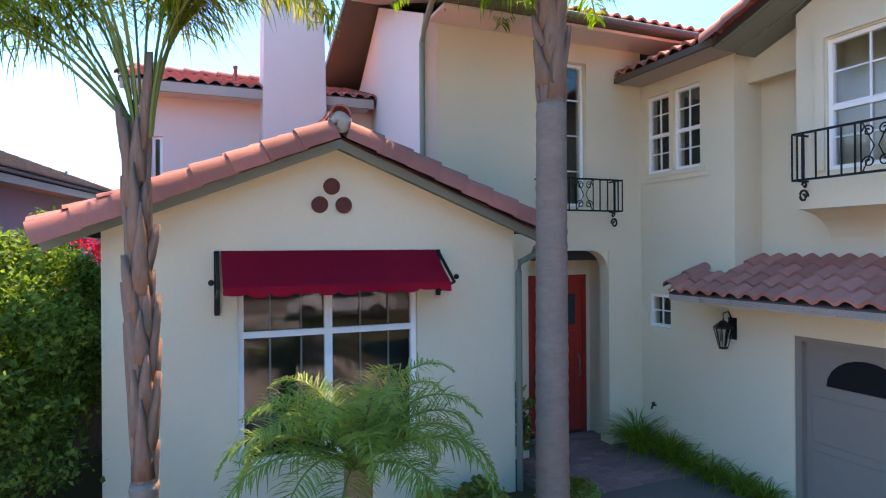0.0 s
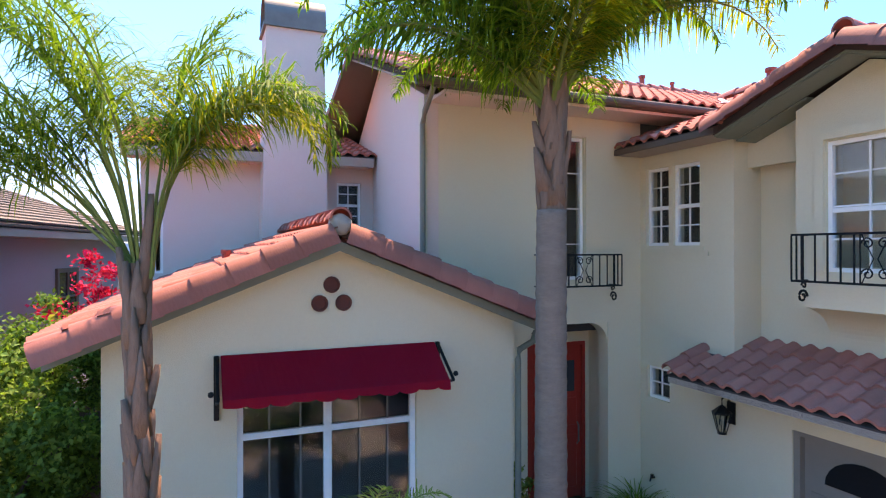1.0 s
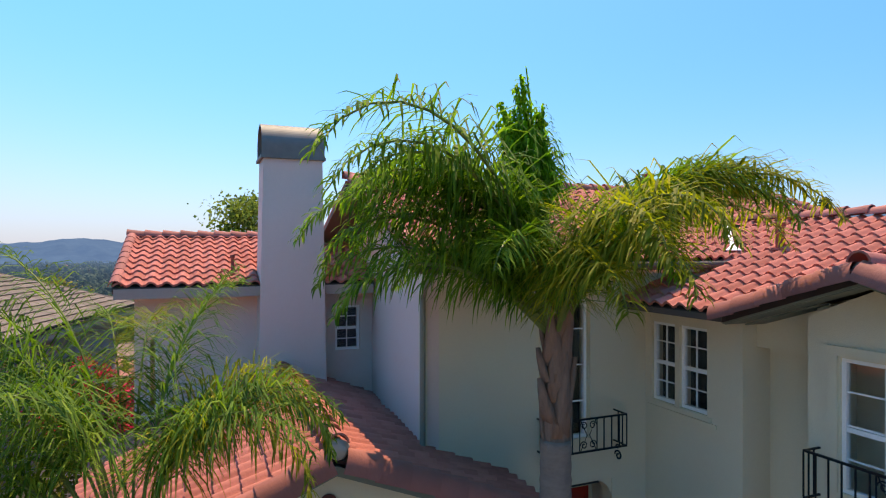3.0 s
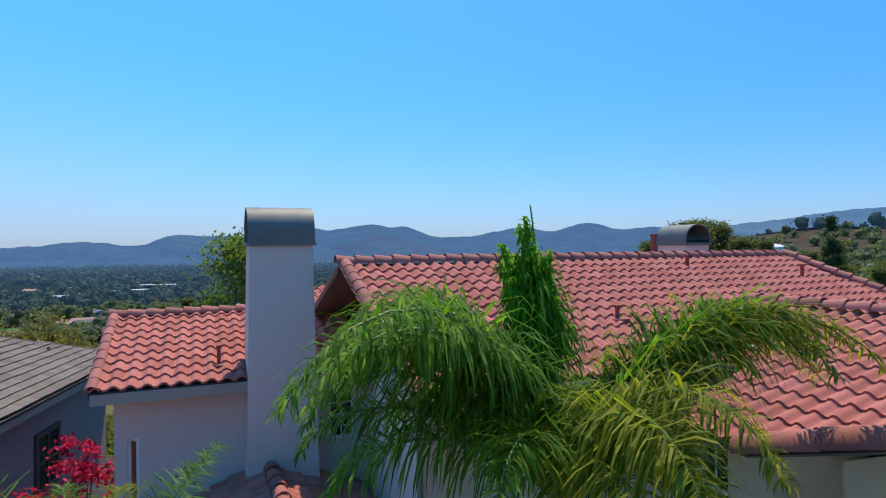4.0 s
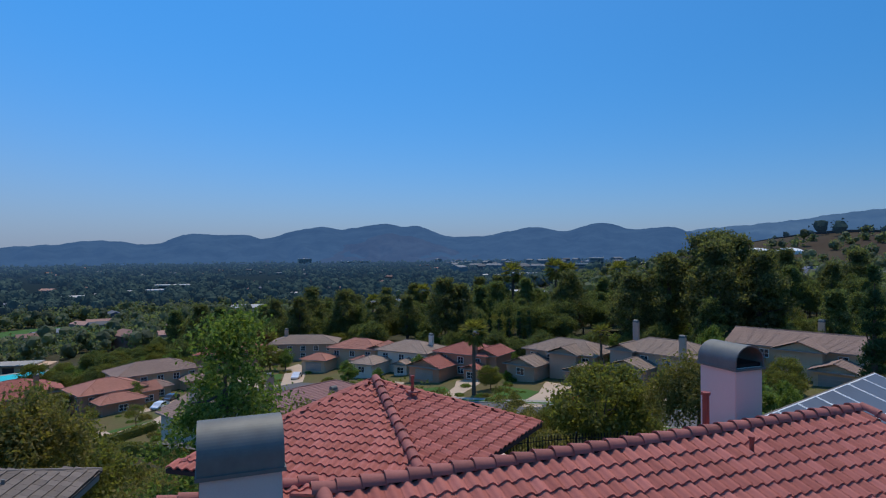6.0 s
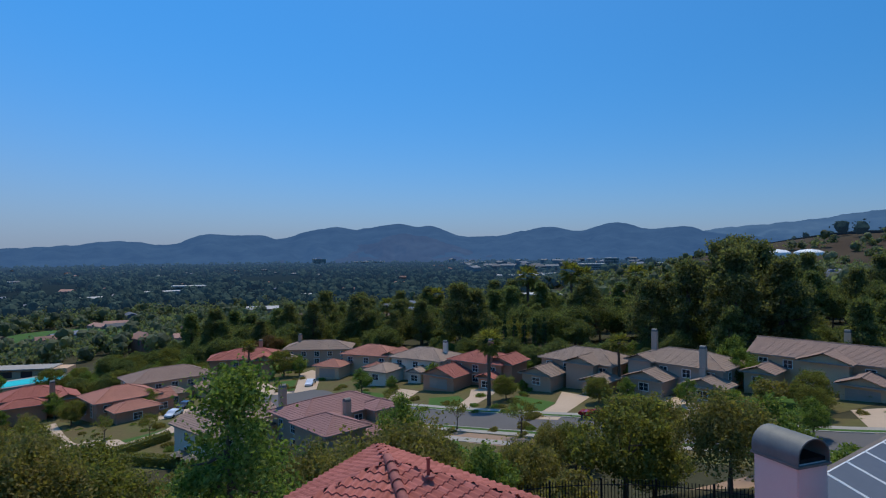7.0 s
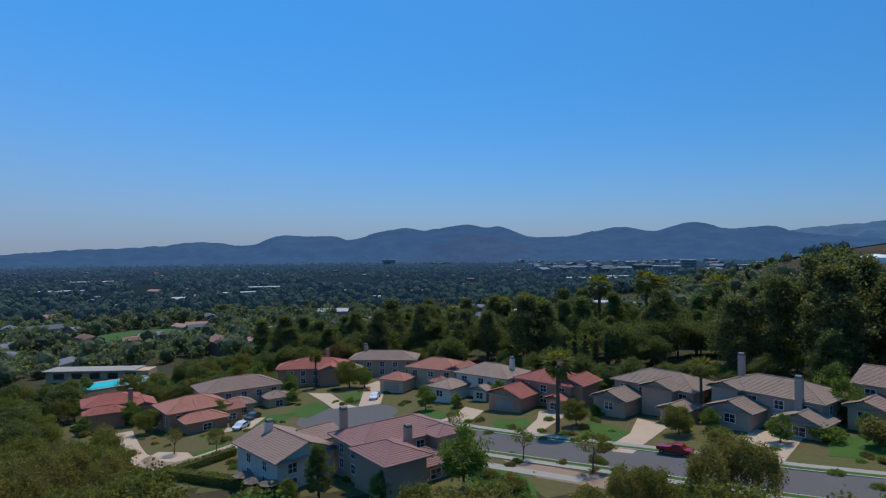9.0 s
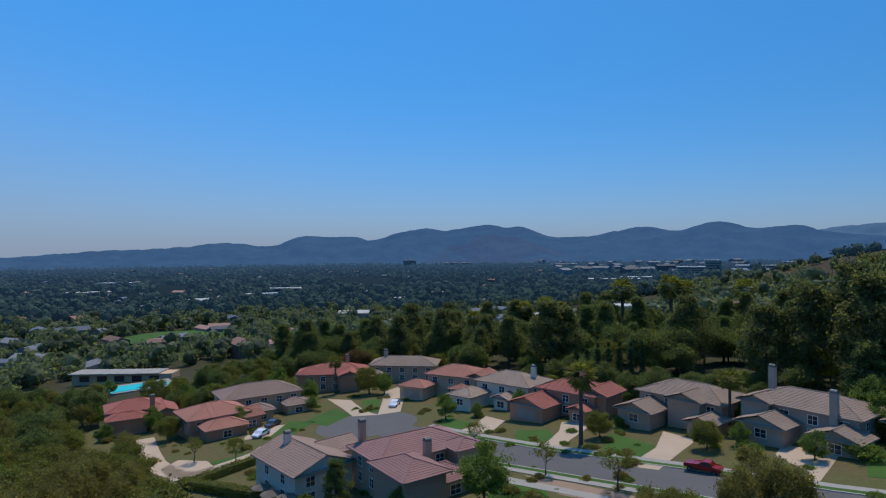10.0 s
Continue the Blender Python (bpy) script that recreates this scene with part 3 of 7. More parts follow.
bm = bmesh.new()
slab(bm, [(2.5, 10.65, 7.565), (12.65, 10.65, 7.565), (13.0, 14.2, 6.225), (2.5, 14.2, 6.225)], 0.08)
part("roof_underside", bm, FASCIA, house)
tile_slope(house, "roof", (-1.07, 10.86, 5.84), (1, 0, 0), (0, 1, 0.31), (4.2, 2.78), [[(-1.07, 10.86), (3.06, 10.86), (3.28, 13.5), (-1.07, 13.5)]], "upper slope of clay S tiles beside the chimney", RNG)
bm = bmesh.new()
slab(bm, [(-1.07, 13.5, 6.64), (3.2, 13.5, 6.64), (3.2, 15.9, 5.75), (-1.07, 15.9, 5.75)], 0.04)
part("roof", bm, TILE_REST, house)
bm = bmesh.new()
slab(bm, [(-1.07, 13.5, 6.595), (3.2, 13.5, 6.595), (3.2, 15.9, 5.705), (-1.07, 15.9, 5.705)], 0.08)
part("roof_underside", bm, FASCIA, house)
tile_slope(house, "roof", (5.9, 7.66, 5.66), (0, -1, 0), (1, 0, S38), (10.7, 3.5), [[(5.9, 5.8), (5.9, 7.66), (9.1, 7.66), (9.1, 4.25), (7.35, 4.25)], [(7.0, 7.66), (9.1, 8.62), (9.1, 7.66)], [(7.35, 4.25), (9.1, 4.25), (9.1, -3.2), (5.9, -3.2), (5.9, 2.65)]], "slope of clay S tiles over the garage wing", RNG)
tile_slope(house, "roof", (12.9, -3.2, 5.426), (0, 1, 0), (-1, 0, S38), (12, 4.1), [[(9.1, 8.6), (9.1, -3.2), (12.9, -3.2), (12.9, 7.7), (10.0, 7.7)]], "far slope of clay S tiles over the garage wing", RNG)
tile_slope(house, "roof", (7.6, 5.84, 5.65), (-1, 0, 0), (0, -1, 0.345), (2.1, 1.8), [[(5.93, 5.84), (5.93, 4.23), (7.4, 4.23), (6.0, 5.84)]], "small gable slope of clay S tiles", RNG)
tile_slope(house, "roof", (5.93, 2.62, 5.65), (1, 0, 0), (0, 1, 0.345), (2.1, 1.8), [[(5.93, 2.62), (6.0, 2.62), (7.4, 4.23), (5.93, 4.23)]], "small gable slope of clay S tiles", RNG)
tile_slope(house, "roof", (5.8, 6.46, 2.50), (0, -1, 0), (1, 0, 0.42), (9.5, 1.25), [[(5.8, 5.96), (5.8, 6.46), (6.42, 6.46), (6.42, 5.96)], [(5.8, 5.96), (6.9, 5.96), (6.9, -3.0), (5.8, -3.0)]], "lean-to of clay S tiles over the garage door", RNG)
# rear hipped roof
APEX = Vector((5.36, 18.5, 7.2))


def hip_corner(az, r, k=0.23):
    return APEX + Vector((math.cos(radians(az)) * r, math.sin(radians(az)) * r, -k * r))


HW, HN, HE, HB = hip_corner(-165, 5.2), hip_corner(-93, 5.0), hip_corner(-28, 4.4), hip_corner(80, 4.0)
for a, b in ((HW, HN), (HN, HE), (HE, HB), (HB, HW)):
    e = (b - a)
    e.z = 0
    e.normalize()
    nrm = (b - a).cross(APEX - a)
    if nrm.z < 0:
        nrm = -nrm
    up = nrm.cross(e).normalized()
    low = a if a.z < b.z else b
    along = (b - a).normalized()
    upv = nrm.normalized().cross(along).normalized()
    tile_slope(house, "roof", a, along, upv, ((b - a).length, 5.5), [[(a.x, a.y), (b.x, b.y), (APEX.x, APEX.y)]], "rear hipped roof of clay S tiles", RNG)
ridge_line(main_roof, HN + Vector((0, 0, 0.06)), APEX + Vector((0, 0, 0.06)), RNG, 1.05)
# ridges and rakes
ridge_line(main_roof, (2.48, 10.65, 7.62), (12.75, 10.65, 7.62), RNG, 1.05, pitch=0.32)
ridge_line(main_roof, (2.61, 7.05, 6.28), (2.61, 10.62, 7.63), RNG, 0.95, name="rake_tile", pitch=0.3)
ridge_line(main_roof, (13.1, 7.3, 6.4), (12.7, 10.62, 7.68), RNG, 0.85)
ridge_line(main_roof, (9.1, -3.2, 6.92), (9.1, 8.6, 6.92), RNG, 1.0)
ridge_line(main_roof, (-1.1, 13.5, 6.66), (3.0, 13.5, 6.66), RNG, 1.0, pitch=0.32)
ridge_line(main_roof, (-1.03, 10.86, 5.85), (-1.03, 13.48, 6.67), RNG, 0.85, name="rake_tile", pitch=0.3)
ridge_line(main_roof, (5.94, 5.88, 5.57), (5.94, 4.23, 6.13), RNG, 1.45, name="rake_tile", pitch=0.36, tall=1.2)
ridge_line(main_roof, (5.94, 2.58, 5.57), (5.94, 4.23, 6.13), RNG, 1.45, name="rake_tile", pitch=0.36, tall=1.2)
ridge_line(main_roof, (5.93, 4.23, 6.27), (7.5, 4.23, 6.27), RNG, 1.0)
ridge_line(main_roof, (1.44, 6.45, 4.44), (1.44, 11.2, 4.44), RNG, 1.0)
ridge_line(main_roof, (-1.2, 6.47, 3.13), (1.40, 6.47, 4.21), RNG, 1.45, name="rake_tile", pitch=0.36, tall=1.4)
ridge_line(main_roof, (4.05, 6.47, 3.18), (1.48, 6.47, 4.21), RNG, 1.45, name="rake_tile", pitch=0.36, tall=1.4)
ridge_line(main_roof, (5.8, 6.44, 2.54), (6.42, 6.44, 2.80), RNG, 0.8)
for at, lump in ((Vector((1.44, 6.48, 4.42)), (1.1, 0.55, 1.0)), (Vector((6.0, 4.23, 6.22)), (0.5, 1.0, 0.9))):
    bm = bmesh.new()
    bmesh.ops.create_icosphere(bm, subdivisions=3, radius=0.115, matrix=Matrix.Translation(at) @ Matrix.Diagonal((*lump, 1)))
    for v in bm.verts:
        v.co += Vector(noise.noise_vector(v.co * 9)) * 0.028 + Vector(noise.noise_vector(v.co * 31)) * 0.009
    part("ridge_mortar", bm, MORTAR, house, "pale mortar lump at the ridge end", smooth=True)
# white flashing in the valley
bm = bmesh.new()
edge_a, edge_b = Vector((9.12, 8.66, 6.975)), Vector((7.6, 7.14, 6.42))
across = Vector((0.7, -0.7, 0.0))
for k in range(14):
    p, q = edge_a.lerp(edge_b, k / 14), edge_a.lerp(edge_b, (k + 1) / 14 + 0.004)
    w0, w1 = (0.022 + 0.016 * abs(math.sin(k * 2.3 + j)) + 0.05 * max(0, k + j - 12.5) for j in (0, 1))
    slab(bm, [p + across * w0, p - across * w0, q - across * w1, q + across * w1], 0.012)
part("valley_flashing", bm, WHITE, house, "white valley flashing")


def board(name, a, b, high, thick, mat, drop=0.0, out=(0, -1, 0)):
    """A board that hangs below the line from a to b."""
    a, b, o = Vector(a), Vector(b), Vector(out) * thick
    bm = bmesh.new()
    lo = Vector((0, 0, -high))
    top = Vector((0, 0, -drop))
    vs = [bm.verts.new(p) for p in (a + top, b + top, b + top + lo, a + top + lo, a + top + o, b + top + o, b + top + lo + o, a + top + lo + o)]
    for f in ((0, 1, 2, 3), (7, 6, 5, 4), (0, 4, 5, 1), (1, 5, 6, 2), (2, 6, 7, 3), (3, 7, 4, 0)):
        bm.faces.new([vs[i] for i in f])
    return part(name, bm, mat, house)


board("rake_board", (-1.2, 6.52, 3.18), (1.44, 6.52, 4.236), 0.1, 0.03, TRIM_GREEN, 0.0)
board("rake_board", (3.98, 6.52, 3.22), (1.44, 6.52, 4.236), 0.1, 0.03, TRIM_GREEN, 0.0)
board("soffit", (-1.2, 6.778, 3.15), (1.44, 6.778, 4.205), 0.02, 0.256, TRIM_GREEN)
board("soffit", (3.98, 6.778, 3.19), (1.44, 6.778, 4.205), 0.02, 0.256, TRIM_GREEN)
board("fascia", (2.5, 7.12, 6.24), (7.6, 7.12, 6.24), 0.1, 0.05, FASCIA)
board("fascia", (-1.05, 10.9, 5.81), (3.05, 10.9, 5.81), 0.16, 0.05, EAVE)
board("fascia", (5.94, 7.66, 5.635), (5.94, 5.8, 5.635), 0.075, 0.05, FASCIA, 0, (-1, 0, 0))
board("fascia", (5.99, 5.84, 5.61), (5.99, 4.23, 6.16), 0.08, 0.04, TRIM_GREEN, 0, (-1, 0, 0))
board("fascia", (5.99, 2.62, 5.61), (5.99, 4.23, 6.16), 0.08, 0.04, TRIM_GREEN, 0, (-1, 0, 0))
board("soffit", (6.318, 5.84, 5.542), (6.318, 4.23, 6.092), 0.02, 0.33, TRIM_GREEN, 0, (-1, 0, 0))
board("soffit", (6.318, 2.62, 5.542), (6.318, 4.23, 6.092), 0.02, 0.33, TRIM_GREEN, 0, (-1, 0, 0))
board("fascia", (5.83, 6.46, 2.47), (5.83, -3.0, 2.47), 0.075, 0.03, EAVE, 0, (-1, 0, 0))
bm = bmesh.new()
slab(bm, [(2.6, 7.12, 6.17), (2.9, 7.12, 6.17), (3.1, 10.65, 7.51), (2.6, 10.65, 7.51)], 0.03)
part("soffit", bm, EAVE, house)
boxes("soffit", [((2.9, 7.14, 6.10), (7.6, 7.72, 6.14)), ((-1.0, 10.92, 5.66), (3.0, 11.32, 5.70))], STUCCO_PINK, house)
# wall above the recess, up to the sloping underside of the small gable
bm = bmesh.new()
prism(bm, [(-5.96, 5.2), (-5.96, 5.53), (-5.03, 5.83), (-5.03, 5.2)], 0.08, west(6.66))
part("wall", bm, STUCCO, house)
bm = bmesh.new()
slab(bm, [(6.32, 5.84, 5.52), (6.9, 5.84, 5.52), (6.9, 4.9, 5.84), (6.32, 4.9, 5.84)], 0.02)
part("soffit", bm, TRIM_GREEN, house)
boxes("soffit", [((5.95, 5.88, 5.56), (6.418, 7.66, 5.59))], EAVE, house)
boxes("soffit", [((5.9, -3.0, 2.36), (6.418, 6.44, 2.40))], STUCCO, house)
# gutters and downspouts
bm = bmesh.new()
tube(bm, [(2.5, 7.04, 6.2), (7.45, 7.04, 6.2)], 0.06, 10)
part("gutter", bm, FASCIA, house)
for pts in ([(2.72, 7.04, 6.15), (2.78, 7.5, 5.95), (2.80, 7.66, 5.8), (2.80, 7.66, 3.9)],
            [(4.05, 6.9, 3.1), (3.95, 6.8, 3.0), (3.72, 6.74, 2.92), (3.70, 6.74, 2.8), (3.70, 6.74, 0.12)]):
    bm = bmesh.new()
    tube(bm, pts, 0.04, 8)
    part("downspout", bm, TRIM_GREEN, house)
CLAY_VENT = material("clay_vent", (0.13, 0.04, 0.03), 0.8)
# clay vent pipes in the gable
for x, z in ((1.28, 3.57), (1.54, 3.57), (1.41, 3.77)):
    vent = new("gable_vent")
    vent.parent = house
    bm = bmesh.new()
    ring = lambda r, y: [bm.verts.new((x + r * math.cos(k * math.tau / 20), y, z + r * math.sin(k * math.tau / 20))) for k in range(20)]
    a, b, c, d = ring(0.09, 6.77), ring(0.09, 6.745), ring(0.07, 6.745), ring(0.07, 6.775)
    for p, q in ((a, b), (b, c), (c, d)):
        for k in range(20):
            bm.faces.new((p[k], p[(k + 1) % 20], q[(k + 1) % 20], q[k]))
    bm.faces.new(d)
    part("clay_ring", bm, CLAY_VENT, vent)

# chimneys
def chimney(x0, x1, y0, y1, z0, z1, zc, taper, axis, mat):
    ch = new("chimney")
    ch.parent = house
    bm = bmesh.new()
    for a, b in (((x0 - taper, y0, z0), (x1 + taper, y1, z1)),):
        vs = [bm.verts.new(p) for p in ((x0 - taper, y0, z0), (x1 + taper, y0, z0), (x1 + taper, y1, z0), (x0 - taper, y1, z0),
                                        (x0, y0, z1), (x1, y0, z1), (x1, y1, z1), (x0, y1, z1))]
        for f in ((0, 1, 2, 3), (4, 5, 6, 7), (0, 1, 5, 4), (1, 2, 6, 5), (2, 3, 7, 6), (3, 0, 4, 7)):
            bm.faces.new([vs[i] for i in f])
    bevelled(bm, 0.015, 2)
    part("shaft", bm, mat, ch)
    # barrel cap on an upright collar
    bm = bmesh.new()
    cx, cy = (x0 + x1) / 2, (y0 + y1) / 2
    hx, hy = (x1 - x0) / 2 + 0.03, (y1 - y0) / 2 + 0.03
    m = Matrix.Translation((cx, cy, z1 - 0.03))
    if axis == "x":
        m = m @ Matrix.Rotation(radians(90), 4, "Z")
        hx, hy = hy, hx
    top = zc - z1
    arc = min(hx, top * 0.75)
    base = top + 0.03 - arc
    pts = [(-hx, 0), (-hx, base)] + [(-hx * math.cos(k * math.pi / 32), base + arc * math.sin(k * math.pi / 32)) for k in range(1, 32)] + [(hx, base), (hx, 0)]
    n = len(pts)
    o = [bm.verts.new(m @ Vector((x, -hy, z))) for x, z in pts]
    q = [bm.verts.new(m @ Vector((x, hy, z))) for x, z in pts]
    for i in range(n - 1):
        bm.faces.new((o[i], o[i + 1], q[i + 1], q[i]))
    ins = [(x * 0.93, z * 0.95 if z > 0 else 0.0) for x, z in pts]
    oi = [bm.verts.new(m @ Vector((x, -hy, z))) for x, z in ins]
    qi = [bm.verts.new(m @ Vector((x, hy, z))) for x, z in ins]
    for i in range(n - 1):
        bm.faces.new((oi[i], oi[i + 1], qi[i + 1], qi[i]))
        bm.faces.new((o[i], o[i + 1], oi[i + 1], oi[i]))
        bm.faces.new((q[i], q[i + 1], qi[i + 1], qi[i]))
    part("spark_cap", bm, CAP_METAL, ch, "half-round weathered metal cap")
    bm = bmesh.new()
    box(bm, (-hx * 0.9, -hy * 0.86, 0.0), (hx * 0.9, hy * 0.86, base * 0.72), m)
    part("cap_screen", bm, IRON, ch)
    bm = bmesh.new()
    box(bm, (-hx - 0.02, -hy - 0.02, -0.03), (hx + 0.02, hy + 0.02, 0.02), m)
    part("cap_flange", bm, CAP_METAL, ch)
    return ch


chimney(1.15, 2.12, 10.74, 11.5, 3.2, 8.0, 8.56, 0.1, "x", STUCCO_PINK)
chimney(12.32, 13.14, 13.15, 14.2, 5.5, 7.95, 8.45, 0.0, "y", STUCCO_PINK)
# roof pipes
TV_RED = material("painted_vent_pipe", (0.30, 0.07, 0.05), 0.6, 10, 0.15)
for x, y, z, h, r in ((9.35, 10.1, 7.3, 0.33, 0.035), (11.8, 9.5, 7.1, 0.32, 0.035), (0.7, 11.4, 5.98, 0.3, 0.03), (9.5, 11.2, 7.3, 0.78, 0.06), (6.22, 8.33, 6.74, 0.2, 0.035), (7.87, 6.58, 6.4, 0.36, 0.06), (6.1, 17.6, 7.0, 0.4, 0.04), (0.4, 8.3, 3.75, 0.35, 0.05)):
    v = new("vent_pipe")
    v.parent = house
    bm = bmesh.new()
    tube(bm, [(x, y, z), (x, y, z + h)], r, 10)
    tube(bm, [(x, y, z + h), (x, y, z + h + 0.05)], r * 1.35, 10)
    part("pipe", bm, TV_RED, v)
    bm = bmesh.new()
    box(bm, (x - 0.12, y - 0.14, z + 0.02), (x + 0.12, y + 0.14, z + 0.05))
    part("flashing", bm, RIDGE, v)


# ---- things on the house ----
awning = thing("awning", "burgundy canvas awning with a scalloped valance over the front window", "awning", Matrix.Translation((1.44, 6.78, 3.05)))
bm = bmesh.new()
nx = 40
top = [bm.verts.new((-1.16 + 2.32 * k / nx, -0.03, 0.03)) for k in range(nx + 1)]
mid = [bm.verts.new((-1.16 + 2.32 * k / nx, -0.27, -0.155 - 0.006 * math.sin(k))) for k in range(nx + 1)]
low = [bm.verts.new((-1.16 + 2.32 * k / nx, -0.5, -0.325)) for k in range(nx + 1)]
for k in range(nx):
    bm.faces.new((top[k], top[k + 1], mid[k + 1], mid[k]))
    bm.faces.new((mid[k], mid[k + 1], low[k + 1], low[k]))
bmesh.ops.solidify(bm, geom=bm.faces[:], thickness=0.006)
part("canopy", bm, AWNING, awning)
bm = bmesh.new()
nx = 96
hi = [bm.verts.new((-1.16 + 2.32 * k / nx, -0.502, -0.315)) for k in range(nx + 1)]
lo = [bm.verts.new((-1.16 + 2.32 * k / nx, -0.512 + 0.008 * math.sin(k * 0.7), -0.385 - 0.035 * abs(math.sin(k * math.pi / 9)) ** 0.6 * (1 if k // 9 % 3 else 0.4))) for k in range(nx + 1)]
for k in range(nx):
    bm.faces.new((hi[k], hi[k + 1], lo[k + 1], lo[k]))
bmesh.ops.solidify(bm, geom=bm.faces[:], thickness=0.005)
part("valance", bm, AWNING, awning)
for sx in (-1.2, 1.2):
    arm = new("arm")
    arm.parent = awning
    bm = bmesh.new()
    box(bm, (sx - 0.026, -0.05, -0.62 if sx < 0 else -0.5), (sx + 0.026, -0.002, 0.03))
    bevelled(bm, 0.008)
    part("bracket", bm, IRON, arm)
    bm = bmesh.new()
    tube(bm, [(sx, -0.05, 0.0), (sx, -0.5, -0.32)], 0.018, 8)
    tube(bm, [(sx, -0.05, -0.45), (sx, -0.5, -0.32)], 0.016, 8)
    part("strut", bm, IRON, arm)
    bm = bmesh.new()
    bmesh.ops.create_icosphere(bm, subdivisions=2, radius=0.03, matrix=Matrix.Translation((sx * 1.05, -0.42, -0.27)))
    part("finial", bm, IRON, arm)


def scroll(bm, c, r, turns, m, flip=1, r2=0.008):
    pts = []
    for k in range(int(turns * 14) + 1):
        a = k / 14 * math.tau
        rr = r * (1 - 0.75 * k / (turns * 14))
        pts.append(m @ Vector((c[0] + flip * rr * math.cos(a), 0, c[1] + rr * math.sin(a))))
    tube(bm, pts, r2, 6)


def railing(name, m, width, depth, h, label):
    """An iron Juliet railing in the plane y = -depth of m, u from 0 to width, z from 0 to h."""
    r = thing(name, label, "railing", group="balcony railings")
    for z in (0.0, h):
        bm = bmesh.new()
        box(bm, (0, -depth - 0.012, z - 0.012), (width, -depth + 0.012, z + 0.012), m)
        box(bm, (0, -depth + 0.012, z - 0.01), (0.02, 0.0, z + 0.01), m)
        box(bm, (width - 0.02, -depth + 0.012, z - 0.01), (width, 0.0, z + 0.01), m)
        part("rail", bm, IRON, r)
    n = max(4, round(width / 0.13))
    for k in range(n + 1):
        u = width * k / n
        if abs(u - width / 2) < 0.2:
            continue
        bm = bmesh.new()
        box(bm, (u - 0.007, -depth - 0.007, 0.012), (u + 0.007, -depth + 0.007, h - 0.012), m)
        part("baluster", bm, IRON, r)
    for k in (1, 2):
        for u in (0.0, width):
            bm = bmesh.new()
            box(bm, (u - 0.007, -depth * k / 3 - 0.007, 0.01), (u + 0.007, -depth * k / 3 + 0.007, h - 0.01), m)
            part("baluster", bm, IRON, r)
    bm = bmesh.new()
    mm = m @ Matrix.Translation((width / 2, -depth, 0))
    for sx in (-1, 1):
        for cz, rr in ((h * 0.80, 0.06), (h * 0.2, 0.06)):
            scroll(bm, (sx * 0.075, cz), rr, 1.4, mm, sx)
        tube(bm, [mm @ Vector((sx * 0.13, 0, 0.01)), mm @ Vector((sx * 0.02, 0, h * 0.5)), mm @ Vector((sx * 0.13, 0, h - 0.01))], 0.007, 6)
    box(bm, (-0.15, -0.006, 0.01), (-0.14, 0.006, h - 0.01), mm)
    box(bm, (0.14, -0.006, 0.01), (0.15, 0.006, h - 0.01), mm)
    part("scrollwork", bm, IRON, r)
    for u in (0.06, width - 0.06):
        bm = bmesh.new()
        mm = m @ Matrix.Translation((u, -depth * 0.6, 0)) @ Matrix.Rotation(radians(90), 4, "Z")
        scroll(bm, (0, -0.17), 0.075, 1.3, mm, 1, 0.014)
        scroll(bm, (0.02, -0.05), 0.04, 1.0, mm, -1, 0.012)
        part("bracket", bm, IRON, r)
    return r


railing("balcony_railing", Matrix.Translation((4.5, 7.68, 3.62)), 1.32, 0.28, 0.45, "small black wrought iron railing below a tall window")
railing("balcony_railing", Matrix.Translation((6.31, 4.90, 3.80)) @ west(0), 1.75, 0.24, 0.50, "black wrought iron balcony railing with scrolls on the bay")

lantern = thing("wall_lantern", "black iron carriage lantern with clear glass on the garage wall", "lamp", Matrix.Translation((6.42, 6.0, 2.02)))
bm = bmesh.new()
box(bm, (-0.02, -0.06, -0.12), (0.0, 0.06, 0.16))
part("back_plate", bm, IRON, lantern)
bm = bmesh.new()
tube(bm, [(-0.01, 0, 0.12), (-0.08, 0, 0.24), (-0.17, 0, 0.22), (-0.17, 0, 0.13)], 0.01, 6)
part("arm", bm, IRON, lantern)
bm = bmesh.new()
c = Vector((-0.17, 0, 0))
for za, ra, zb, rb in ((0.13, 0.03, 0.05, 0.115), (0.05, 0.125, 0.03, 0.125), (-0.2, 0.055, -0.23, 0.06)):
    lowr = [bm.verts.new(c + Vector((rb * math.cos(k * math.tau / 6), rb * math.sin(k * math.tau / 6), zb))) for k in range(6)]
    hir = [bm.verts.new(c + Vector((ra * math.cos(k * math.tau / 6), ra * math.sin(k * math.tau / 6), za))) for k in range(6)]
    for k in range(6):
        bm.faces.new((hir[k], hir[(k + 1) % 6], lowr[(k + 1) % 6], lowr[k]))
    bm.faces.new(hir)
    bm.faces.new(lowr[::-1])
part("roof_and_base", bm, IRON, lantern)
for k in range(6):
    a = k * math.tau / 6
    bm = bmesh.new()
    tube(bm, [c + Vector((0.115 * math.cos(a), 0.115 * math.sin(a), 0.03)), c + Vector((0.055 * math.cos(a), 0.055 * math.sin(a), -0.2))], 0.007, 5)
    part("corner_bar", bm, IRON, lantern)
bm = bmesh.new()
tube(bm, [c + Vector((0, 0, -0.2)), c + Vector((0, 0, 0.03))], [0.045, 0.1], 6)
g = part("glass_body", bm, GLASS, lantern)
g.visible_shadow = False
spigot = thing("hose_tap", "small dark metal hose tap on the wall", "tap", Matrix.Translation((6.42, 7.4, 0.72)))
bm = bmesh.new()
tube(bm, [(0, 0, 0), (-0.07, 0, 0), (-0.09, 0, -0.05)], 0.014, 6)
part("spout", bm, IRON, spigot)
bm = bmesh.new()
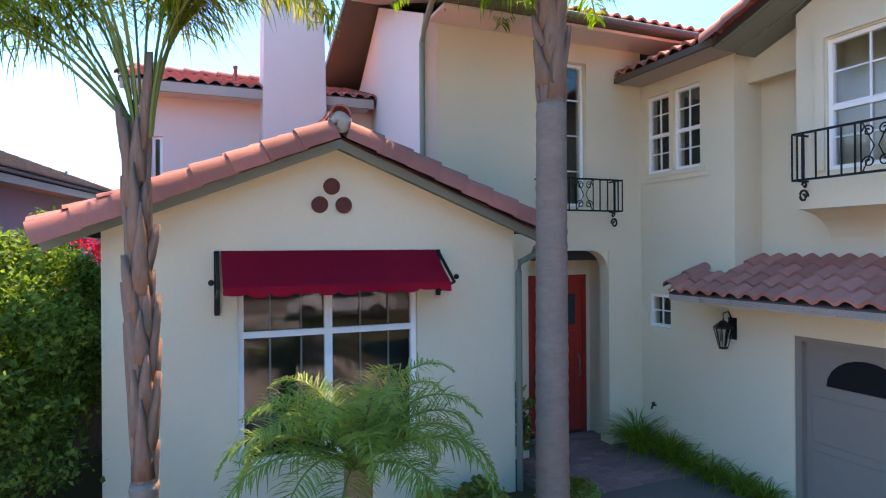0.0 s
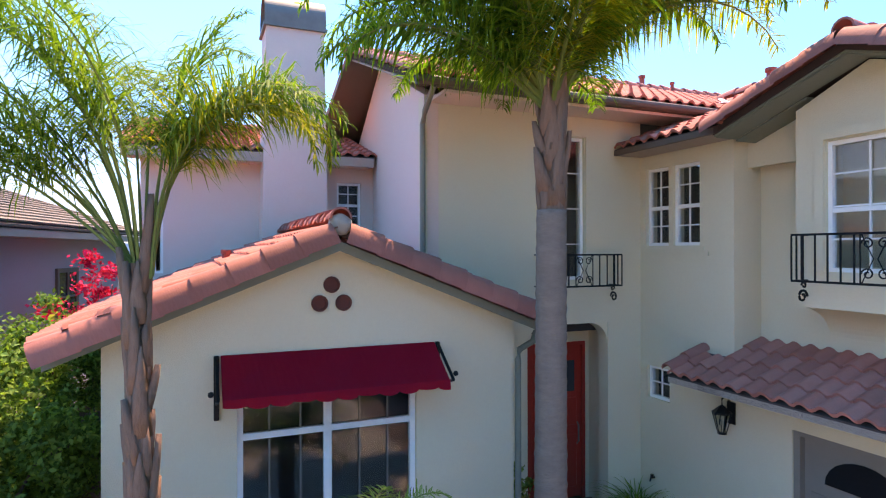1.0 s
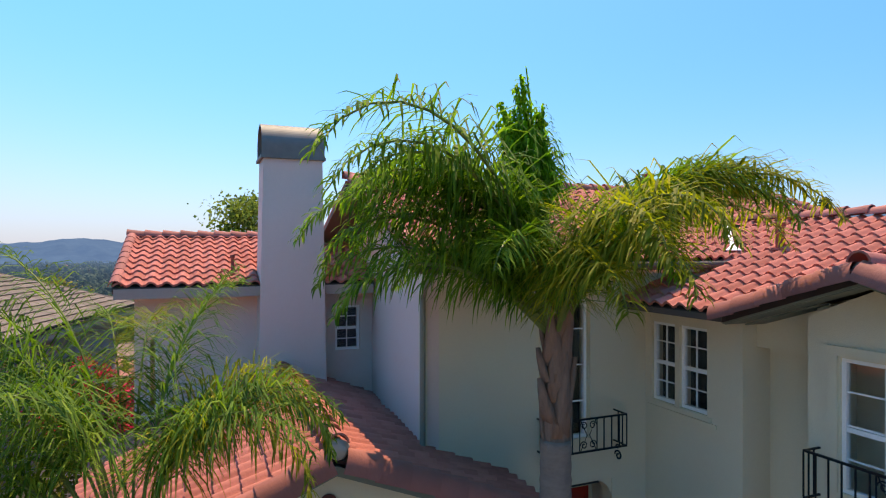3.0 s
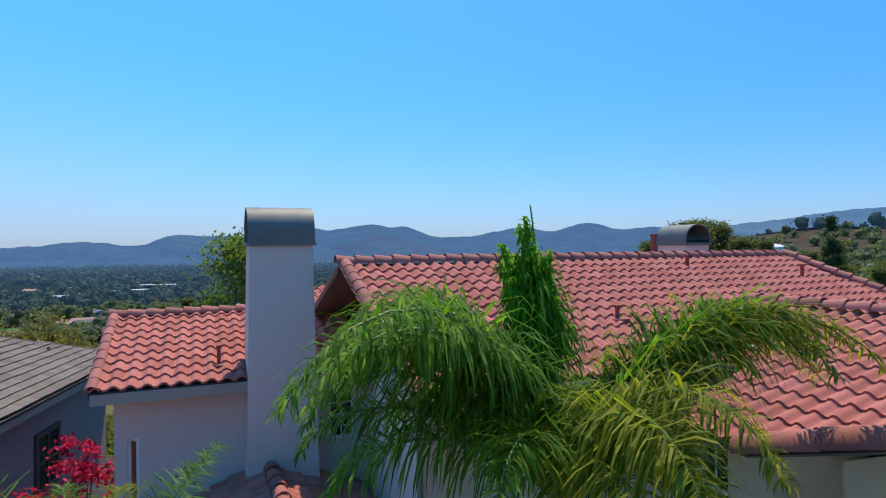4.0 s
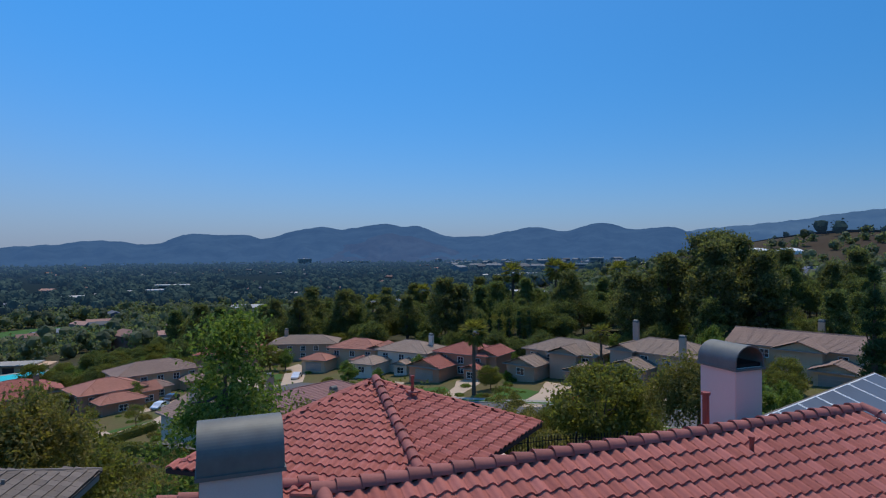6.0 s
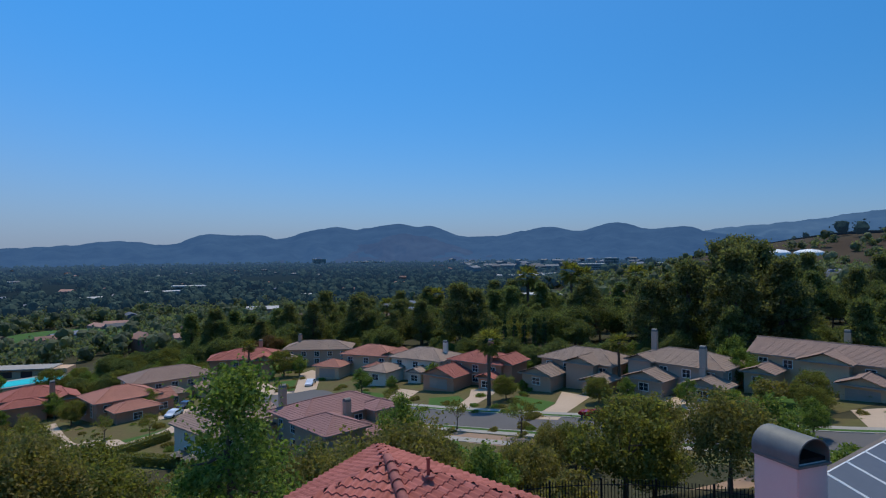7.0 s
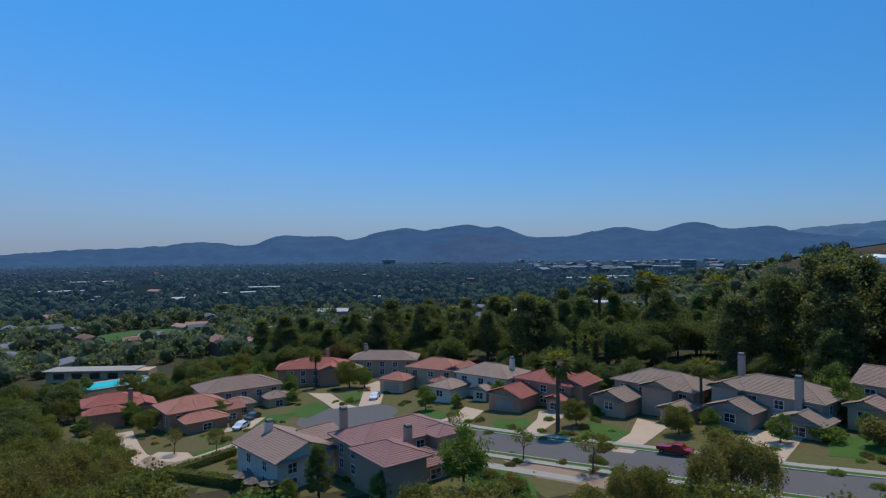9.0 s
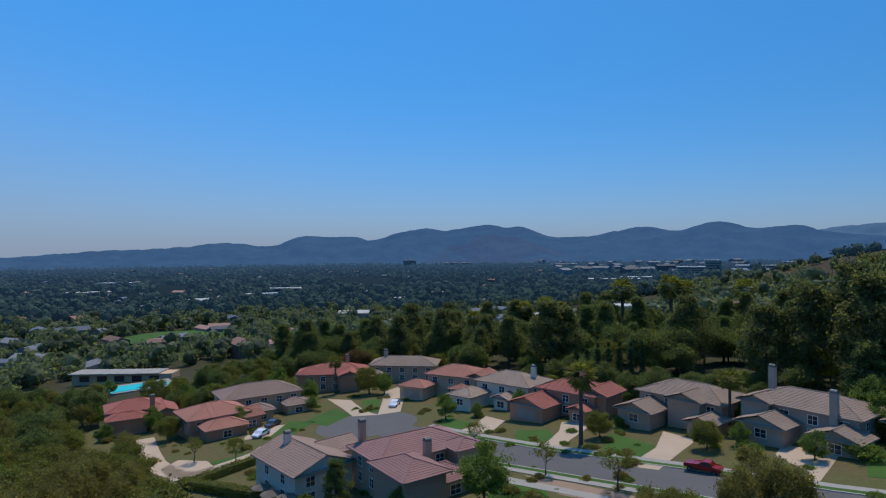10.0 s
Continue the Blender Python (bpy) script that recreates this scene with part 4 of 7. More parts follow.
tube(bm, [(-0.05, 0, 0.01), (-0.05, 0, 0.05)], 0.025, 6)
part("valve_knob", bm, IRON, spigot)


# ---- palms ----
def frond(parent, base, az, el, length, droop, rng, mat, leaflet=0.5, pairs=58, width=0.028, hang=0.9, name="frond", bare=0.14, twist=0.0):
    """A feather leaf: an arching stalk with two rows of hanging leaflets."""
    pts, dirs = [], []
    p, n = Vector(base), 26
    e = el
    for k in range(n + 1):
        d = Vector((math.cos(az) * math.cos(e), math.sin(az) * math.cos(e), math.sin(e)))
        pts.append(p.copy())
        dirs.append(d)
        p = p + d * (length / n)
        e = max(e - droop / n * (0.25 + 1.85 * (k / n) ** 1.4), radians(-84))
    bm = bmesh.new()
    tube(bm, pts[::2], [(0.026 if width > 0.018 else 0.011) * (1 - 0.9 * k / (len(pts[::2]) - 1)) + 0.003 for k in range(len(pts[::2]))], 5)
    stalk = part("stalk", bm, PALM_STALK, None)
    verts, faces = [], []
    for k in range(pairs):
        t = bare + (1 - bare) * k / (pairs - 1)
        i = min(int(t * n), n - 1)
        f = t * n - i
        q = pts[i].lerp(pts[i + 1], f)
        d = dirs[i]
        side = d.cross(Vector((0, 0, 1)))
        side = side.normalized() if side.length > 0.05 else Vector((-math.sin(az), math.cos(az), 0))
        up = side.cross(d).normalized()
        prof = (0.45 + 0.55 * math.sin(math.pi * min(1, t * 1.15))) * (1 - 0.55 * max(0, t - 0.7) / 0.3)
        for s in (-1, 1):
            ll = leaflet * prof * rng.uniform(0.75, 1.12)
            lift = rng.uniform(-0.45, 0.9) if hang > 0.6 else rng.uniform(-0.2, 0.6)
            w = width * rng.uniform(0.7, 1.2)
            dv = (side * s * 0.85 + d * rng.uniform(0.35, 0.75) + up * lift).normalized()
            a0 = q
            a1 = a0 + dv * ll * 0.42
            dv2 = (dv + Vector((0, 0, -1)) * hang * rng.uniform(0.15, 1.15)).normalized()
            a2 = a1 + dv2 * ll * 0.35
            dv3 = (dv2 + Vector((0, 0, -1)) * hang * rng.uniform(0.3, 1.3)).normalized()
            a3 = a2 + dv3 * ll * 0.3
            wv = dv.cross(Vector((rng.uniform(-0.4, 0.4), rng.uniform(-0.4, 0.4), 1))).normalized() * w * 0.5
            b = len(verts)
            verts += [a0 - wv * 0.5, a0 + wv * 0.5, a1 - wv, a1 + wv, a2 - wv * 0.8, a2 + wv * 0.8, a3]
            faces += [(b, b + 1, b + 3, b + 2), (b + 2, b + 3, b + 5, b + 4), (b + 4, b + 5, b + 6)]
    ob = raw_part(name, verts, faces, mat, parent)
    stalk.parent = ob
    return ob


def palm_trunk(parent, h, r0, r1, boot_from, rng, lean=(0, 0)):
    """A ringed stem below, old leaf bases above."""
    bm = bmesh.new()
    pts, rad = [], []
    n = int(boot_from / 0.05)
    for k in range(n + 1):
        z = boot_from * k / n
        t = z / h
        pts.append((lean[0] * t * t, lean[1] * t * t, z))
        rad.append(r0 + (r1 - r0) * t + (0.006 if k % 3 == 0 else 0) + rng.uniform(-0.002, 0.002))
    tube(bm, pts, rad, 18)
    part("stem", bm, PALM_TRUNK, parent, smooth=True)
    thin = min(1.0, r1 / 0.12)
    pitch = 0.05 + 0.02 * thin
    for k in range(int((h - boot_from) / pitch)):
        z = boot_from - 0.1 + k * pitch
        a = k * 2.4 + rng.uniform(-0.2, 0.2)
        t = z / h
        c = Vector((lean[0] * t * t, lean[1] * t * t, z))
        bm = bmesh.new()
        rr = r1 * 0.92
        o = Vector((math.cos(a), math.sin(a), 0))
        s = Vector((-math.sin(a), math.cos(a), 0))
        ln = rng.uniform(0.32, 0.85) * (0.6 + 0.4 * thin)
        flare = rng.uniform(0.02, 0.17) * thin ** 3
        ring = []
        for j, (u, w, th) in enumerate(((0, 1.0, 0.012), (0.3, 0.8, 0.024 * thin), (0.7, 0.42, 0.024 * thin), (1, 0.1, 0.014 * thin))):
            cc = c + Vector((0, 0, u * ln)) + o * (rr * 0.82 + flare * u)
            hw = rr * w
            ring.append([bm.verts.new(cc - s * hw - o * 0.03), bm.verts.new(cc - s * hw * 0.5 + o * th), bm.verts.new(cc + s * hw * 0.5 + o * th), bm.verts.new(cc + s * hw - o * 0.03)])
        for p, q in zip(ring, ring[1:]):
            for j in range(4):
                bm.faces.new((p[j], p[(j + 1) % 4], q[(j + 1) % 4], q[j]))
        bm.faces.new(ring[0][::-1])
        bm.faces.new(ring[-1])
        part("leaf_base", bm, PALM_BOOT, parent, smooth=True)
    bm = bmesh.new()
    z0 = boot_from - 0.05
    tube(bm, [(lean[0] * (z / h) ** 2, lean[1] * (z / h) ** 2, z) for z in (z0, (z0 + h) / 2, h)], [r1 * 0.9, r1 * 0.85, r1 * 0.5], 12)
    part("inner_stem", bm, PALM_BOOT, parent)


VIEW = radians(-22.5)          # bearing across the lane, towards the house's right


def crown_of(root, h, spec, rng, leaflet, pairs, hang, width=0.028, bare=0.14, green=None):
    for az, el, ln, dr, dry in spec:
        a = VIEW + radians(az)
        frond(root, (math.cos(a) * 0.06, math.sin(a) * 0.06, h + rng.uniform(-0.1, 0.05)), a, radians(el), ln, radians(dr), rng, PALM_DRY if dry else green or (PALM_FINE if width < 0.018 else PALM_LEAF), leaflet, pairs, width, hang, bare=bare)


rng = random.Random(5)
palm = thing("queen_palm", "tall queen palm with a grey ringed trunk and arching feather leaves", "palm tree", Matrix.Translation((3.40, 5.55, Z0)), "queen palms")
palm_trunk(palm, 5.7, 0.172, 0.145, 4.45, rng, (0.03, 0.0))
crown_of(palm, 5.55, ((180, 46, 2.7, 112, 0), (172, 80, 3.33, 160, 0), (178, 82, 3.15, 168, 0), (165, 78, 3.06, 160, 0), (186, 76, 2.88, 150, 0), (188, 60, 3.15, 135, 0), (2, 58, 3.65, 124, 1), (0, 66, 3.24, 135, 0), (8, 66, 3.42, 130, 0), (16, 50, 3.42, 112, 1), (-85, 52, 2.2, 125, 1), (176, 58, 2.97, 140, 0), (198, 40, 2.43, 115, 0), (-70, 58, 2.16, 125, 0), (-115, 60, 2.16, 125, 0), (150, 50, 2.25, 125, 0), (100, 50, 2.07, 125, 0), (60, 52, 2.07, 125, 0), (130, 60, 2.16, 130, 0), (165, 60, 2.7, 130, 0), (20, 62, 2.88, 130, 0)), rng, 0.74, 116, 1.1, 0.021)
crown_of(palm, 5.65, tuple((165 + k * 13 % 30, 76.5 + k * 5 % 11 * 1.25, 1.8 + 0.5 * (k * 4 % 11) / 11 + (0.15 if 3 < k * 5 % 11 < 8 else 0), 2 + k * 5 % 9, 0) for k in range(11)), random.Random(41), 0.62, 92, 1.7, 0.023, 0.56, PALM_YOUNG)
crown_of(palm, 5.65, ((170, 86, 2.5, 3, 0),), random.Random(42), 0.16, 40, 0.4, 0.02, 0.62, PALM_YOUNG)
crown_of(palm, 5.62, ((-130, 66, 3.9, 130, 0), (-140, 67, 3.4, 138, 0), (176, 72, 2.7, 145, 0), (4, 62, 3.5, 124, 1), (14, 58, 3.4, 118, 1), (12, 66, 3.1, 130, 0), (-62, 62, 2.6, 138, 1), (-80, 60, 2.7, 138, 1), (-72, 52, 2.4, 130, 1)), random.Random(31), 0.72, 112, 1.1, 0.021)
crown_of(palm, 5.6, ((216, 72, 3.0, 125, 0), (206, 70, 2.8, 125, 0), (10, 60, 3.2, 112, 1)), random.Random(21), 0.74, 110, 1.15, 0.021)
palm = thing("queen_palm", "slender queen palm with a shaggy brown trunk and thin feathery leaves", "palm tree", Matrix.Translation((-0.31, 5.35, Z0)), "queen palms")
palm_trunk(palm, 3.95, 0.105, 0.092, 1.25, rng, (-0.06, 0.0))
crown_of(palm, 3.9, ((178, 84, 3.2, 110, 0), (160, 85, 3.2, 90, 0), (8, 86, 2.5, 155, 0), (25, 85, 2.4, 165, 1), (-15, 86, 2.4, 155, 0), (195, 80, 3.1, 115, 0), (125, 80, 3.0, 110, 0), (80, 84, 3.0, 100, 0), (-95, 84, 2.6, 125, 0),
                     (-140, 82, 2.7, 120, 0), (170, 62, 2.7, 105, 0), (60, 87, 2.6, 60, 0), (45, 84, 2.4, 150, 1), (215, 84, 3.0, 100, 0), (110, 82, 3.0, 130, 1), (5, 87, 2.5, 188, 0), (18, 86, 2.4, 184, 1), (-10, 87, 2.4, 190, 1), (185, 56, 2.4, 110, 0), (205, 66, 2.6, 125, 0), (200, 48, 2.6, 105, 0), (165, 50, 2.6, 108, 0), (-160, 52, 2.4, 110, 0), (150, 68, 2.7, 125, 0), (182, 72, 2.8, 125, 0)),
         rng, 0.6, 92, 0.95, 0.0135, 0.33)
palm = thing("date_palm", "small pygmy date palm below the front window", "palm tree", Matrix.Translation((1.205, 4.9, Z0)))
bm = bmesh.new()
tube(bm, [(0, 0, 0), (0, 0, 0.7), (0.01, 0, 1.3)], [0.09, 0.105, 0.12], 12)
part("stem", bm, PALM_BOOT, palm)
for k in range(32):
    a = k * 2.399
    el = 82 - 66 * (k / 32) ** 0.8 + rng.uniform(-6, 6)
    frond(palm, (math.cos(a) * 0.05, math.sin(a) * 0.05, 1.33), a, radians(el), rng.uniform(1.0, 1.3), radians(128), rng, PYGMY_LEAF, 0.27, 84, 0.0105, 0.5, bare=0.12)


# ---- trees and shrubs ----
def leaf_cards(pts, size, rng_np, squash=1.0):
    """Small folded leaf sprays at the points."""
    n = len(pts)
    d = rng_np.normal(size=(n, 3))
    d /= np.linalg.norm(d, axis=1)[:, None]
    u = rng_np.normal(size=(n, 3))
    u -= d * np.sum(u * d, axis=1)[:, None]
    u /= np.linalg.norm(u, axis=1)[:, None]
    w = np.cross(d, u)
    s = size * rng_np.uniform(0.55, 1.25, (n, 1))
    v = np.empty((n, 4, 3))
    v[:, 0] = pts - u * s * 0.5
    v[:, 1] = pts + w * s * 0.32 + d * s * 0.1
    v[:, 2] = pts + u * s * 0.5
    v[:, 3] = pts - w * s * 0.32 + d * s * 0.1
    f = np.arange(n * 4).reshape(n, 4)
    return v.reshape(-1, 3), [tuple(int(i) for i in r) for r in f]


def crown_points(style, h, r, base, clumps, cards, rg):
    out = []
    for k in range(clumps):
        if style == "round":
            a, c = rg.uniform(0, math.tau), rg.uniform(-0.75, 1.0)
            q = math.sqrt(max(0, 1 - c * c)) * rg.uniform(0.45, 1.0) ** 0.5
            wob = 0.85 + 0.16 * math.sin(2 * a + 5 * c) + 0.13 * math.sin(3 * a + h * 7)
            ctr = np.array([math.cos(a) * q * r * wob, math.sin(a) * q * r * wob, base + (h - base) * (0.5 + 0.45 * c * (0.85 + 0.2 * math.sin(a + h)))])
            cr = r * rg.uniform(0.16, 0.34)
        elif style == "cone":
            t = rg.uniform(0, 1) ** 1.2
            a = rg.uniform(0, math.tau)
            q = (1 - t) * rg.uniform(0.4, 1.05) + 0.05
            ctr = np.array([math.cos(a) * q * r, math.sin(a) * q * r, base + (h - base) * t])
            cr = r * (0.12 + 0.22 * (1 - t))
        elif style == "column":
            t = rg.uniform(0, 1)
            a = rg.uniform(0, math.tau)
            q = r * min(1, 4 * t + 0.5, 3 * (1 - t) + 0.1) * rg.uniform(0.3, 0.95)
            ctr = np.array([math.cos(a) * q, math.sin(a) * q, base + (h - base) * t])
            cr = r * 0.42
        elif style == "weep":          # strands that hang from a dome
            a, c = rg.uniform(0, math.tau), rg.uniform(0.0, 1.0)
            q = math.sqrt(1 - c * c) * rg.uniform(0.3, 1.0) ** 0.5
            wob = 0.85 + 0.2 * math.sin(2 * a + h) + 0.12 * math.sin(5 * a)
            head = np.array([math.cos(a) * q * r * wob, math.sin(a) * q * r * wob, base + (h - base) * (0.5 + 0.46 * c * wob)])
            drop = (h - base) * rg.uniform(0.25, 0.55)
            t = rg.uniform(0, 1, (cards, 1))
            g = rg.normal(size=(cards, 3)) * 0.085 * r * (0.5 + 0.6 * (1 - t))
            g[:, 2:] -= t * drop
            out.append(head + g + np.array([math.cos(a), math.sin(a), 0.0]) * t * r * 0.12)
            continue
        else:          # tall open crown in tiers
            t = rg.uniform(0, 1)
            a = rg.uniform(0, math.tau)
            q = r * (0.35 + 0.65 * math.sin(math.pi * min(1, t * 1.1 + 0.12)) ** 0.8) * rg.uniform(0.3, 1.05)
            ctr = np.array([math.cos(a) * q, math.sin(a) * q, base + (h - base) * t])
            cr = r * rg.uniform(0.16, 0.3)
        g = rg.normal(size=(cards, 3)) * 0.5
        g[:, 2] *= 0.72
        out.append(ctr + g * cr)
    return np.concatenate(out)


def tree(name, label, h, r, style, leaf, clumps, cards, size, seed, base=0.25, trunk_r=None, category="tree", group="", kind="", trunk=True, mat_trunk=None):
    rg = np.random.default_rng(seed)
    t = thing(name, label, category, group=group, kind=kind)
    pts = crown_points(style, h, r, h * base, clumps, cards, rg)
    if trunk:
        bm = bmesh.new()
        tr = trunk_r or h * 0.022
        top = h * (0.85 if style in ("cone", "column", "tall") else 0.62)
        bend = rg.uniform(-0.06, 0.06, 2) * h
        stem = [Vector((bend[0] * (k / 6) ** 2, bend[1] * (k / 6) ** 2, top * k / 6 - 0.3 * (k == 0))) for k in range(7)]
        tube(bm, stem, [tr * (1.25 - 0.15 * k if k < 2 else 1.05 - 0.155 * k) + 0.01 for k in range(7)], 8)
        for k in range(7 if style in ("round", "tall") else 3):
            q = pts[rg.integers(len(pts))]
            i = int(rg.integers(2, 6))
            a = stem[i]
            b = Vector(q) * 0.85 + a * 0.15
            tube(bm, [a, (a + b) / 2 + Vector((0, 0, -0.06 * h * 0.3)), b], [tr * 0.45, tr * 0.28, tr * 0.1], 5)
        part("trunk", bm, mat_trunk or BARK, t)
    v, f = leaf_cards(pts, size, rg)
    raw_part("crown", v, f, leaf, t)
    return t


# ---- ground ----
def plane_z(x, y):
    return -13.28 + 0.0636 * x - 0.0635 * y


def smooth(a, b, v):
    t = min(1.0, max(0.0, (v - a) / (b - a)))
    return t * t * (3 - 2 * t)


def ground_z(x, y):
    """A level pad by the house, a bank behind it, the sloping lane below, then the valley floor."""
    low = plane_z(min(max(x, -170), 170), min(y, 300))
    far = smooth(230, 520, y)
    low = low * (1 - far) + (-46 - 0.006 * max(0, y - 500)) * far
    edge = 25 + 0.6 * min(45, max(0, -x - 3)) - 0.15 * max(0, min(x, 120) - 40)
    k = smooth(edge, edge + 30, y)
    z = Z0 * (1 - k) + low * k
    d = math.hypot((x - 560) / 260, (y - 420) / 210)
    z += 58 * math.exp(-d * d) * smooth(130, 330, x)
    return z


def spread(lo, mid_lo, mid_hi, hi, step, n):
    a = list(np.arange(mid_lo, mid_hi + 0.1, step))
    left = [mid_lo + (lo - mid_lo) * (k / n) ** 2.2 for k in range(n, 0, -1)]
    right = [mid_hi + (hi - mid_hi) * (k / n) ** 2.2 for k in range(1, n + 1)]
    return left + a + right


gx, gy = spread(-4500, -120, 160, 4700, 4, 26), spread(-4500, -20, 290, 4800, 4, 30)
verts = [(x, y, ground_z(x, y)) for y in gy for x in gx]
nx = len(gx)
faces = [(j * nx + i, j * nx + i + 1, (j + 1) * nx + i + 1, (j + 1) * nx + i) for j in range(len(gy) - 1) for i in range(nx - 1)]
tagged(raw_part("ground", verts, faces, EARTH, None, smooth=True), "dry brown and green hillside and valley floor", "ground", kind="structure")


def patch(name, pts, mat, lift, label, category, kind="structure", step=None):
    """A thin sheet on the sloping ground."""
    bm = bmesh.new()
    slab(bm, [(x, y, plane_z(x, y) + lift) for x, y in pts], lift + 0.3)
    ob = part(name, bm, mat, None)
    return tagged(ob, label, category, kind=kind)


def ribbon(line, half):
    left, right = [], []
    for i, p in enumerate(line):
        a, b = Vector(line[max(i - 1, 0)]), Vector(line[min(i + 1, len(line) - 1)])
        d = (b - a).normalized()
        n = Vector((-d.y, d.x))
        left.append(Vector(p) + n * half)
        right.append(Vector(p) - n * half)
    return left, right


def strip(name, line, inner, outer, mat, lift, label, category):
    """A band beside a line, from inner to outer distance on its left (negative: right)."""
    bm = bmesh.new()
    a, _ = ribbon(line, inner)
    b, _ = ribbon(line, outer)
    for i in range(len(line) - 1):
        slab(bm, [(q.x, q.y, plane_z(q.x, q.y) + lift) for q in (a[i], a[i + 1], b[i + 1], b[i])], lift + 0.2)
    return tagged(part(name, bm, mat, None), label, category, kind="structure")


LANE = [(84, 46), (74, 56), (62, 70), (52, 83.5), (43.5, 94), (35, 105), (27, 117), (20, 129), (15, 138)]
strip("road", LANE, -4.4, 4.4, ASPHALT, 0.05, "grey asphalt residential lane", "road")
bm = bmesh.new()
slab(bm, [(13 + 11 * math.cos(k * math.tau / 40), 141 + 11 * math.sin(k * math.tau / 40), plane_z(13 + 11 * math.cos(k * math.tau / 40), 141 + 11 * math.sin(k * math.tau / 40)) + 0.056) for k in range(40)], 0.3)
tagged(part("road", bm, ASPHALT, None), "round asphalt turning circle", "road", kind="structure")
for sgn in (-1, 1):
    strip("kerb", LANE[:8], sgn * 4.4, sgn * 4.7, CONCRETE, 0.16, "pale concrete kerb", "kerb")
    strip("verge", LANE[:8], sgn * 4.7, sgn * 5.7, LAWN, 0.14, "narrow grass verge", "verge")
    strip("pavement", LANE[:8], sgn * 5.7, sgn * 7.1, CONCRETE, 0.15, "pale concrete pavement", "pavement")

# ---- houses along the lane ----
WALLS = {k: material(k, c, 0.9, 3, 0.06, 0.3, 0.08, 0.1, 20) for k, c in {
    "blue_grey_siding": (0.46, 0.33, 0.255), "taupe_stucco": (0.5, 0.32, 0.22), "white_stucco": (0.76, 0.6, 0.47), "tan_stucco": (0.6, 0.385, 0.24), "rose_stucco": (0.5, 0.245, 0.155)}.items()}
ROOFS = {k: material(k, c, 0.85, 2.5, 0.2, 0.25, 0.2, 0.3, 6, per="island", per_amount=0.12) for k, c in {
    "grey_brown_tiles": (0.31, 0.22, 0.165), "red_clay_tiles": (0.37, 0.125, 0.092), "orange_clay_tiles": (0.38, 0.165, 0.115), "mauve_tiles": (0.30, 0.16, 0.14), "brown_tiles": (0.30, 0.2, 0.155)}.items()}
PANE_DARK = material("dark_window_pane", (0.03, 0.035, 0.045), 0.08, 2, 0.2, spec=0.6)


def clip(poly, a, b, axis_val):
    """Cuts a convex outline of (s, point) pairs to a <= s <= b."""
    def half(pl, lim, keep):
        out = []
        for i in range(len(pl)):
            p, q = pl[i], pl[(i + 1) % len(pl)]
            if keep(p[0], lim):
                out.append(p)
            if keep(p[0], lim) != keep(q[0], lim) and abs(q[0] - p[0]) > 1e-9:
                t = (lim - p[0]) / (q[0] - p[0])
                out.append((lim, p[1].lerp(q[1], t)))
        return out
    r = half(poly, a, lambda s, l: s >= l - 1e-9)
    return half(r, b, lambda s, l: s <= l + 1e-9) if r else []


def coursed(bm, pts, course=0.42, lip=0.045):
    """A roof plane laid in lapped courses."""
    pts = [Vector(p) for p in pts]
    n = (pts[1] - pts[0]).cross(pts[2] - pts[0]).normalized()
    if n.z < 0:
        n = -n
    up = (Vector((0, 0, 1)) - n * n.z).normalized()
    s0 = min(p.dot(up) for p in pts)
    pl = [(p.dot(up) - s0, p) for p in pts]
    top = max(s for s, _ in pl)
    k = 0
    while k * course < top - 0.02:
        c = clip(pl, k * course, min((k + 1) * course, top), 0)
        if len(c) >= 3:
            vs = [bm.verts.new(p + n * (lip * (1 - (s - k * course) / course))) for s, p in c]
            bm.faces.new(vs)
            lo = [i for i, (s, _) in enumerate(c) if s < k * course + 1e-4]
            if len(lo) == 2:
                i, j = lo
                a, b = vs[i], vs[j]
                c1, c2 = bm.verts.new(c[j][1]), bm.verts.new(c[i][1])
                bm.faces.new((a, b, c1, c2))
        k += 1


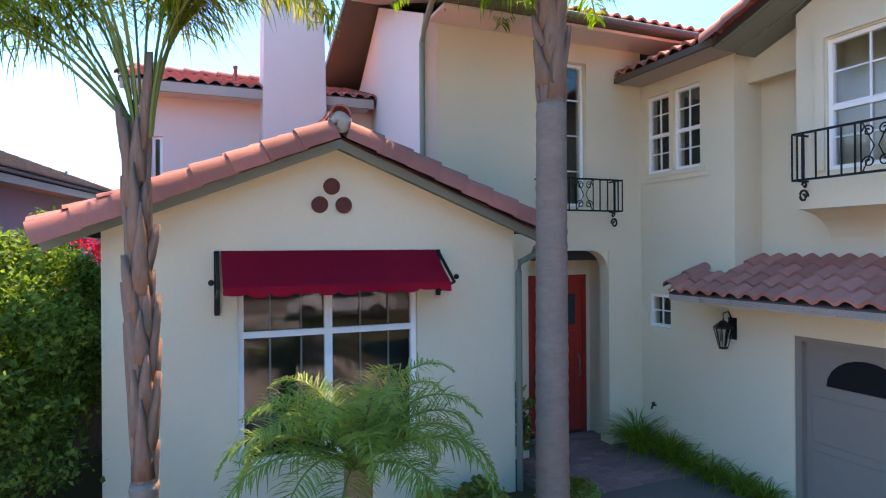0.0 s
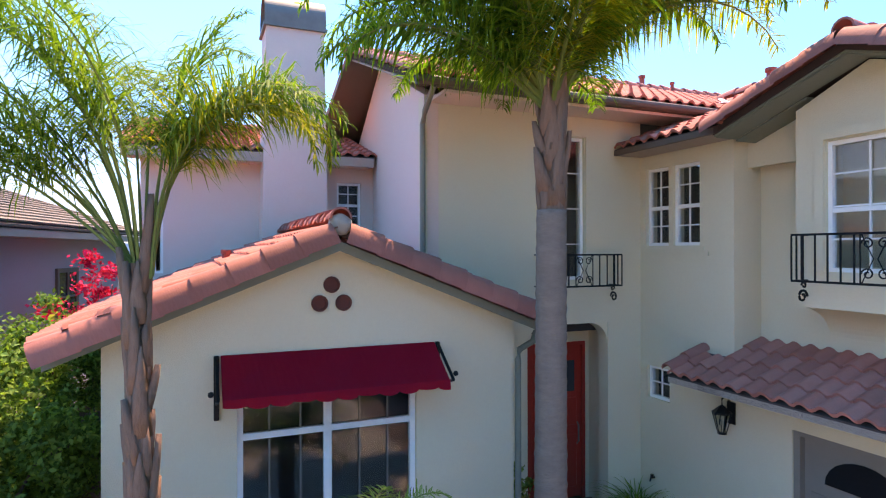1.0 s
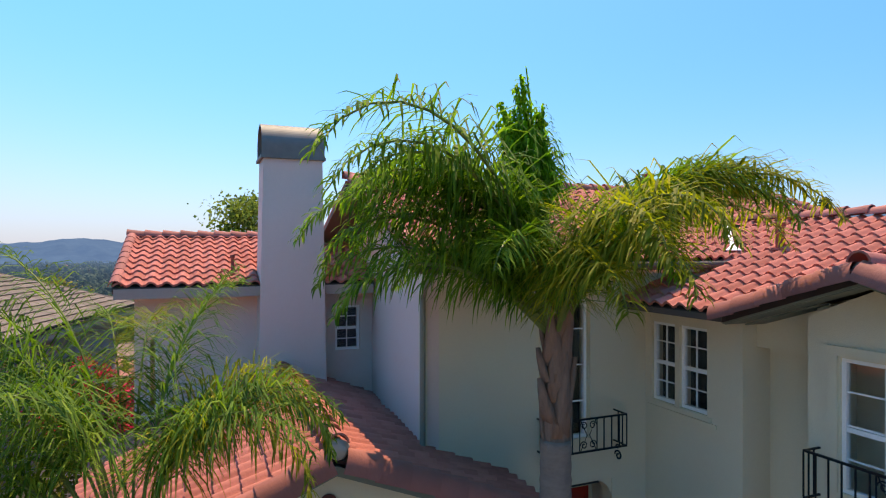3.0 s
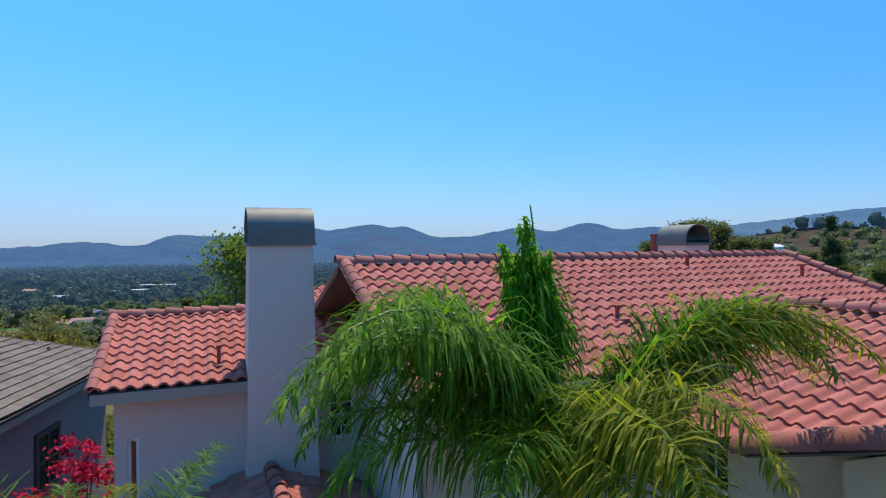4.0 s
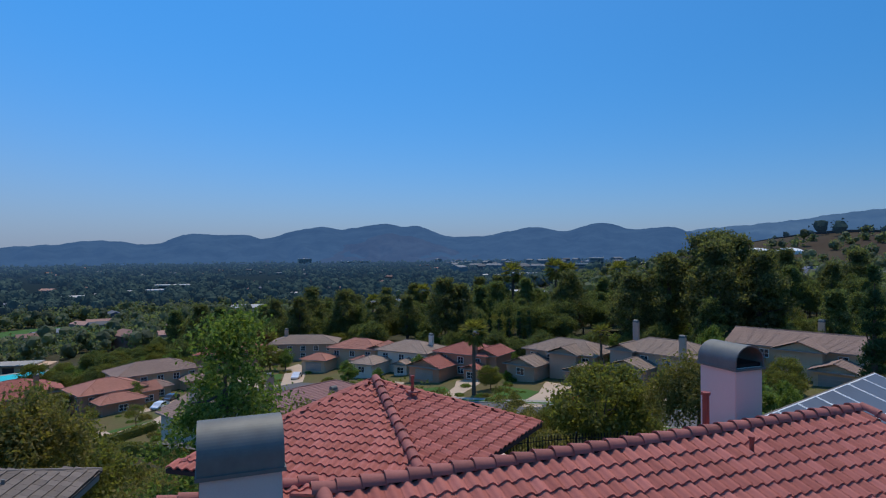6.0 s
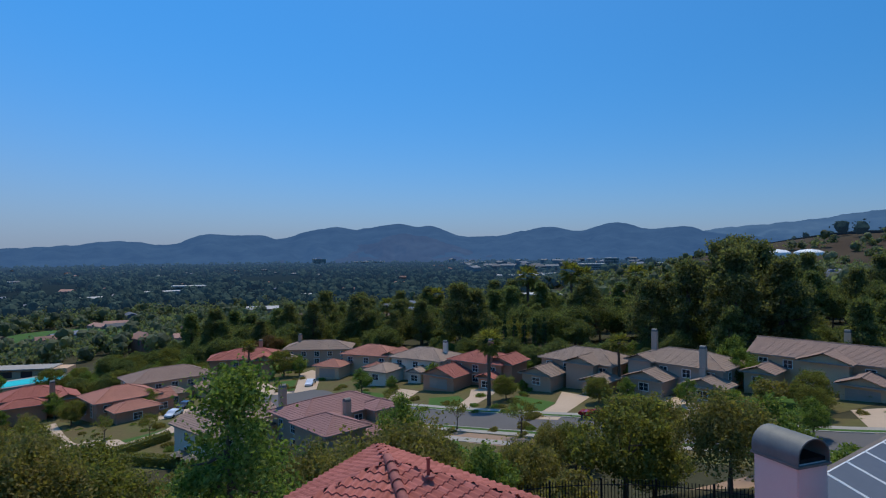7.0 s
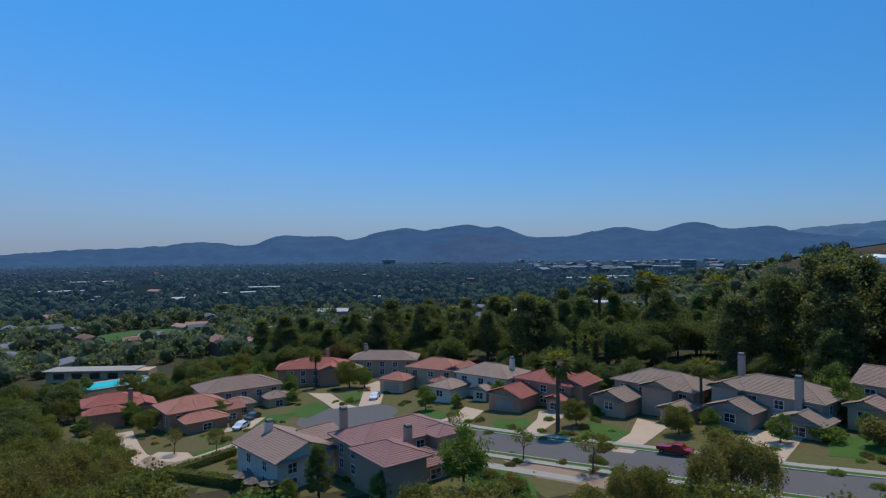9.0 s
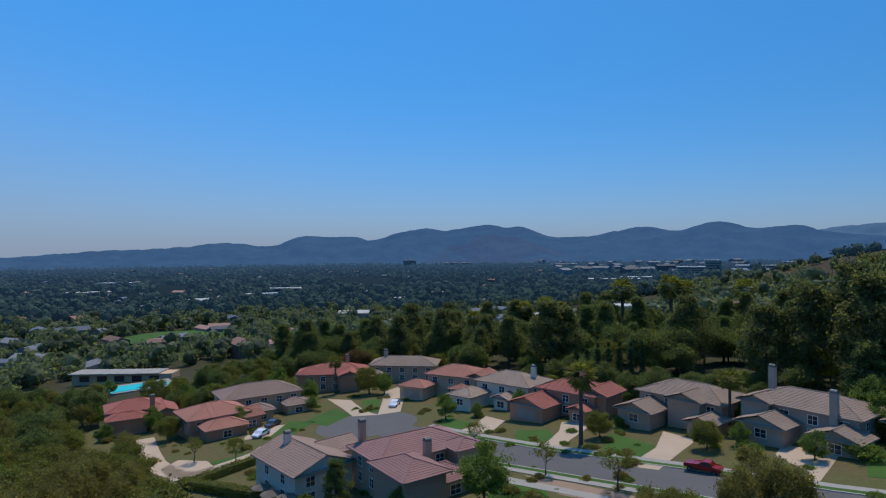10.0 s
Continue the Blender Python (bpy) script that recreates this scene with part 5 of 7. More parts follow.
def roof_block(parent, x0, x1, y0, y1, ze, k, kind, mat, over=0.5, ridge="x"):
    """A hipped or gabled roof over a block; ridge along x or y."""
    a0, a1, b0, b1 = x0 - over, x1 + over, y0 - over, y1 + over
    if ridge == "x":
        half = (b1 - b0) / 2
        zt = ze + half * k
        in_ = min(half, (a1 - a0) / 2 - 0.3) if kind == "hip" else 0.0
        r0, r1, ym = (a0 + in_), (a1 - in_), (b0 + b1) / 2
        planes = [[(a0, b0, ze), (a1, b0, ze), (r1, ym, zt), (r0, ym, zt)], [(a1, b1, ze), (a0, b1, ze), (r0, ym, zt), (r1, ym, zt)]]
        if kind == "hip":
            planes += [[(a0, b1, ze), (a0, b0, ze), (r0, ym, zt)], [(a1, b0, ze), (a1, b1, ze), (r1, ym, zt)]]
        ends = [[(a0 + over, b0 + over, ze), (a0 + over, b1 - over, ze), (a0 + over, ym, zt - over * k)], [(a1 - over, b0 + over, ze), (a1 - over, b1 - over, ze), (a1 - over, ym, zt - over * k)]]
        line = ((r0, ym, zt), (r1, ym, zt))
    else:
        half = (a1 - a0) / 2
        zt = ze + half * k
        in_ = min(half, (b1 - b0) / 2 - 0.3) if kind == "hip" else 0.0
        r0, r1, xm = (b0 + in_), (b1 - in_), (a0 + a1) / 2
        planes = [[(a0, b1, ze), (a0, b0, ze), (xm, r0, zt), (xm, r1, zt)], [(a1, b0, ze), (a1, b1, ze), (xm, r1, zt), (xm, r0, zt)]]
        if kind == "hip":
            planes += [[(a0, b0, ze), (a1, b0, ze), (xm, r0, zt)], [(a1, b1, ze), (a0, b1, ze), (xm, r1, zt)]]
        ends = [[(a0 + over, b0 + over, ze), (a1 - over, b0 + over, ze), (xm, b0 + over, zt - over * k)], [(a0 + over, b1 - over, ze), (a1 - over, b1 - over, ze), (xm, b1 - over, zt - over * k)]]
        line = ((xm, r0, zt), (xm, r1, zt))
    bm = bmesh.new()
    for p in planes:
        coursed(bm, p)
    bmesh.ops.remove_doubles(bm, verts=bm.verts[:], dist=0.002)
    roof = part("roof", bm, mat, parent)
    caps = [(line, 0.12)]
    if kind == "hip":
        corners = {tuple(round(c, 3) for c in q) for p in planes for q in p[:2]}
        for q in sorted(corners):
            near = min(line, key=lambda w: (Vector(w) - Vector(q)).length)
            caps.append((((q[0], q[1], q[2] + 0.02), near), 0.09))
    for ends_of, r in caps:
        bm = bmesh.new()
        tube(bm, [Vector(q) + Vector((0, 0, 0.03)) for q in ends_of], r, 6)
        part("ridge_cap", bm, mat, roof)
    bm = bmesh.new()
    slab(bm, [(a0 + 0.03, b0 + 0.03, ze - 0.04), (a1 - 0.03, b0 + 0.03, ze - 0.04), (a1 - 0.03, b1 - 0.03, ze - 0.04), (a0 + 0.03, b1 - 0.03, ze - 0.04)], 0.16)
    part("eave_board", bm, EAVE, roof)
    return ends if kind == "gable" else []


def house_window(parent, side, u, z, w, h, x0, x1, y0, y1, trim=WHITE):
    """A far window: a framed dark pane proud of the wall by a hand."""
    root = new("window")
    root.parent = parent
    if side == "s":
        m = Matrix.Translation((u, y0, z))
    elif side == "w":
        m = Matrix.Translation((x0, u, z)) @ west(0)
    else:
        m = Matrix.Translation((x1, u, z)) @ Matrix(((0, -1, 0, 0), (1, 0, 0, 0), (0, 0, 1, 0), (0, 0, 0, 1)))
    bm = bmesh.new()
    t = 0.11
    for a, b, c, d in ((-w / 2 - t, -w / 2, -t, h + t), (w / 2, w / 2 + t, -t, h + t), (-w / 2, w / 2, h, h + t), (-w / 2, w / 2, -t, 0), (-0.03, 0.03, 0, h), (-w / 2, -0.03, h * 0.5 - 0.025, h * 0.5 + 0.025), (0.03, w / 2, h * 0.5 - 0.025, h * 0.5 + 0.025)):
        box(bm, (a, -0.06, c), (b, -0.003, d), m)
    part("window_frame", bm, trim, root)
    bm = bmesh.new()
    box(bm, (-w / 2, -0.03, 0), (w / 2, -0.004, h), m)
    part("pane", bm, PANE_DARK, root)


def far_house(label, x, y, yaw, w, d, wall, roof, kind="hip", wings=(), chimneys=(), eave=5.15, k=0.36, ridge="x", garage_at=(), balcony=False, windows=True, floor=None):
    """A two-storey house; local x along its front, local y to the back. wings: (x0, x1, y0, y1, eave, kind, ridge)."""
    z = (plane_z(x, y) if floor is None else floor)
    h = thing("house", label, "house", pose(x, y, z, 0, 0, yaw), group="houses along the lane")
    wm, rm = WALLS[wall], ROOFS[roof]
    x0, x1, y0, y1 = -w / 2, w / 2, 0.0, d

    def block(x0, x1, y0, y1, ze, kd, rd):
        bm = bmesh.new()
        box(bm, (x0, y0, -1.5), (x1, y1, ze))
        for tri in roof_block(h, x0, x1, y0, y1, ze, k, kd, rm, 0.7, rd):
            bm.faces.new([bm.verts.new(Vector(p)) for p in tri])
        part("wall", bm, wm, h)

    block(x0, x1, y0, y1, eave, kind, ridge)
    for wx0, wx1, wy0, wy1, wz, wk, wr in wings:
        block(wx0, wx1, wy0, wy1, wz, wk, wr)
        if wz < 4 and wy0 < 0:
            if (wx0, wx1) in garage_at:
                g = new("garage_door")
                g.parent = h
                gw = min(4.6, (wx1 - wx0) * 0.78) / 2
                c = (wx0 + wx1) / 2
                for r in range(4):
                    bm = bmesh.new()
                    box(bm, (c - gw, wy0 - 0.05, 0.03 + r * 0.55), (c + gw, wy0 - 0.004, 0.56 + r * 0.55))
                    part("door_panel", bm, EAVE, g)
            else:
                house_window(h, "s", (wx0 + wx1) / 2, 0.8, 1.7, 1.3, wx0, wx1, wy0, wy1)
    if windows:
        n = max(2, int(w / 3.6))
        for i in range(n):
            u = x0 + w * (i + 0.5) / n
            house_window(h, "s", u, eave - 2.1, 1.35, 1.35, x0, x1, y0, y1)
            if not any(a - 0.9 < u < b + 0.9 and c <= 0.2 for a, b, c, *_ in wings):
                house_window(h, "s", u, 0.8, 1.4, 1.4, x0, x1, y0, y1)
        for sd in ("w", "e"):
            for v in (d * 0.3, d * 0.7):
                house_window(h, sd, v, eave - 2.1, 1.1, 1.3, x0, x1, y0, y1)
                house_window(h, sd, v, 0.8, 1.1, 1.3, x0, x1, y0, y1)
    for cx, cy, ct in chimneys:
        c = new("chimney")
        c.parent = h
        bm = bmesh.new()
        box(bm, (cx - 0.55, cy - 0.4, 0.0), (cx + 0.55, cy + 0.4, ct))
        bevelled(bm, 0.03)
        part("shaft", bm, wm, c)
        bm = bmesh.new()
        tube(bm, [(cx - 0.5, cy, ct + 0.1), (cx + 0.5, cy, ct + 0.1)], 0.42, 12)
        part("cap", bm, CAP_METAL, c)
    if balcony:
        b = new("balcony")
        b.parent = h
        for u in (-0.2, 2.0, 4.2):
            bm = bmesh.new()
            box(bm, (u - 0.2, -1.5, 0), (u + 0.2, -1.1, eave - 0.1))
            part("column", bm, WHITE, b)
        bm = bmesh.new()
        box(bm, (-0.4, -1.5, 2.7), (4.4, -0.01, 2.95))
        part("floor_slab", bm, WHITE, b)
        for i in range(16):
            u = -0.2 + 4.4 * i / 15
            bm = bmesh.new()
            box(bm, (u - 0.04, -1.42, 2.95), (u + 0.04, -1.34, 3.75))
            part("baluster", bm, WHITE, b)
        bm = bmesh.new()
        box(bm, (-0.35, -1.46, 3.75), (4.35, -1.3, 3.85))
        part("rail", bm, WHITE, b)
    return h


far_house("grey-brown roofed house with a columned balcony and two low garages", 67.5, 108.5, -62, 16, 10, "taupe_stucco", "grey_brown_tiles", "hip",
          [(-8.5, -1.8, -6.5, 0.2, 2.9, "gable", "y"), (4.6, 9.0, -5.5, 0.2, 2.9, "gable", "y"), (-1.0, 5.0, -2.0, 3.0, 5.3, "gable", "y")], garage_at=((4.6, 9.0),), balcony=True)
far_house("blue-grey sided house with two chimneys and low gabled wings", 77.5, 91.5, -66, 17, 10, "blue_grey_siding", "grey_brown_tiles", "hip",
          [(-6.5, 0.2, -5.5, 0.2, 2.9, "gable", "y"), (3.8, 10.0, -4.5, 0.2, 2.9, "gable", "y"), (-8.5, -4.0, -1.2, 4.0, 5.3, "gable", "y")], chimneys=((-7.5, 7.5, 9.6), (5.3, -0.3, 8.6)))
far_house("tan stucco house with a broad brown gable roof", 95, 78, -66, 20, 11, "tan_stucco", "brown_tiles", "gable",
          [(-9.0, -4.5, -6.5, 0.2, 2.9, "gable", "y"), (5.0, 11.0, -6.0, 0.2, 2.9, "gable", "y"), (-1.5, 5.5, -2.2, 3.0, 5.2, "gable", "y")], garage_at=((5.0, 11.0),), chimneys=((3, 9, 9.0),))
far_house("red tiled house with a front garage", 52.5, 125, -55, 13, 9, "rose_stucco", "red_clay_tiles", "hip",
          [(-9.0, -1.0, -7.0, 1.0, 2.9, "gable", "y"), (3.0, 6.4, -3.5, 0.2, 2.9, "gable", "y"), (2.5, 8.5, 1.0, 8.0, 5.3, "gable", "y")], garage_at=((-9.0, -1.0),), chimneys=((0.5, 6, 9.0), (3.5, 0.5, 8.0)))
far_house("grey-brown roofed house with a low front wing", 44, 142, -50, 14, 10, "white_stucco", "grey_brown_tiles", "hip",
          [(-9.5, -3.5, -7.5, 0.2, 2.9, "hip", "y"), (0.5, 4.0, -4.0, 0.2, 2.9, "gable", "y")], chimneys=((5, 6, 8.6),))
far_house("orange-red tiled house above the turning circle", 36, 161, -40, 14, 10, "tan_stucco", "orange_clay_tiles", "hip",
          [(-11.5, -4.5, -6.5, -0.3, 2.9, "hip", "x"), (4.5, 9.5, 0.5, 8.0, 5.2, "gable", "y"), (2.0, 6.0, -4.0, 0.2, 2.9, "hip", "y")], garage_at=((-11.5, -4.5),))
far_house("wide grey-brown roofed house among trees", 27, 190, -18, 20, 10, "taupe_stucco", "grey_brown_tiles", "hip", [(-11, -5, -4, 0.2, 2.9, "hip", "y")], chimneys=((-6, 5, 8.8),))
far_house("red tiled house behind garden trees", 7, 188, -6, 18, 11, "rose_stucco", "red_clay_tiles", "hip", [(1.5, 7.5, -3.5, 3.0, 5.2, "gable", "y"), (-11, -4, 1, 9, 5.0, "hip", "x")], chimneys=((3, 8, 9.0),))
far_house("brown-mauve roofed house with twin low garages", -11, 165, 22, 19, 11, "tan_stucco", "brown_tiles", "hip",
          [(-4.5, 0.5, -6.0, 0.2, 2.9, "hip", "y"), (4.5, 10.0, -5.0, 0.2, 2.9, "hip", "y")])
far_house("orange-red tiled low house by a curved drive", -19, 150, 28, 13, 10, "rose_stucco", "orange_clay_tiles", "hip",
          [(-4.5, 4.0, -5.5, 0.5, 2.9, "hip", "x"), (4.5, 9.0, -1.5, 5.0, 3.2, "gable", "x")], eave=4.2)
far_house("red tiled house below the pool terrace", -41, 166, 20, 12, 9, "rose_stucco", "red_clay_tiles", "hip",
          [(-6, 2, -4.5, 0.5, 4.2, "hip", "x"), (4.0, 8.5, -4.0, 4.0, 4.6, "gable", "y")], chimneys=((3.5, -1.5, 8.2),), eave=5.0)
far_house("white stucco house with a brown tiled gable roof", 4.0, 98.2, 31, 9.5, 12.5, "white_stucco", "brown_tiles", "gable",
          [(4.0, 9.5, 5.5, 11.5, 4.8, "gable", "x")], ridge="y", chimneys=((-1.0, 9.5, 8.2),), floor=plane_z(4, 99) - 0.6)
far_house("mauve tiled two-storey house with hipped wings", 19.0, 96.6, 24, 16, 9, "taupe_stucco", "mauve_tiles", "hip",
          [(-9.0, -2.5, -8.0, 0.5, 5.3, "hip", "y"), (-2.5, 3.5, -6.0, 0.3, 2.9, "hip", "x"), (3.5, 8.0, -2.5, 1.0, 5.3, "hip", "y")], chimneys=((-6.5, 8.5, 8.7), (-1.2, -1.5, 7.3)))

# drives, paths and lawns
for pts in ([(74.2, 90.8), (76.8, 83.1), (71.6, 79.4), (65.2, 74.9), (64.0, 76.3), (68.3, 79.4), (69.1, 86.8)], [(62.8, 105.9), (64.5, 98.7), (54.9, 91.4), (51.4, 88.4), (48.2, 92.0), (56.6, 98.0)],
            [(49.8, 120.9), (55.0, 119.5), (52.3, 114.3), (45.9, 108.2), (41.5, 104.0), (40.5, 107.1), (47.0, 115.1)], [(37.9, 134.1), (40.4, 127.9), (36.3, 122.1), (31.8, 120.0), (28.2, 124.0), (33.7, 127.2)],
            [(20.7, 177.5), (24.7, 182.5), (25.7, 171.7), (21.3, 149.2), (16.0, 148.7)], [(4.7, 176.5), (10.7, 171.3), (13.4, 155.2), (16.0, 148.7), (10.3, 150.5), (8.5, 160.0)], [(87, 66), (93, 63), (84, 53), (79, 57)]):
    patch("driveway", pts, DRIVE, 0.09, "pale concrete driveway", "driveway")
strip("driveway", [(-36, 155), (-33, 146), (-30.2, 138), (-27.5, 131), (-24, 124.5), (-21, 121), (-18, 120), (-14.9, 122.2), (-11.5, 125.3), (-8.5, 128.5), (-7, 133)], -1.9, 1.9, DRIVE, 0.09, "curved pale concrete drive between hedges", "driveway")
for pts in ([(-13.5, 141), (-7.5, 141), (-5, 151), (-11, 152)], [(-25.5, 126.5), (-23.5, 131.5), (-17.6, 127.8), (-15.4, 122.6), (-18.2, 117.6), (-21.5, 117.6)]):
    patch("driveway", pts, DRIVE, 0.09, "curved pale concrete drive", "driveway")
for pts in ([(54.5, 109.5), (57.3, 99.0), (49.6, 93.0), (47.0, 98.6)], [(40, 119.5), (45.5, 117), (44.5, 109.5), (37, 111.5)], [(30.1, 138.6), (34.0, 129.0), (30.0, 125.6), (26.0, 130.3)], [(13.6, 168.6), (18.6, 168.1), (15.9, 152.1), (13.6, 155.7)], [(-0.7, 151.6), (6.5, 163.0), (9.4, 151.4), (4.3, 143.9)], [(27.2, 95.1), (32.0, 94.0), (33.6, 83.0), (31.5, 76.7), (25.4, 80.0)],
            [(-3, 140), (2, 150), (-4, 154), (-9, 142)], [(8, 156), (15, 160), (17, 153), (10, 151)], [(26, 90), (34, 88), (31, 76), (24, 78)], [(80, 82), (90, 76), (82, 66), (73, 75)], [(-18, 126), (-9, 131), (-6, 129), (-12, 122)]):
    patch("lawn", pts, LAWN, 0.07, "watered green lawn", "lawn")
for sgn in (-1, 1):
    strip("front_garden", LANE[:8], sgn * 7.1, sgn * 11.5, GARDEN, 0.055, "planted strip of front gardens", "garden")


def lane_gap(x, y):
    return min(math.hypot(x - a, y - b) for a, b in LANE + [(0, 160), (-18, 150), (-35, 160), (-15, 125), (5, 95), (20, 90), (10, 185), (28, 185), (90, 80)])


cells = [(x, y) for x in range(-60, 117, 3) for y in range(66, 211, 3) if lane_gap(x + 1.5, y + 1.5) < 27 and y > 100 - 0.55 * (x + 10)]
verts, faces = [], []
for x, y in cells:
    k = len(verts)
    verts += [(a, b, plane_z(a, b) + 0.04) for a, b in ((x, y), (x + 3, y), (x + 3, y + 3), (x, y + 3))]
    faces.append((k, k + 1, k + 2, k + 3))
tagged(raw_part("garden_ground", verts, faces, GARDEN, None), "ivy and mulch ground cover of the gardens", "ground", kind="structure")
patch("path", [(25, 99), (29, 97.5), (40.5, 82), (39, 81)], CONCRETE, 0.10, "pale garden path beside the lane", "path")
patch("planting_bed", [(33.2, 95.0), (38.6, 88.4), (44.5, 79.5), (41.0, 77.6), (35.0, 85.5)], DIRT, 0.06, "bare reddish planting bed", "bed")
for pts in ([(14, 38), (29, 27), (31, 30), (16, 42)], [(-40, 96), (-8, 86), (-8, 89), (-40, 99)]):
    bm = bmesh.new()
    slab(bm, [(x, y, ground_z(x, y) + 0.35) for x, y in pts], 0.6)
    tagged(part("path", bm, DIRT, None), "bare dirt track on the bank", "path", kind="structure")

# swimming pool and its long flat building
pool = thing("swimming_pool", "turquoise swimming pool on a pale terrace", "pool", pose(-62, 240, plane_z(-62, 240) + 0.6, 0, 0, 30))
bm = bmesh.new()
box(bm, (-13, -4.5, -0.5), (13, 9, 0.25))
part("terrace", bm, CONCRETE, pool)
bm = bmesh.new()
box(bm, (-11.5, -3.0, 0.26), (10.5, 6.5, 0.32))
part("water", bm, material("pool_water", (0.02, 0.5, 0.52), 0.45, 2, 0.12, 0.2, 0.1, 0.2, 3, spec=0.08), pool)
clubhouse = thing("clubhouse", "long flat roofed building beside the pool", "building", pose(-76, 272, ground_z(-76, 272), 0, 0, -10))
bm = bmesh.new()
box(bm, (-21, 0, -1), (19, 8, 3.4))
part("wall", bm, WALLS["tan_stucco"], clubhouse)
bm = bmesh.new()
box(bm, (-22, -1.2, 3.4), (14, 9, 3.8))
part("flat_roof", bm, CONCRETE, clubhouse)
for k in range(5):
    bm = bmesh.new()
    box(bm, (-18 + k * 7, -0.06, 0.4), (-14 + k * 7, -0.01, 2.7))
    part("window", bm, PANE_DARK, clubhouse)

# neighbouring house with the grey roof
nb = thing("neighbour_house", "grey house with a grey concrete tile hipped roof", "house", Matrix.Translation((-1.6, 21.7, 0)) @ Matrix.Rotation(radians(-12), 4, "Z"))
NB_ROOF = material("grey_concrete_tiles", (0.2, 0.165, 0.14), 0.85, 4, 0.2, 0.5, 0.15, 0.2, 20, per="island", per_amount=0.12)
NB_TILE = material("grey_concrete_tile", (0.17, 0.138, 0.115), 0.88, 6, 0.2, 0.8, 0.16, 0.3, 25, per="object", per_amount=0.1, tint=(0.19, 0.155, 0.13), spec=0.1)
NB_TILES = material("grey_concrete_tile_courses", (0.17, 0.138, 0.115), 0.88, 6, 0.2, 0.8, 0.16, 0.3, 25, per="island", per_amount=0.1, tint=(0.19, 0.155, 0.13), spec=0.1)
FLAT_V = [(0.004, 0, 0.046), (0.306, 0, 0.046), (0.306, 0.33, 0.004), (0.004, 0.33, 0.004), (0.004, 0, 0.008), (0.306, 0, 0.008), (0.306, 0.33, -0.02), (0.004, 0.33, -0.02)]
FLAT_F = [(0, 1, 2, 3), (4, 5, 1, 0), (5, 6, 2, 1), (7, 4, 0, 3)]
FLAT_MESH = bpy.data.meshes.new("flat_tile")
FLAT_MESH.from_pydata(FLAT_V, [], FLAT_F)
FLAT_MESH.materials.append(NB_TILE)
NB_WALL = material("mauve_grey_stucco", (0.28, 0.25, 0.27), 0.9, 20, 0.06, 0.5, 0.08, 0.2, 80)
ROOFS["grey_concrete_tiles"] = NB_ROOF
bm = bmesh.new()
box(bm, (-8.6, -14.5, 0.0), (-0.5, -0.5, 4.62))
part("wall", bm, NB_WALL, nb)
roof_block(nb, -8.6, -0.5, -14.5, -0.5, 4.62, 0.4, "hip", NB_ROOF, 0.5, "y")
tile_slope(nb, "roof", (0.0, -15.0, 4.7), (0, 1, 0), (-1, 0, 0.4), (15.2, 4.9), [[(0.0, -15.0), (0.0, 0.0), (-4.55, -4.55), (-4.55, -10.45)]], "slope of flat grey concrete tiles", random.Random(61), (0.31, 0.235, FLAT_V, FLAT_F, FLAT_MESH, NB_TILES))
for v in (-4.2, -9.5):
    house_window(nb, "e", v, 2.4, 1.0, 1.2, -8.6, -0.5, -14.5, -0.5, trim=FASCIA)
for a, b in ((-1.3, -2.2), (-2.2, -7.0)):
    v = new("vent_pipe")
    v.parent = nb
    bm = bmesh.new()
    tube(bm, [(a, b, 5.0), (a, b, 5.35)], 0.04, 8)
    part("pipe", bm, CAP_METAL, v)

# neighbouring house with solar panels
nb2 = thing("neighbour_house", "low house with solar panels on a grey roof", "house", Matrix.Translation((22.45, 19.7, -0.7)) @ Matrix.Rotation(radians(16.5), 4, "Z"))
bm = bmesh.new()
prism(bm, [(-4.0, 0), (0.0, 0), (0.0, 5.0), (-4.0, 3.56)], 13.0, Matrix(((0, 1, 0, -4.0), (1, 0, 0, 0), (0, 0, 1, 0), (0, 0, 0, 1))))
part("wall", bm, NB_WALL, nb2)
bm = bmesh.new()
slab(bm, [(-4.3, -4.5, 3.54), (9.4, -4.5, 3.54), (9.4, 0.15, 5.214), (-4.3, 0.15, 5.214)], 0.14)
part("roof", bm, NB_ROOF, nb2)
SOLAR = material("solar_cells", (0.13, 0.125, 0.125), 0.35, 3, 0.15, 1, 0.1, spec=0.6)
rot = Matrix.Rotation(math.atan(0.36), 4, "X")
for i in range(7):
    for j in range(2):
        p = new("solar_panel")
        p.parent = nb2
        m = Matrix.Translation((-3.8 + i * 1.72, -4.2, 3.83)) @ rot @ Matrix.Translation((0, 0.3 + j * 2.0, 0.08))
        bm = bmesh.new()
        box(bm, (0.05, 0.05, 0.0), (1.63, 1.91, 0.04), m)
        part("glass_face", bm, SOLAR, p)
        bm = bmesh.new()
        for a, b in (((0, 0, -0.02), (1.68, 0.05, 0.05)), ((0, 1.91, -0.02), (1.68, 1.96, 0.05)), ((0, 0.05, -0.02), (0.05, 1.91, 0.05)), ((1.63, 0.05, -0.02), (1.68, 1.91, 0.05))):
            box(bm, a, b, m)
        part("rim", bm, WHITE, p)

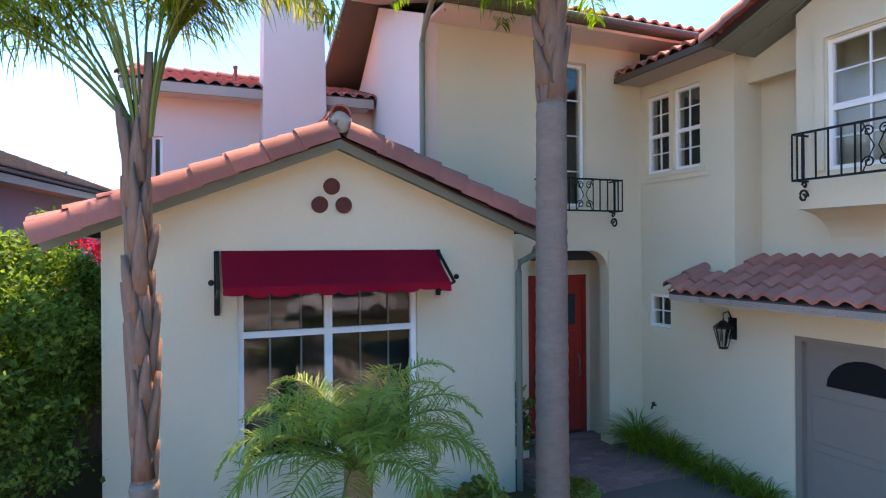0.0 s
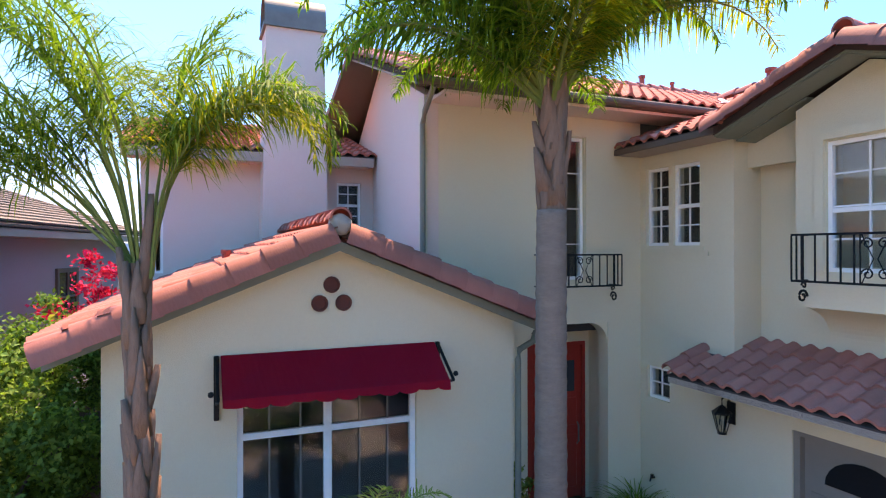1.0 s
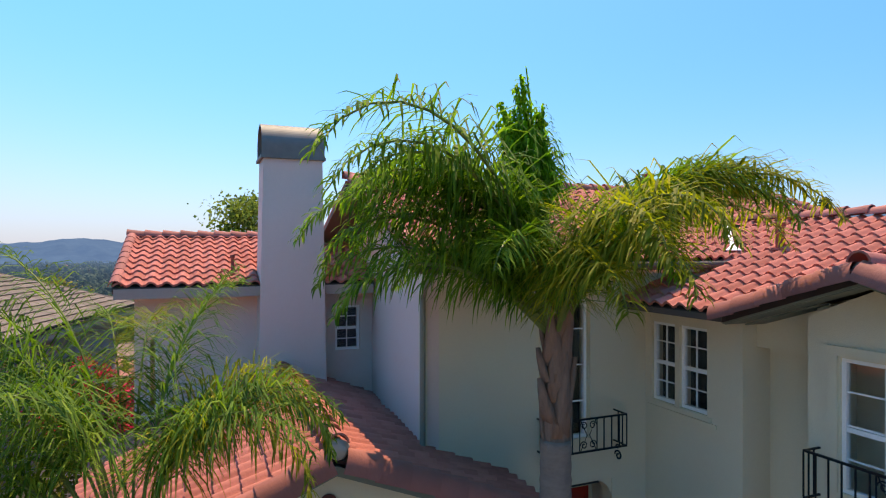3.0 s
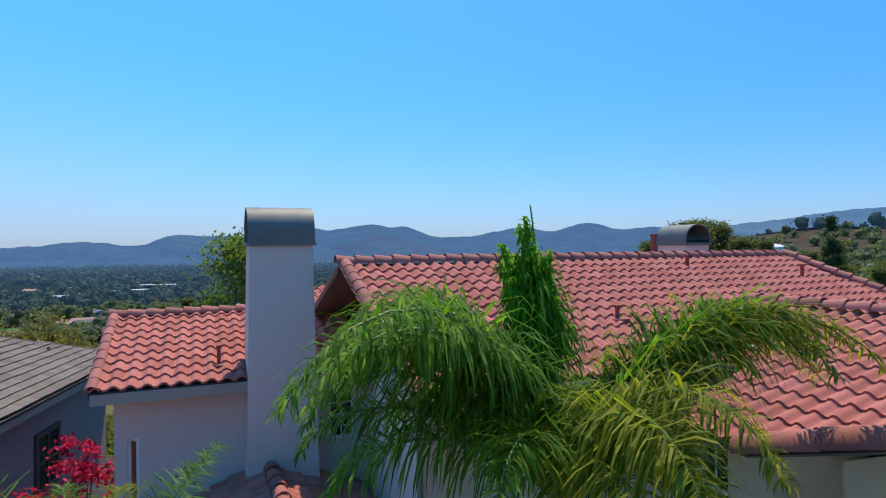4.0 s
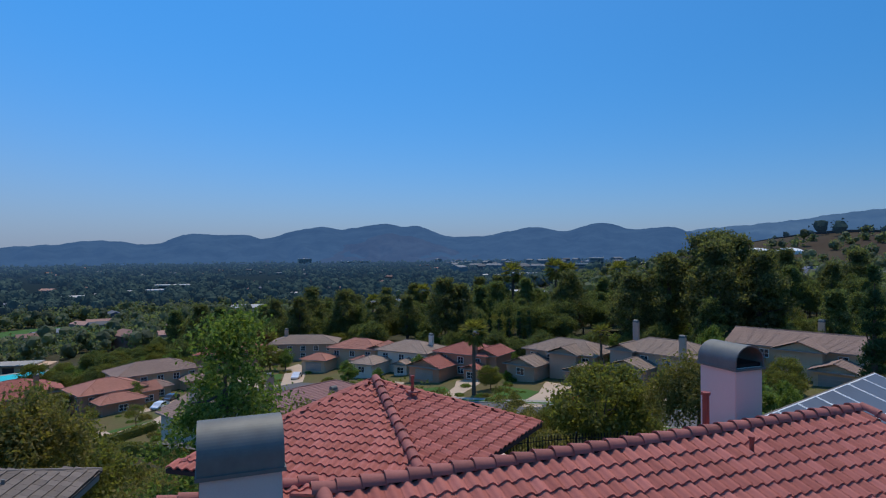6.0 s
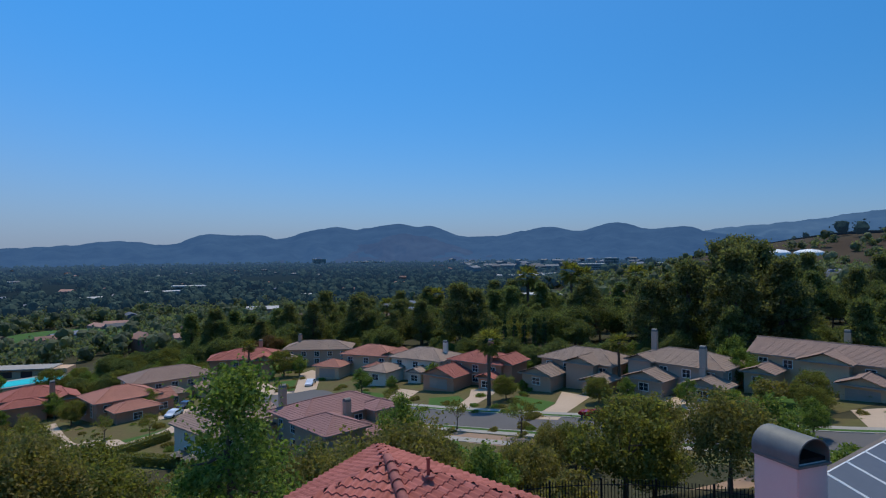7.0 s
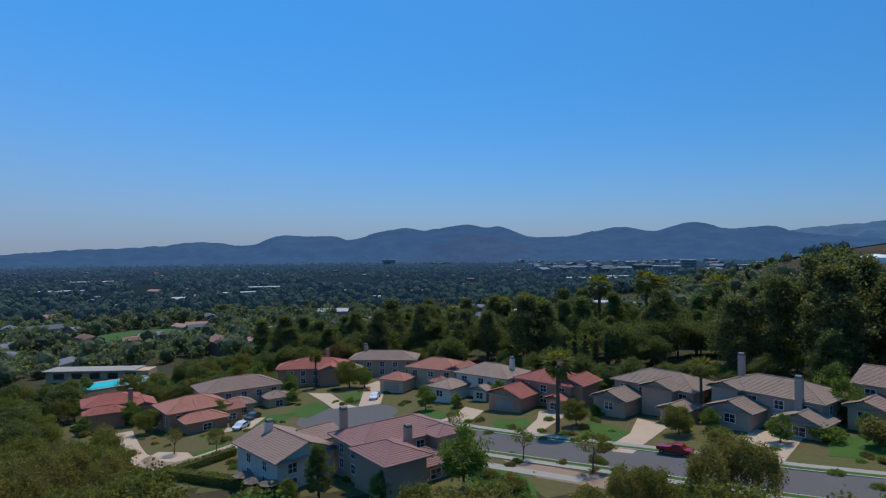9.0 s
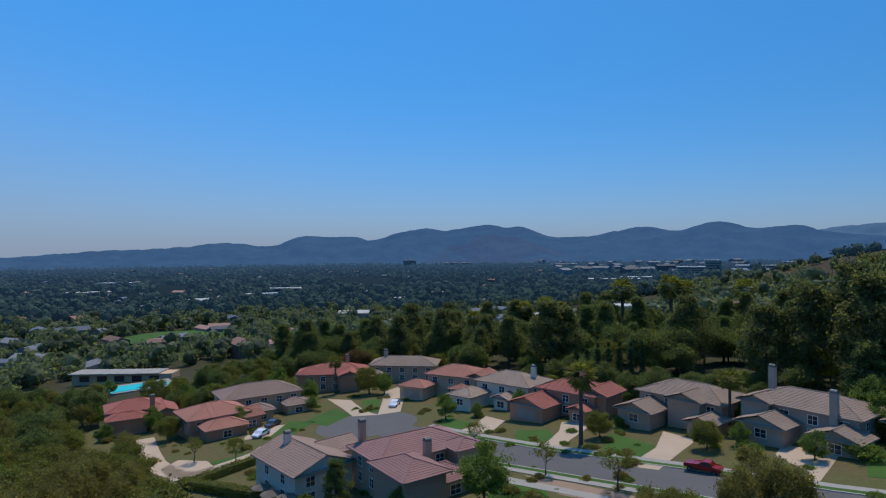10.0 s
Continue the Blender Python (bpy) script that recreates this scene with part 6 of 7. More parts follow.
# ---- vehicles ----
def car(label, x, y, yaw, paint, pickup=False, length=4.6):
    c = thing("pickup_truck" if pickup else "car", label, "truck" if pickup else "car", pose(x, y, plane_z(x, y) + 0.1, 0, 0, yaw), "parked cars")
    l, w = length / 2, 0.9
    prof = ([(-l, 0.45), (-l, 0.95), (-l + 0.9, 1.05), (-0.5, 1.08), (0.0, 1.6), (1.1, 1.62), (1.35, 1.05), (l, 1.02), (l, 0.45)] if pickup else
            [(-l, 0.35), (-l, 0.75), (-l + 1.1, 0.9), (-0.75, 1.38), (0.9, 1.42), (1.7, 0.98), (l, 0.9), (l, 0.35)])
    bm = bmesh.new()
    prism(bm, prof, 2 * w, Matrix.Translation((0, -w, 0)))
    bevelled(bm, 0.09, 2)
    part("body", bm, paint, c)
    for sy in (-w - 0.004, w - 0.016):
        bm = bmesh.new()
        q = [(-0.35, 1.12), (0.08, 1.52), (0.98, 1.54), (1.15, 1.12)] if pickup else [(-1.0, 0.95), (-0.6, 1.3), (0.85, 1.34), (1.4, 0.98)]
        prism(bm, q, 0.02, Matrix.Translation((0, sy, 0)))
        part("side_window", bm, PANE_DARK, c)
    for sx in (-l + 0.85, l - 0.85):
        for sy in (-w + 0.02, w - 0.02):
            wh = new("wheel")
            wh.parent = c
            bm = bmesh.new()
            tube(bm, [(sx, sy - 0.11, 0.33), (sx, sy + 0.11, 0.33)], 0.34, 14)
            part("tyre", bm, IRON, wh)
            bm = bmesh.new()
            tube(bm, [(sx, sy - 0.13, 0.33), (sx, sy + 0.13, 0.33)], 0.19, 10)
            part("rim", bm, CAP_METAL, wh)
    return c


CAR_RED = material("red_car_paint", (0.3, 0.012, 0.012), 0.25, 3, 0.03, coat=0.6)
CAR_WHITE = material("white_car_paint", (0.75, 0.75, 0.76), 0.25, 3, 0.03, coat=0.6)
CAR_DARK = material("dark_car_paint", (0.07, 0.07, 0.075), 0.25, 3, 0.03, coat=0.6)
car("red pickup truck parked at the kerb", 56.4, 85.3, -51, CAR_RED, True, 5.0)
car("white hatchback on the drive", -9.5, 142.5, 62, CAR_WHITE)
car("dark car on the drive", -7.8, 151, 62, CAR_DARK)
street_car = car("white car parked on the street in front", 5.9, -12.5, 0, CAR_WHITE)
street_car.matrix_basis = pose(5.9, -12.5, 0.1, 0, 0, 8)
car("white van on the driveway by the turning circle", 20.8, 156.5, 70, CAR_WHITE, False, 5.0)

# ---- garden bits near the house ----
PATH_OB = tagged(boxes("pavement", [((3.9, -2.0, 0.02), (6.4, 8.42, 0.105))], GROUT, None), "joint bed of the entrance path", "pavement", kind="structure")
brick = bpy.data.meshes.new("brick")
bm = bmesh.new()
box(bm, (0, 0, 0), (0.192, 0.092, 0.03))
bevelled(bm, 0.004)
bm.to_mesh(brick)
bm.free()
brick.materials.append(BRICK_PATH)

# this drive is out of view, added pale to bounce sunlight onto the front
tagged(boxes("driveway", [((-10.0, -15.0, 0.0), (3.898, 4.2, 0.104))], CONCRETE, None), "unseen pale concrete drive added to bounce light onto the house", "driveway", kind="structure")
tagged(boxes("road", [((-120.0, -24.0, 0.0), (130.0, -15.0, 0.103))], ASPHALT, None), "asphalt street in front of the houses", "road", kind="structure")
for j in range(21):
    for i in range(10):
        x, y = 4.02 + i * 0.2 + (0.1 if j % 2 else 0.0), 6.3 + j * 0.1
        if x > 5.96 and y > 7.7 or x < 4.64 and y > 7.6:
            continue
        b = new("brick", brick)
        b.parent = PATH_OB
        b.matrix_basis = Matrix.Translation((x, y, 0.092))


def shrub(label, x, y, r, h, leaf, seed, clumps=26, cards=40, size=0.1, name="shrub", z=Z0, group="garden shrubs"):
    t = tree(name, label, h, r, "round", leaf, clumps, cards, size, seed, base=0.05, category="shrub", group=group, trunk=True, trunk_r=0.02)
    t.matrix_basis = Matrix.Translation((x, y, z))
    return t


def strap_plant(label, x, y, n, length, seed, name="lily_clump"):
    """A tuft of arching strap leaves."""
    rg = random.Random(seed)
    t = thing(name, label, "plant", Matrix.Translation((x, y, Z0)), "strap leaved plants")
    verts, faces = [], []
    for k in range(n):
        a, e = rg.uniform(0, math.tau), radians(rg.uniform(48, 86))
        l, w = length * rg.uniform(0.6, 1.1), 0.014
        p = Vector((rg.uniform(-0.1, 0.1), rg.uniform(-0.1, 0.1), 0))
        s = Vector((-math.sin(a), math.cos(a), 0))
        b = len(verts)
        for j in range(6):
            ww = w * (1 - j / 5.2)
            verts += [p - s * ww, p + s * ww]
            p = p + Vector((math.cos(a) * math.cos(e), math.sin(a) * math.cos(e), math.sin(e))) * l / 5
            e -= radians(rg.uniform(14, 30))
        for j in range(5):
            faces.append((b + 2 * j, b + 2 * j + 1, b + 2 * j + 3, b + 2 * j + 2))
    raw_part("leaves", verts, faces, PALM_LEAF, t)
    return t


for k, (x, y, n, l) in enumerate(((6.0, 7.3, 260, 0.95), (6.15, 6.85, 170, 0.72), (6.12, 6.45, 130, 0.55), (6.12, 6.05, 130, 0.52), (6.12, 5.65, 120, 0.5), (6.1, 5.25, 120, 0.48))):
    strap_plant("arching green strap-leaved plants along the wall", x, y, n, l, 40 + k)
shrub("small green shrub by the entrance", 4.0, 7.3, 0.28, 1.2, LEAF_BRIGHT, 50, 22, 40, 0.09)
shrub("low green shrub under the front wall", 3.0, 6.35, 0.35, 0.35, LEAF_BRIGHT, 51)
shrub("low green shrub under the front wall", 3.9, 6.0, 0.4, 0.35, LEAF_BRIGHT, 52)
shrub("low green shrub beside the palm", 2.5, 6.4, 0.35, 0.3, LEAF_OAK, 53)

# leafy growth beside the house
for k, (x, y, r, h, lf) in enumerate(((-1.75, 7.2, 0.95, 3.3, LEAF_GARDEN), (-2.5, 8.4, 1.2, 3.9, LEAF_GARDEN), (-1.9, 6.1, 0.7, 2.6, LEAF_GARDEN), (-2.7, 6.6, 0.9, 3.8, LEAF_GARDEN), (-1.7, 9.3, 0.8, 3.6, LEAF_GARDEN))):
    t = tree("garden_tree", "leafy green garden tree beside the wall", h, r, "round", lf, 90, 130, 0.075, 60 + k, base=0.08, group="garden trees")
    t.matrix_basis = Matrix.Translation((x, y, Z0))
garden_fence = thing("garden_fence", "weathered board fence behind the shrubs", "fence", Matrix.Identity(4))
for k in range(30):
    bm = bmesh.new()
    box(bm, (-4.8 + k * 0.14, 10.4, Z0), (-4.8 + k * 0.14 + 0.13, 10.43, 1.75 + 0.02 * (k * 7 % 3)))
    part("board", bm, BARK, garden_fence)
bm = bmesh.new()
box(bm, (-4.8, 10.36, 1.45), (-0.8, 10.4, 1.55))
part("rail", bm, CONCRETE, garden_fence)
t = tree("bougainvillea", "bougainvillea with magenta flowers over green leaves", 4.3, 1.1, "round", FLOWER, 30, 60, 0.12, 71, base=0.3, category="shrub")
t.matrix_basis = Matrix.Translation((-1.9, 15.4, Z0))
t = tree("garden_tree", "leafy green garden tree between the houses", 3.1, 0.9, "round", LEAF_OAK, 40, 60, 0.13, 72, base=0.1, group="garden trees")
t.matrix_basis = Matrix.Translation((-1.8, 12.6, Z0))

# tree with fresh green leaves behind the house, and others on the bank
t = tree("garden_tree", "tall broadleaf tree with fresh green leaves behind the house", 8.2, 2.75, "tall", LEAF_BRIGHT, 130, 130, 0.17, 80, base=0.05, group="garden trees")
t.matrix_basis = Matrix.Translation((1.8, 24.9, ground_z(1.8, 24.9)))

PROTO = {}


def plant(key, x, y, s=1.0, turn=0.0, sink=0.0, sz=None):
    """Another tree of a kind that was already grown."""
    h = ground_z(x, y) - sink
    m = Matrix.Translation((x, y, h)) @ Matrix.Rotation(turn, 4, "Z") @ Matrix.Diagonal((s, s, sz or s, 1))
    if key not in PROTO:
        PROTO[key] = GROW[key]()
        PROTO[key].matrix_basis = m
        return PROTO[key]
    src = PROTO[key]
    made = copy_thing(src, ID)
    made.matrix_basis = m
    return made


GROW = {
    "oak": lambda: tree("oak_tree", "broad olive-green oak with a dense rounded crown", 8.0, 4.0, "round", LEAF_OAK, 110, 110, 0.3, 101, base=0.1, group="trees on the bank"),
    "olive": lambda: tree("pepper_tree", "drooping olive-brown pepper tree", 8.0, 3.4, "weep", LEAF_OLIVE, 170, 85, 0.24, 102, base=0.15, group="trees on the bank"),
    "bright": lambda: tree("street_tree", "bright green street tree", 6.5, 2.6, "round", LEAF_BRIGHT, 80, 100, 0.26, 103, base=0.12, group="street trees"),
    "thin": lambda: tree("street_tree", "thin young street tree with a sparse crown", 6.0, 2.4, "round", LEAF_OAK, 40, 26, 0.3, 104, base=0.4, group="street trees"),
    "pine": lambda: tree("pine_tree", "dark green pine tree", 15.0, 4.2, "tall", LEAF_DARK, 110, 105, 0.44, 105, base=0.2, group="wood behind the houses"),
    "euc": lambda: tree("eucalyptus", "tall dark eucalyptus with an open crown", 18.0, 5.0, "tall", LEAF_EUC, 130, 95, 0.48, 106, base=0.3, group="wood behind the houses"),
    "dark": lambda: tree("broadleaf_tree", "dark green broadleaf tree", 11.0, 5.0, "round", LEAF_DARK, 110, 100, 0.42, 107, base=0.15, group="wood behind the houses"),
    "rust": lambda: tree("broadleaf_tree", "tree with rusty yellow-green leaves", 9.0, 4.0, "round", LEAF_RUST, 90, 90, 0.36, 108, group="wood behind the houses"),
    "cypress": lambda: tree("cypress", "narrow dark Italian cypress", 9.0, 0.6, "column", LEAF_CYPRESS, 110, 120, 0.13, 109, base=0.03, group="cypresses"),
    "shrub": lambda: tree("bank_shrub", "low olive-green shrub on the bank", 2.2, 1.8, "round", LEAF_OLIVE, 50, 50, 0.26, 110, base=0.05, category="shrub", group="shrubs on the bank"),
    "gshrub": lambda: tree("bank_shrub", "low bright green shrub on the bank", 1.6, 1.5, "round", LEAF_BRIGHT, 40, 50, 0.22, 111, base=0.05, category="shrub", group="shrubs on the bank"),
}


def fan_palm():
    t = thing("fan_palm", "tall fan palm with a dark shaggy crown", "palm tree", group="street palms")
    bm = bmesh.new()
    tube(bm, [(0, 0, -0.3), (0.05, 0, 4), (0.1, 0, 9.2)], [0.34, 0.26, 0.24], 8)
    part("stem", bm, BARK, t)
    rg = random.Random(9)
    verts, faces = [], []
    for k in range(110):
        a, e = rg.uniform(0, math.tau), radians(rg.uniform(-60, 75))
        d = Vector((math.cos(a) * math.cos(e), math.sin(a) * math.cos(e), math.sin(e)))
        c = Vector((0.1, 0, 9.3)) + d * rg.uniform(0.8, 1.6)
        s = d.cross(Vector((rg.uniform(-0.3, 0.3), 0.1, 1))).normalized()
        for j in range(7):
            f = (j - 3) / 3
            tip = c + (d * (1 - 0.35 * abs(f)) + s * f * 0.9 + Vector((0, 0, -0.25))).normalized() * rg.uniform(0.9, 1.35)
            w = (d.cross(tip - c)).normalized().cross(tip - c).normalized() * 0.09
            b = len(verts)
            verts += [c, (c + tip) / 2 + w, tip, (c + tip) / 2 - w]
            faces.append((b, b + 1, b + 2, b + 3))
    raw_part("crown", verts, faces, LEAF_OAK, t)
    return t


GROW["palm"] = fan_palm
PLANTED = [
    # bank and gardens in front of the lane
    ("oak", 23.2, 33.2, 0.8, 0), ("olive", 25.6, 27.9, 0.68, 2), ("olive", 48.8, 67.5, 0.95, 4), ("olive", 53.0, 66.0, 1.0, 2), ("olive", -6.4, 32.5, 0.82, 1), ("olive", 9.5, 48.8, 1.4, 3), ("olive", 6.2, 49, 1.25, 5), ("olive", 12.8, 48, 1.5, 1), ("olive", 17.0, 50, 1.3, 0), ("olive", 6, 34.5, 0.8, 2), ("olive", 9.6, 37, 1.0, 0), ("olive", 12.2, 38, 1.05, 4), ("olive", 7.8, 39.5, 0.9, 1), ("bright", 15.5, 35.5, 0.8, 3), ("olive", 18.6, 36.5, 0.7, 5), ("gshrub", 13, 29, 1.0, 0), ("shrub", 18, 31, 0.9, 1), ("oak", 27.5, 36, 0.6, 2), ("bright", 31, 30, 0.7, 1), ("gshrub", 29, 26, 1.2, 4), ("bright", 24.2, 84.6, 1.35, 0), ("pine", 5.5, 90, 0.5, 1),
    ("bright", 41.8, 75.6, 0.5, 1), ("olive", -13, 76, 1.0, 2), ("oak", -22, 84, 1.1, 3), ("olive", -31, 92, 1.2, 1), ("oak", -38, 100, 1.2, 2), ("bright", -42, 112, 1.1, 2), ("oak", -52, 120, 1.3, 1),
    ("olive", -24, 100, 0.9, 2), ("oak", -33, 118, 0.9, 4), ("olive", -48, 100, 1.2, 3), ("oak", -60, 134, 1.3, 5), ("olive", 12, 62, 0.85, 0), ("oak", 22, 58, 0.8, 1), ("olive", 32, 60, 0.85, 3),
    ("bright", 26, 66, 0.9, 2), ("olive", -4, 66, 0.9, 5), ("oak", 6, 72, 0.8, 3), ("olive", 38, 68, 0.8, 1), ("oak", 15, 70, 0.9, 1), ("olive", -20, 64, 1.0, 1), ("oak", -10, 58, 0.9, 2),
    ("cypress", 36, 25.5, 1.05, 0), ("bright", 72, 60, 0.8, 0), ("gshrub", 62, 56, 1.4, 0), ("gshrub", 66, 50, 1.6, 1), ("shrub", 36, 72, 1.2, 2), ("shrub", 30, 82, 1.0, 2), ("gshrub", 48, 70, 1.2, 0),
    ("shrub", 20, 80, 1.2, 0), ("gshrub", 12, 82, 1.2, 1), ("shrub", -4, 92, 1.2, 1), ("gshrub", 43, 76, 1.2, 3),
    ("olive", -36, 118, 1.0, 0), ("oak", -40, 110, 1.05, 1), ("oak", -30, 122, 0.85, 2), ("olive", -31, 108, 1.1, 3), ("oak", -26.5, 113, 0.85, 4), ("olive", -24, 104, 1.0, 5), ("oak", -20, 99, 0.8, 0), ("olive", -33, 132, 0.85, 2), ("bright", -46, 142, 0.9, 1),
    ("oak", -40, 205, 0.9, 1), ("dark", -34, 215, 0.8, 2), ("oak", -28, 226, 0.9, 3), ("bright", -45, 222, 0.8, 4), ("oak", -36, 240, 0.9, 5), ("bright", -20, 212, 0.8, 0), ("dark", -28, 204, 0.75, 1), ("oak", -14, 222, 0.9, 2),
    # street trees and gardens on the far side
    ("palm", 47.0, 105.5, 1.28, 0), ("palm", 72.5, 101, 0.95, 1), ("palm", 7, 184, 1.0, 2), ("thin", 36.0, 93.5, 0.8, 0), ("thin", 42.5, 83.8, 0.95, 1), ("thin", 30, 112, 0.8, 3), ("oak", 51.3, 107.1, 0.62, 2), ("oak", 62.9, 93.7, 0.62, 4), ("bright", 45.7, 134.2, 0.75, 4), ("bright", 29.5, 135.6, 0.85, 2),
    ("gshrub", 66, 88, 1.3, 0), ("shrub", 63, 84, 1.2, 2), ("gshrub", 78, 80, 1.6, 1), ("shrub", 82, 74, 1.8, 3),
    ("oak", 84, 70, 0.75, 0), ("bright", 88, 86, 1.1, 1), ("bright", 92, 92, 1.3, 3), ("oak", 80, 66, 0.6, 2), ("thin", -20, 128, 0.8, 0), ("thin", -12, 124, 0.8, 2), ("bright", -15, 152, 0.8, 1), ("oak", -30, 150, 0.7, 0),
    ("oak", -6, 176, 0.9, 1), ("bright", 0, 178, 0.9, 1), ("oak", 16, 176, 1.0, 3), ("bright", 20, 174, 0.9, 0), ("bright", -36, 162, 0.9, 1), ("oak", -58, 160, 1.0, 1), ("rust", 14, 206, 1.1, 0), ("oak", -26, 178, 1.0, 0),
    ("bright", -34, 188, 1.1, 2), ("oak", -44, 196, 1.1, 3), ("bright", -12, 190, 1.0, 0),
]
for key, x, y, s, a in PLANTED:
    plant(key, x, y, s, a)
# rough growth that fills the banks and gardens
rng = random.Random(33)
KEEP = [(x, y, 6.5) for x, y in LANE] + [(-17, 121, 9), (-11, 124, 8), (-13, 112, 10), (-5, 106, 9), (-9, 132, 7), (-10, 148, 7), (-12, 104, 13), (0, 86, 9), (-15, 92, 8), (14, 82, 8), (30, 78, 7), (13, 141, 13), (67, 104, 13), (76, 88, 13), (92, 75, 13), (50, 122, 12), (41, 138, 12), (34, 157, 13), (-11, 165, 13), (-19, 152, 12), (-41, 168, 11), (39, 50, 9), (45, 56, 8), (32, 45, 8), (25, 36, 8), (52, 56, 6), (2, 100, 11), (19, 97, 14), (14, 92, 10), (7, 190, 12), (27, 192, 12),
                                              (72, 80, 6), (58, 95, 6), (50, 110, 6), (35, 127, 5), (-21, 126, 10), (-9, 145, 7), (22, 158, 7), (0, 153, 8)]


def clear(x, y, r=0.0):
    return all(math.hypot(x - a, y - b) > c + r for a, b, c in KEEP)


put = 0
while put < 120:                       # the leafy bank to the west
    x, y = rng.uniform(-75, 0), rng.uniform(50, 150)
    if y > 128 - 0.55 * (x + 75) * 0.9 and clear(x, y) and x > -45:
        continue
    if not clear(x, y, 2):
        continue
    plant(rng.choice(("olive", "oak", "olive", "bright")), x, y, rng.uniform(0.8, 1.45) if y < 105 else rng.uniform(0.55, 1.05), rng.uniform(0, 6))
    put += 1
put = 0
while put < 44:                       # the bank below the back gardens
    x, y = rng.uniform(0, 60), rng.uniform(44, 72)
    if not clear(x, y, 2) or x > 46 and y > 66:
        continue
    plant(rng.choice(("olive", "oak", "shrub", "shrub", "gshrub")), x, y, rng.uniform(0.9, 1.2) if x < 34 and y < 62 else rng.uniform(0.5, 0.75), rng.uniform(0, 6))
    put += 1
put = 0
while put < 170:                       # garden shrubs between the houses
    t = rng.random()
    x, y = -30 + 125 * t, 165 - 100 * t + rng.uniform(-30, 45)
    if not clear(x, y, -1.5):
        continue
    plant(rng.choice(("shrub", "gshrub", "shrub", "gshrub")), x, y, rng.uniform(0.35, 0.7), rng.uniform(0, 6), 0.4)
    put += 1
for k in range(170):                  # trees below the pool terrace
    x, y = rng.uniform(-115, -42), rng.uniform(122, 232)
    if not clear(x, y, 2) or abs(x + 52) < 15 and y > 180:
        continue
    plant(rng.choice(("oak", "olive", "dark", "bright")), x, y, rng.uniform(0.6, 1.0), rng.uniform(0, 6))
for k in range(75):                   # growth round the western houses
    x, y = rng.uniform(-62, 8), rng.uniform(172, 255)
    if not clear(x, y, 1) or abs(x + 52) < 15 and y > 180:
        continue
    plant(rng.choice(("oak", "dark", "bright", "oak")), x, y, rng.uniform(0.5, 0.85), rng.uniform(0, 6), 0.5)
for k in range(80):
    x, y = rng.uniform(-58, -4), rng.uniform(92, 142)
    if not clear(x, y, -5) or abs(x + 20 - (y - 128) * -0.5) < 6 and 118 < y < 138:
        continue
    plant(rng.choice(("shrub", "gshrub")), x, y, rng.uniform(0.4, 0.8), rng.uniform(0, 6), 0.5)
for k in range(45):                   # gardens beyond the last houses
    x, y = rng.uniform(92, 150), rng.uniform(50, 135)
    if not clear(x, y, 1):
        continue
    plant(rng.choice(("oak", "dark", "bright", "pine")), x, y, rng.uniform(0.6, 0.95), rng.uniform(0, 6))
for hx, hy in ((67, 106), (77, 90), (95, 77), (51, 123), (43, 140), (35, 159), (27, 190), (7, 188), (-11, 165), (-19, 152), (-41, 168), (7, 100), (19, 97)):
    for k in range(7):                # planting against the house walls
        a = rng.uniform(0, math.tau)
        r = rng.uniform(8.5, 12.5)
        x, y = hx + r * math.cos(a), hy + r * math.sin(a)
        if min(math.hypot(x - p, y - q) for p, q in LANE + [(13, 141)]) > 8:
            plant(rng.choice(("gshrub", "shrub", "gshrub", "bright")), x, y, rng.uniform(0.4, 0.75), a, 0.3)
for k in range(70):                   # low trees in the back gardens
    i = rng.randrange(len(LANE) - 1)
    t, d = rng.random(), rng.uniform(37, 60)
    x = LANE[i][0] * (1 - t) + LANE[i + 1][0] * t + 0.8 * d
    y = LANE[i][1] * (1 - t) + LANE[i + 1][1] * t + 0.6 * d
    if clear(x, y, -4):
        plant(rng.choice(("dark", "oak", "bright", "dark")), x, y, rng.uniform(0.45, 0.75), d, 0.5)
# dark wood behind the houses
rng = random.Random(21)
spots = 0
while spots < 230:
    t = rng.random()
    x = -10 + 190 * t + rng.uniform(-10, 10)
    y = 235 - 1.03 * (x + 10) * 0.82 + rng.uniform(0, 95)
    if x > 95:
        y = max(y, 100 + rng.uniform(0, 60))
    key = rng.choice(("pine", "dark", "euc", "dark", "oak", "rust" if rng.random() < 0.25 else "dark"))
    plant(key, x, y, rng.uniform(0.75, 1.2), rng.uniform(0, 6))
    spots += 1
for x, y, s in ((101, 100, 1.35), (106, 108, 1.45), (112, 104, 1.4), (99, 112, 1.25), (118, 112, 1.4), (109, 96, 1.2), (122, 120, 1.5), (94, 118, 1.05)):
    plant("euc", x, y, s, x)
for k in range(7):
    plant("cypress", 66 + k * 2.2, 150 - k * 1.4, 1.25, k)

for k in range(150):
    b, r = radians(rng.uniform(-26, 34)), rng.uniform(198, 300)
    x, y = math.sin(b) * r, math.cos(b) * r
    if abs(x + 64) < 46 and abs(y - 240) < 56 or not clear(x, y, 3):
        continue
    plant(rng.choice(("dark", "oak", "dark", "euc", "bright", "oak")), x, y, rng.uniform(0.7, 1.15), rng.uniform(0, 6))
for x, y, s in ((115, 218, 2.2), (129, 208, 2.2), (133, 206, 2.0), (82, 236, 1.7), (88, 230, 1.8), (93, 226, 1.6), (62, 240, 1.5), (150, 196, 1.9)):
    plant("palm", x, y, s, x)

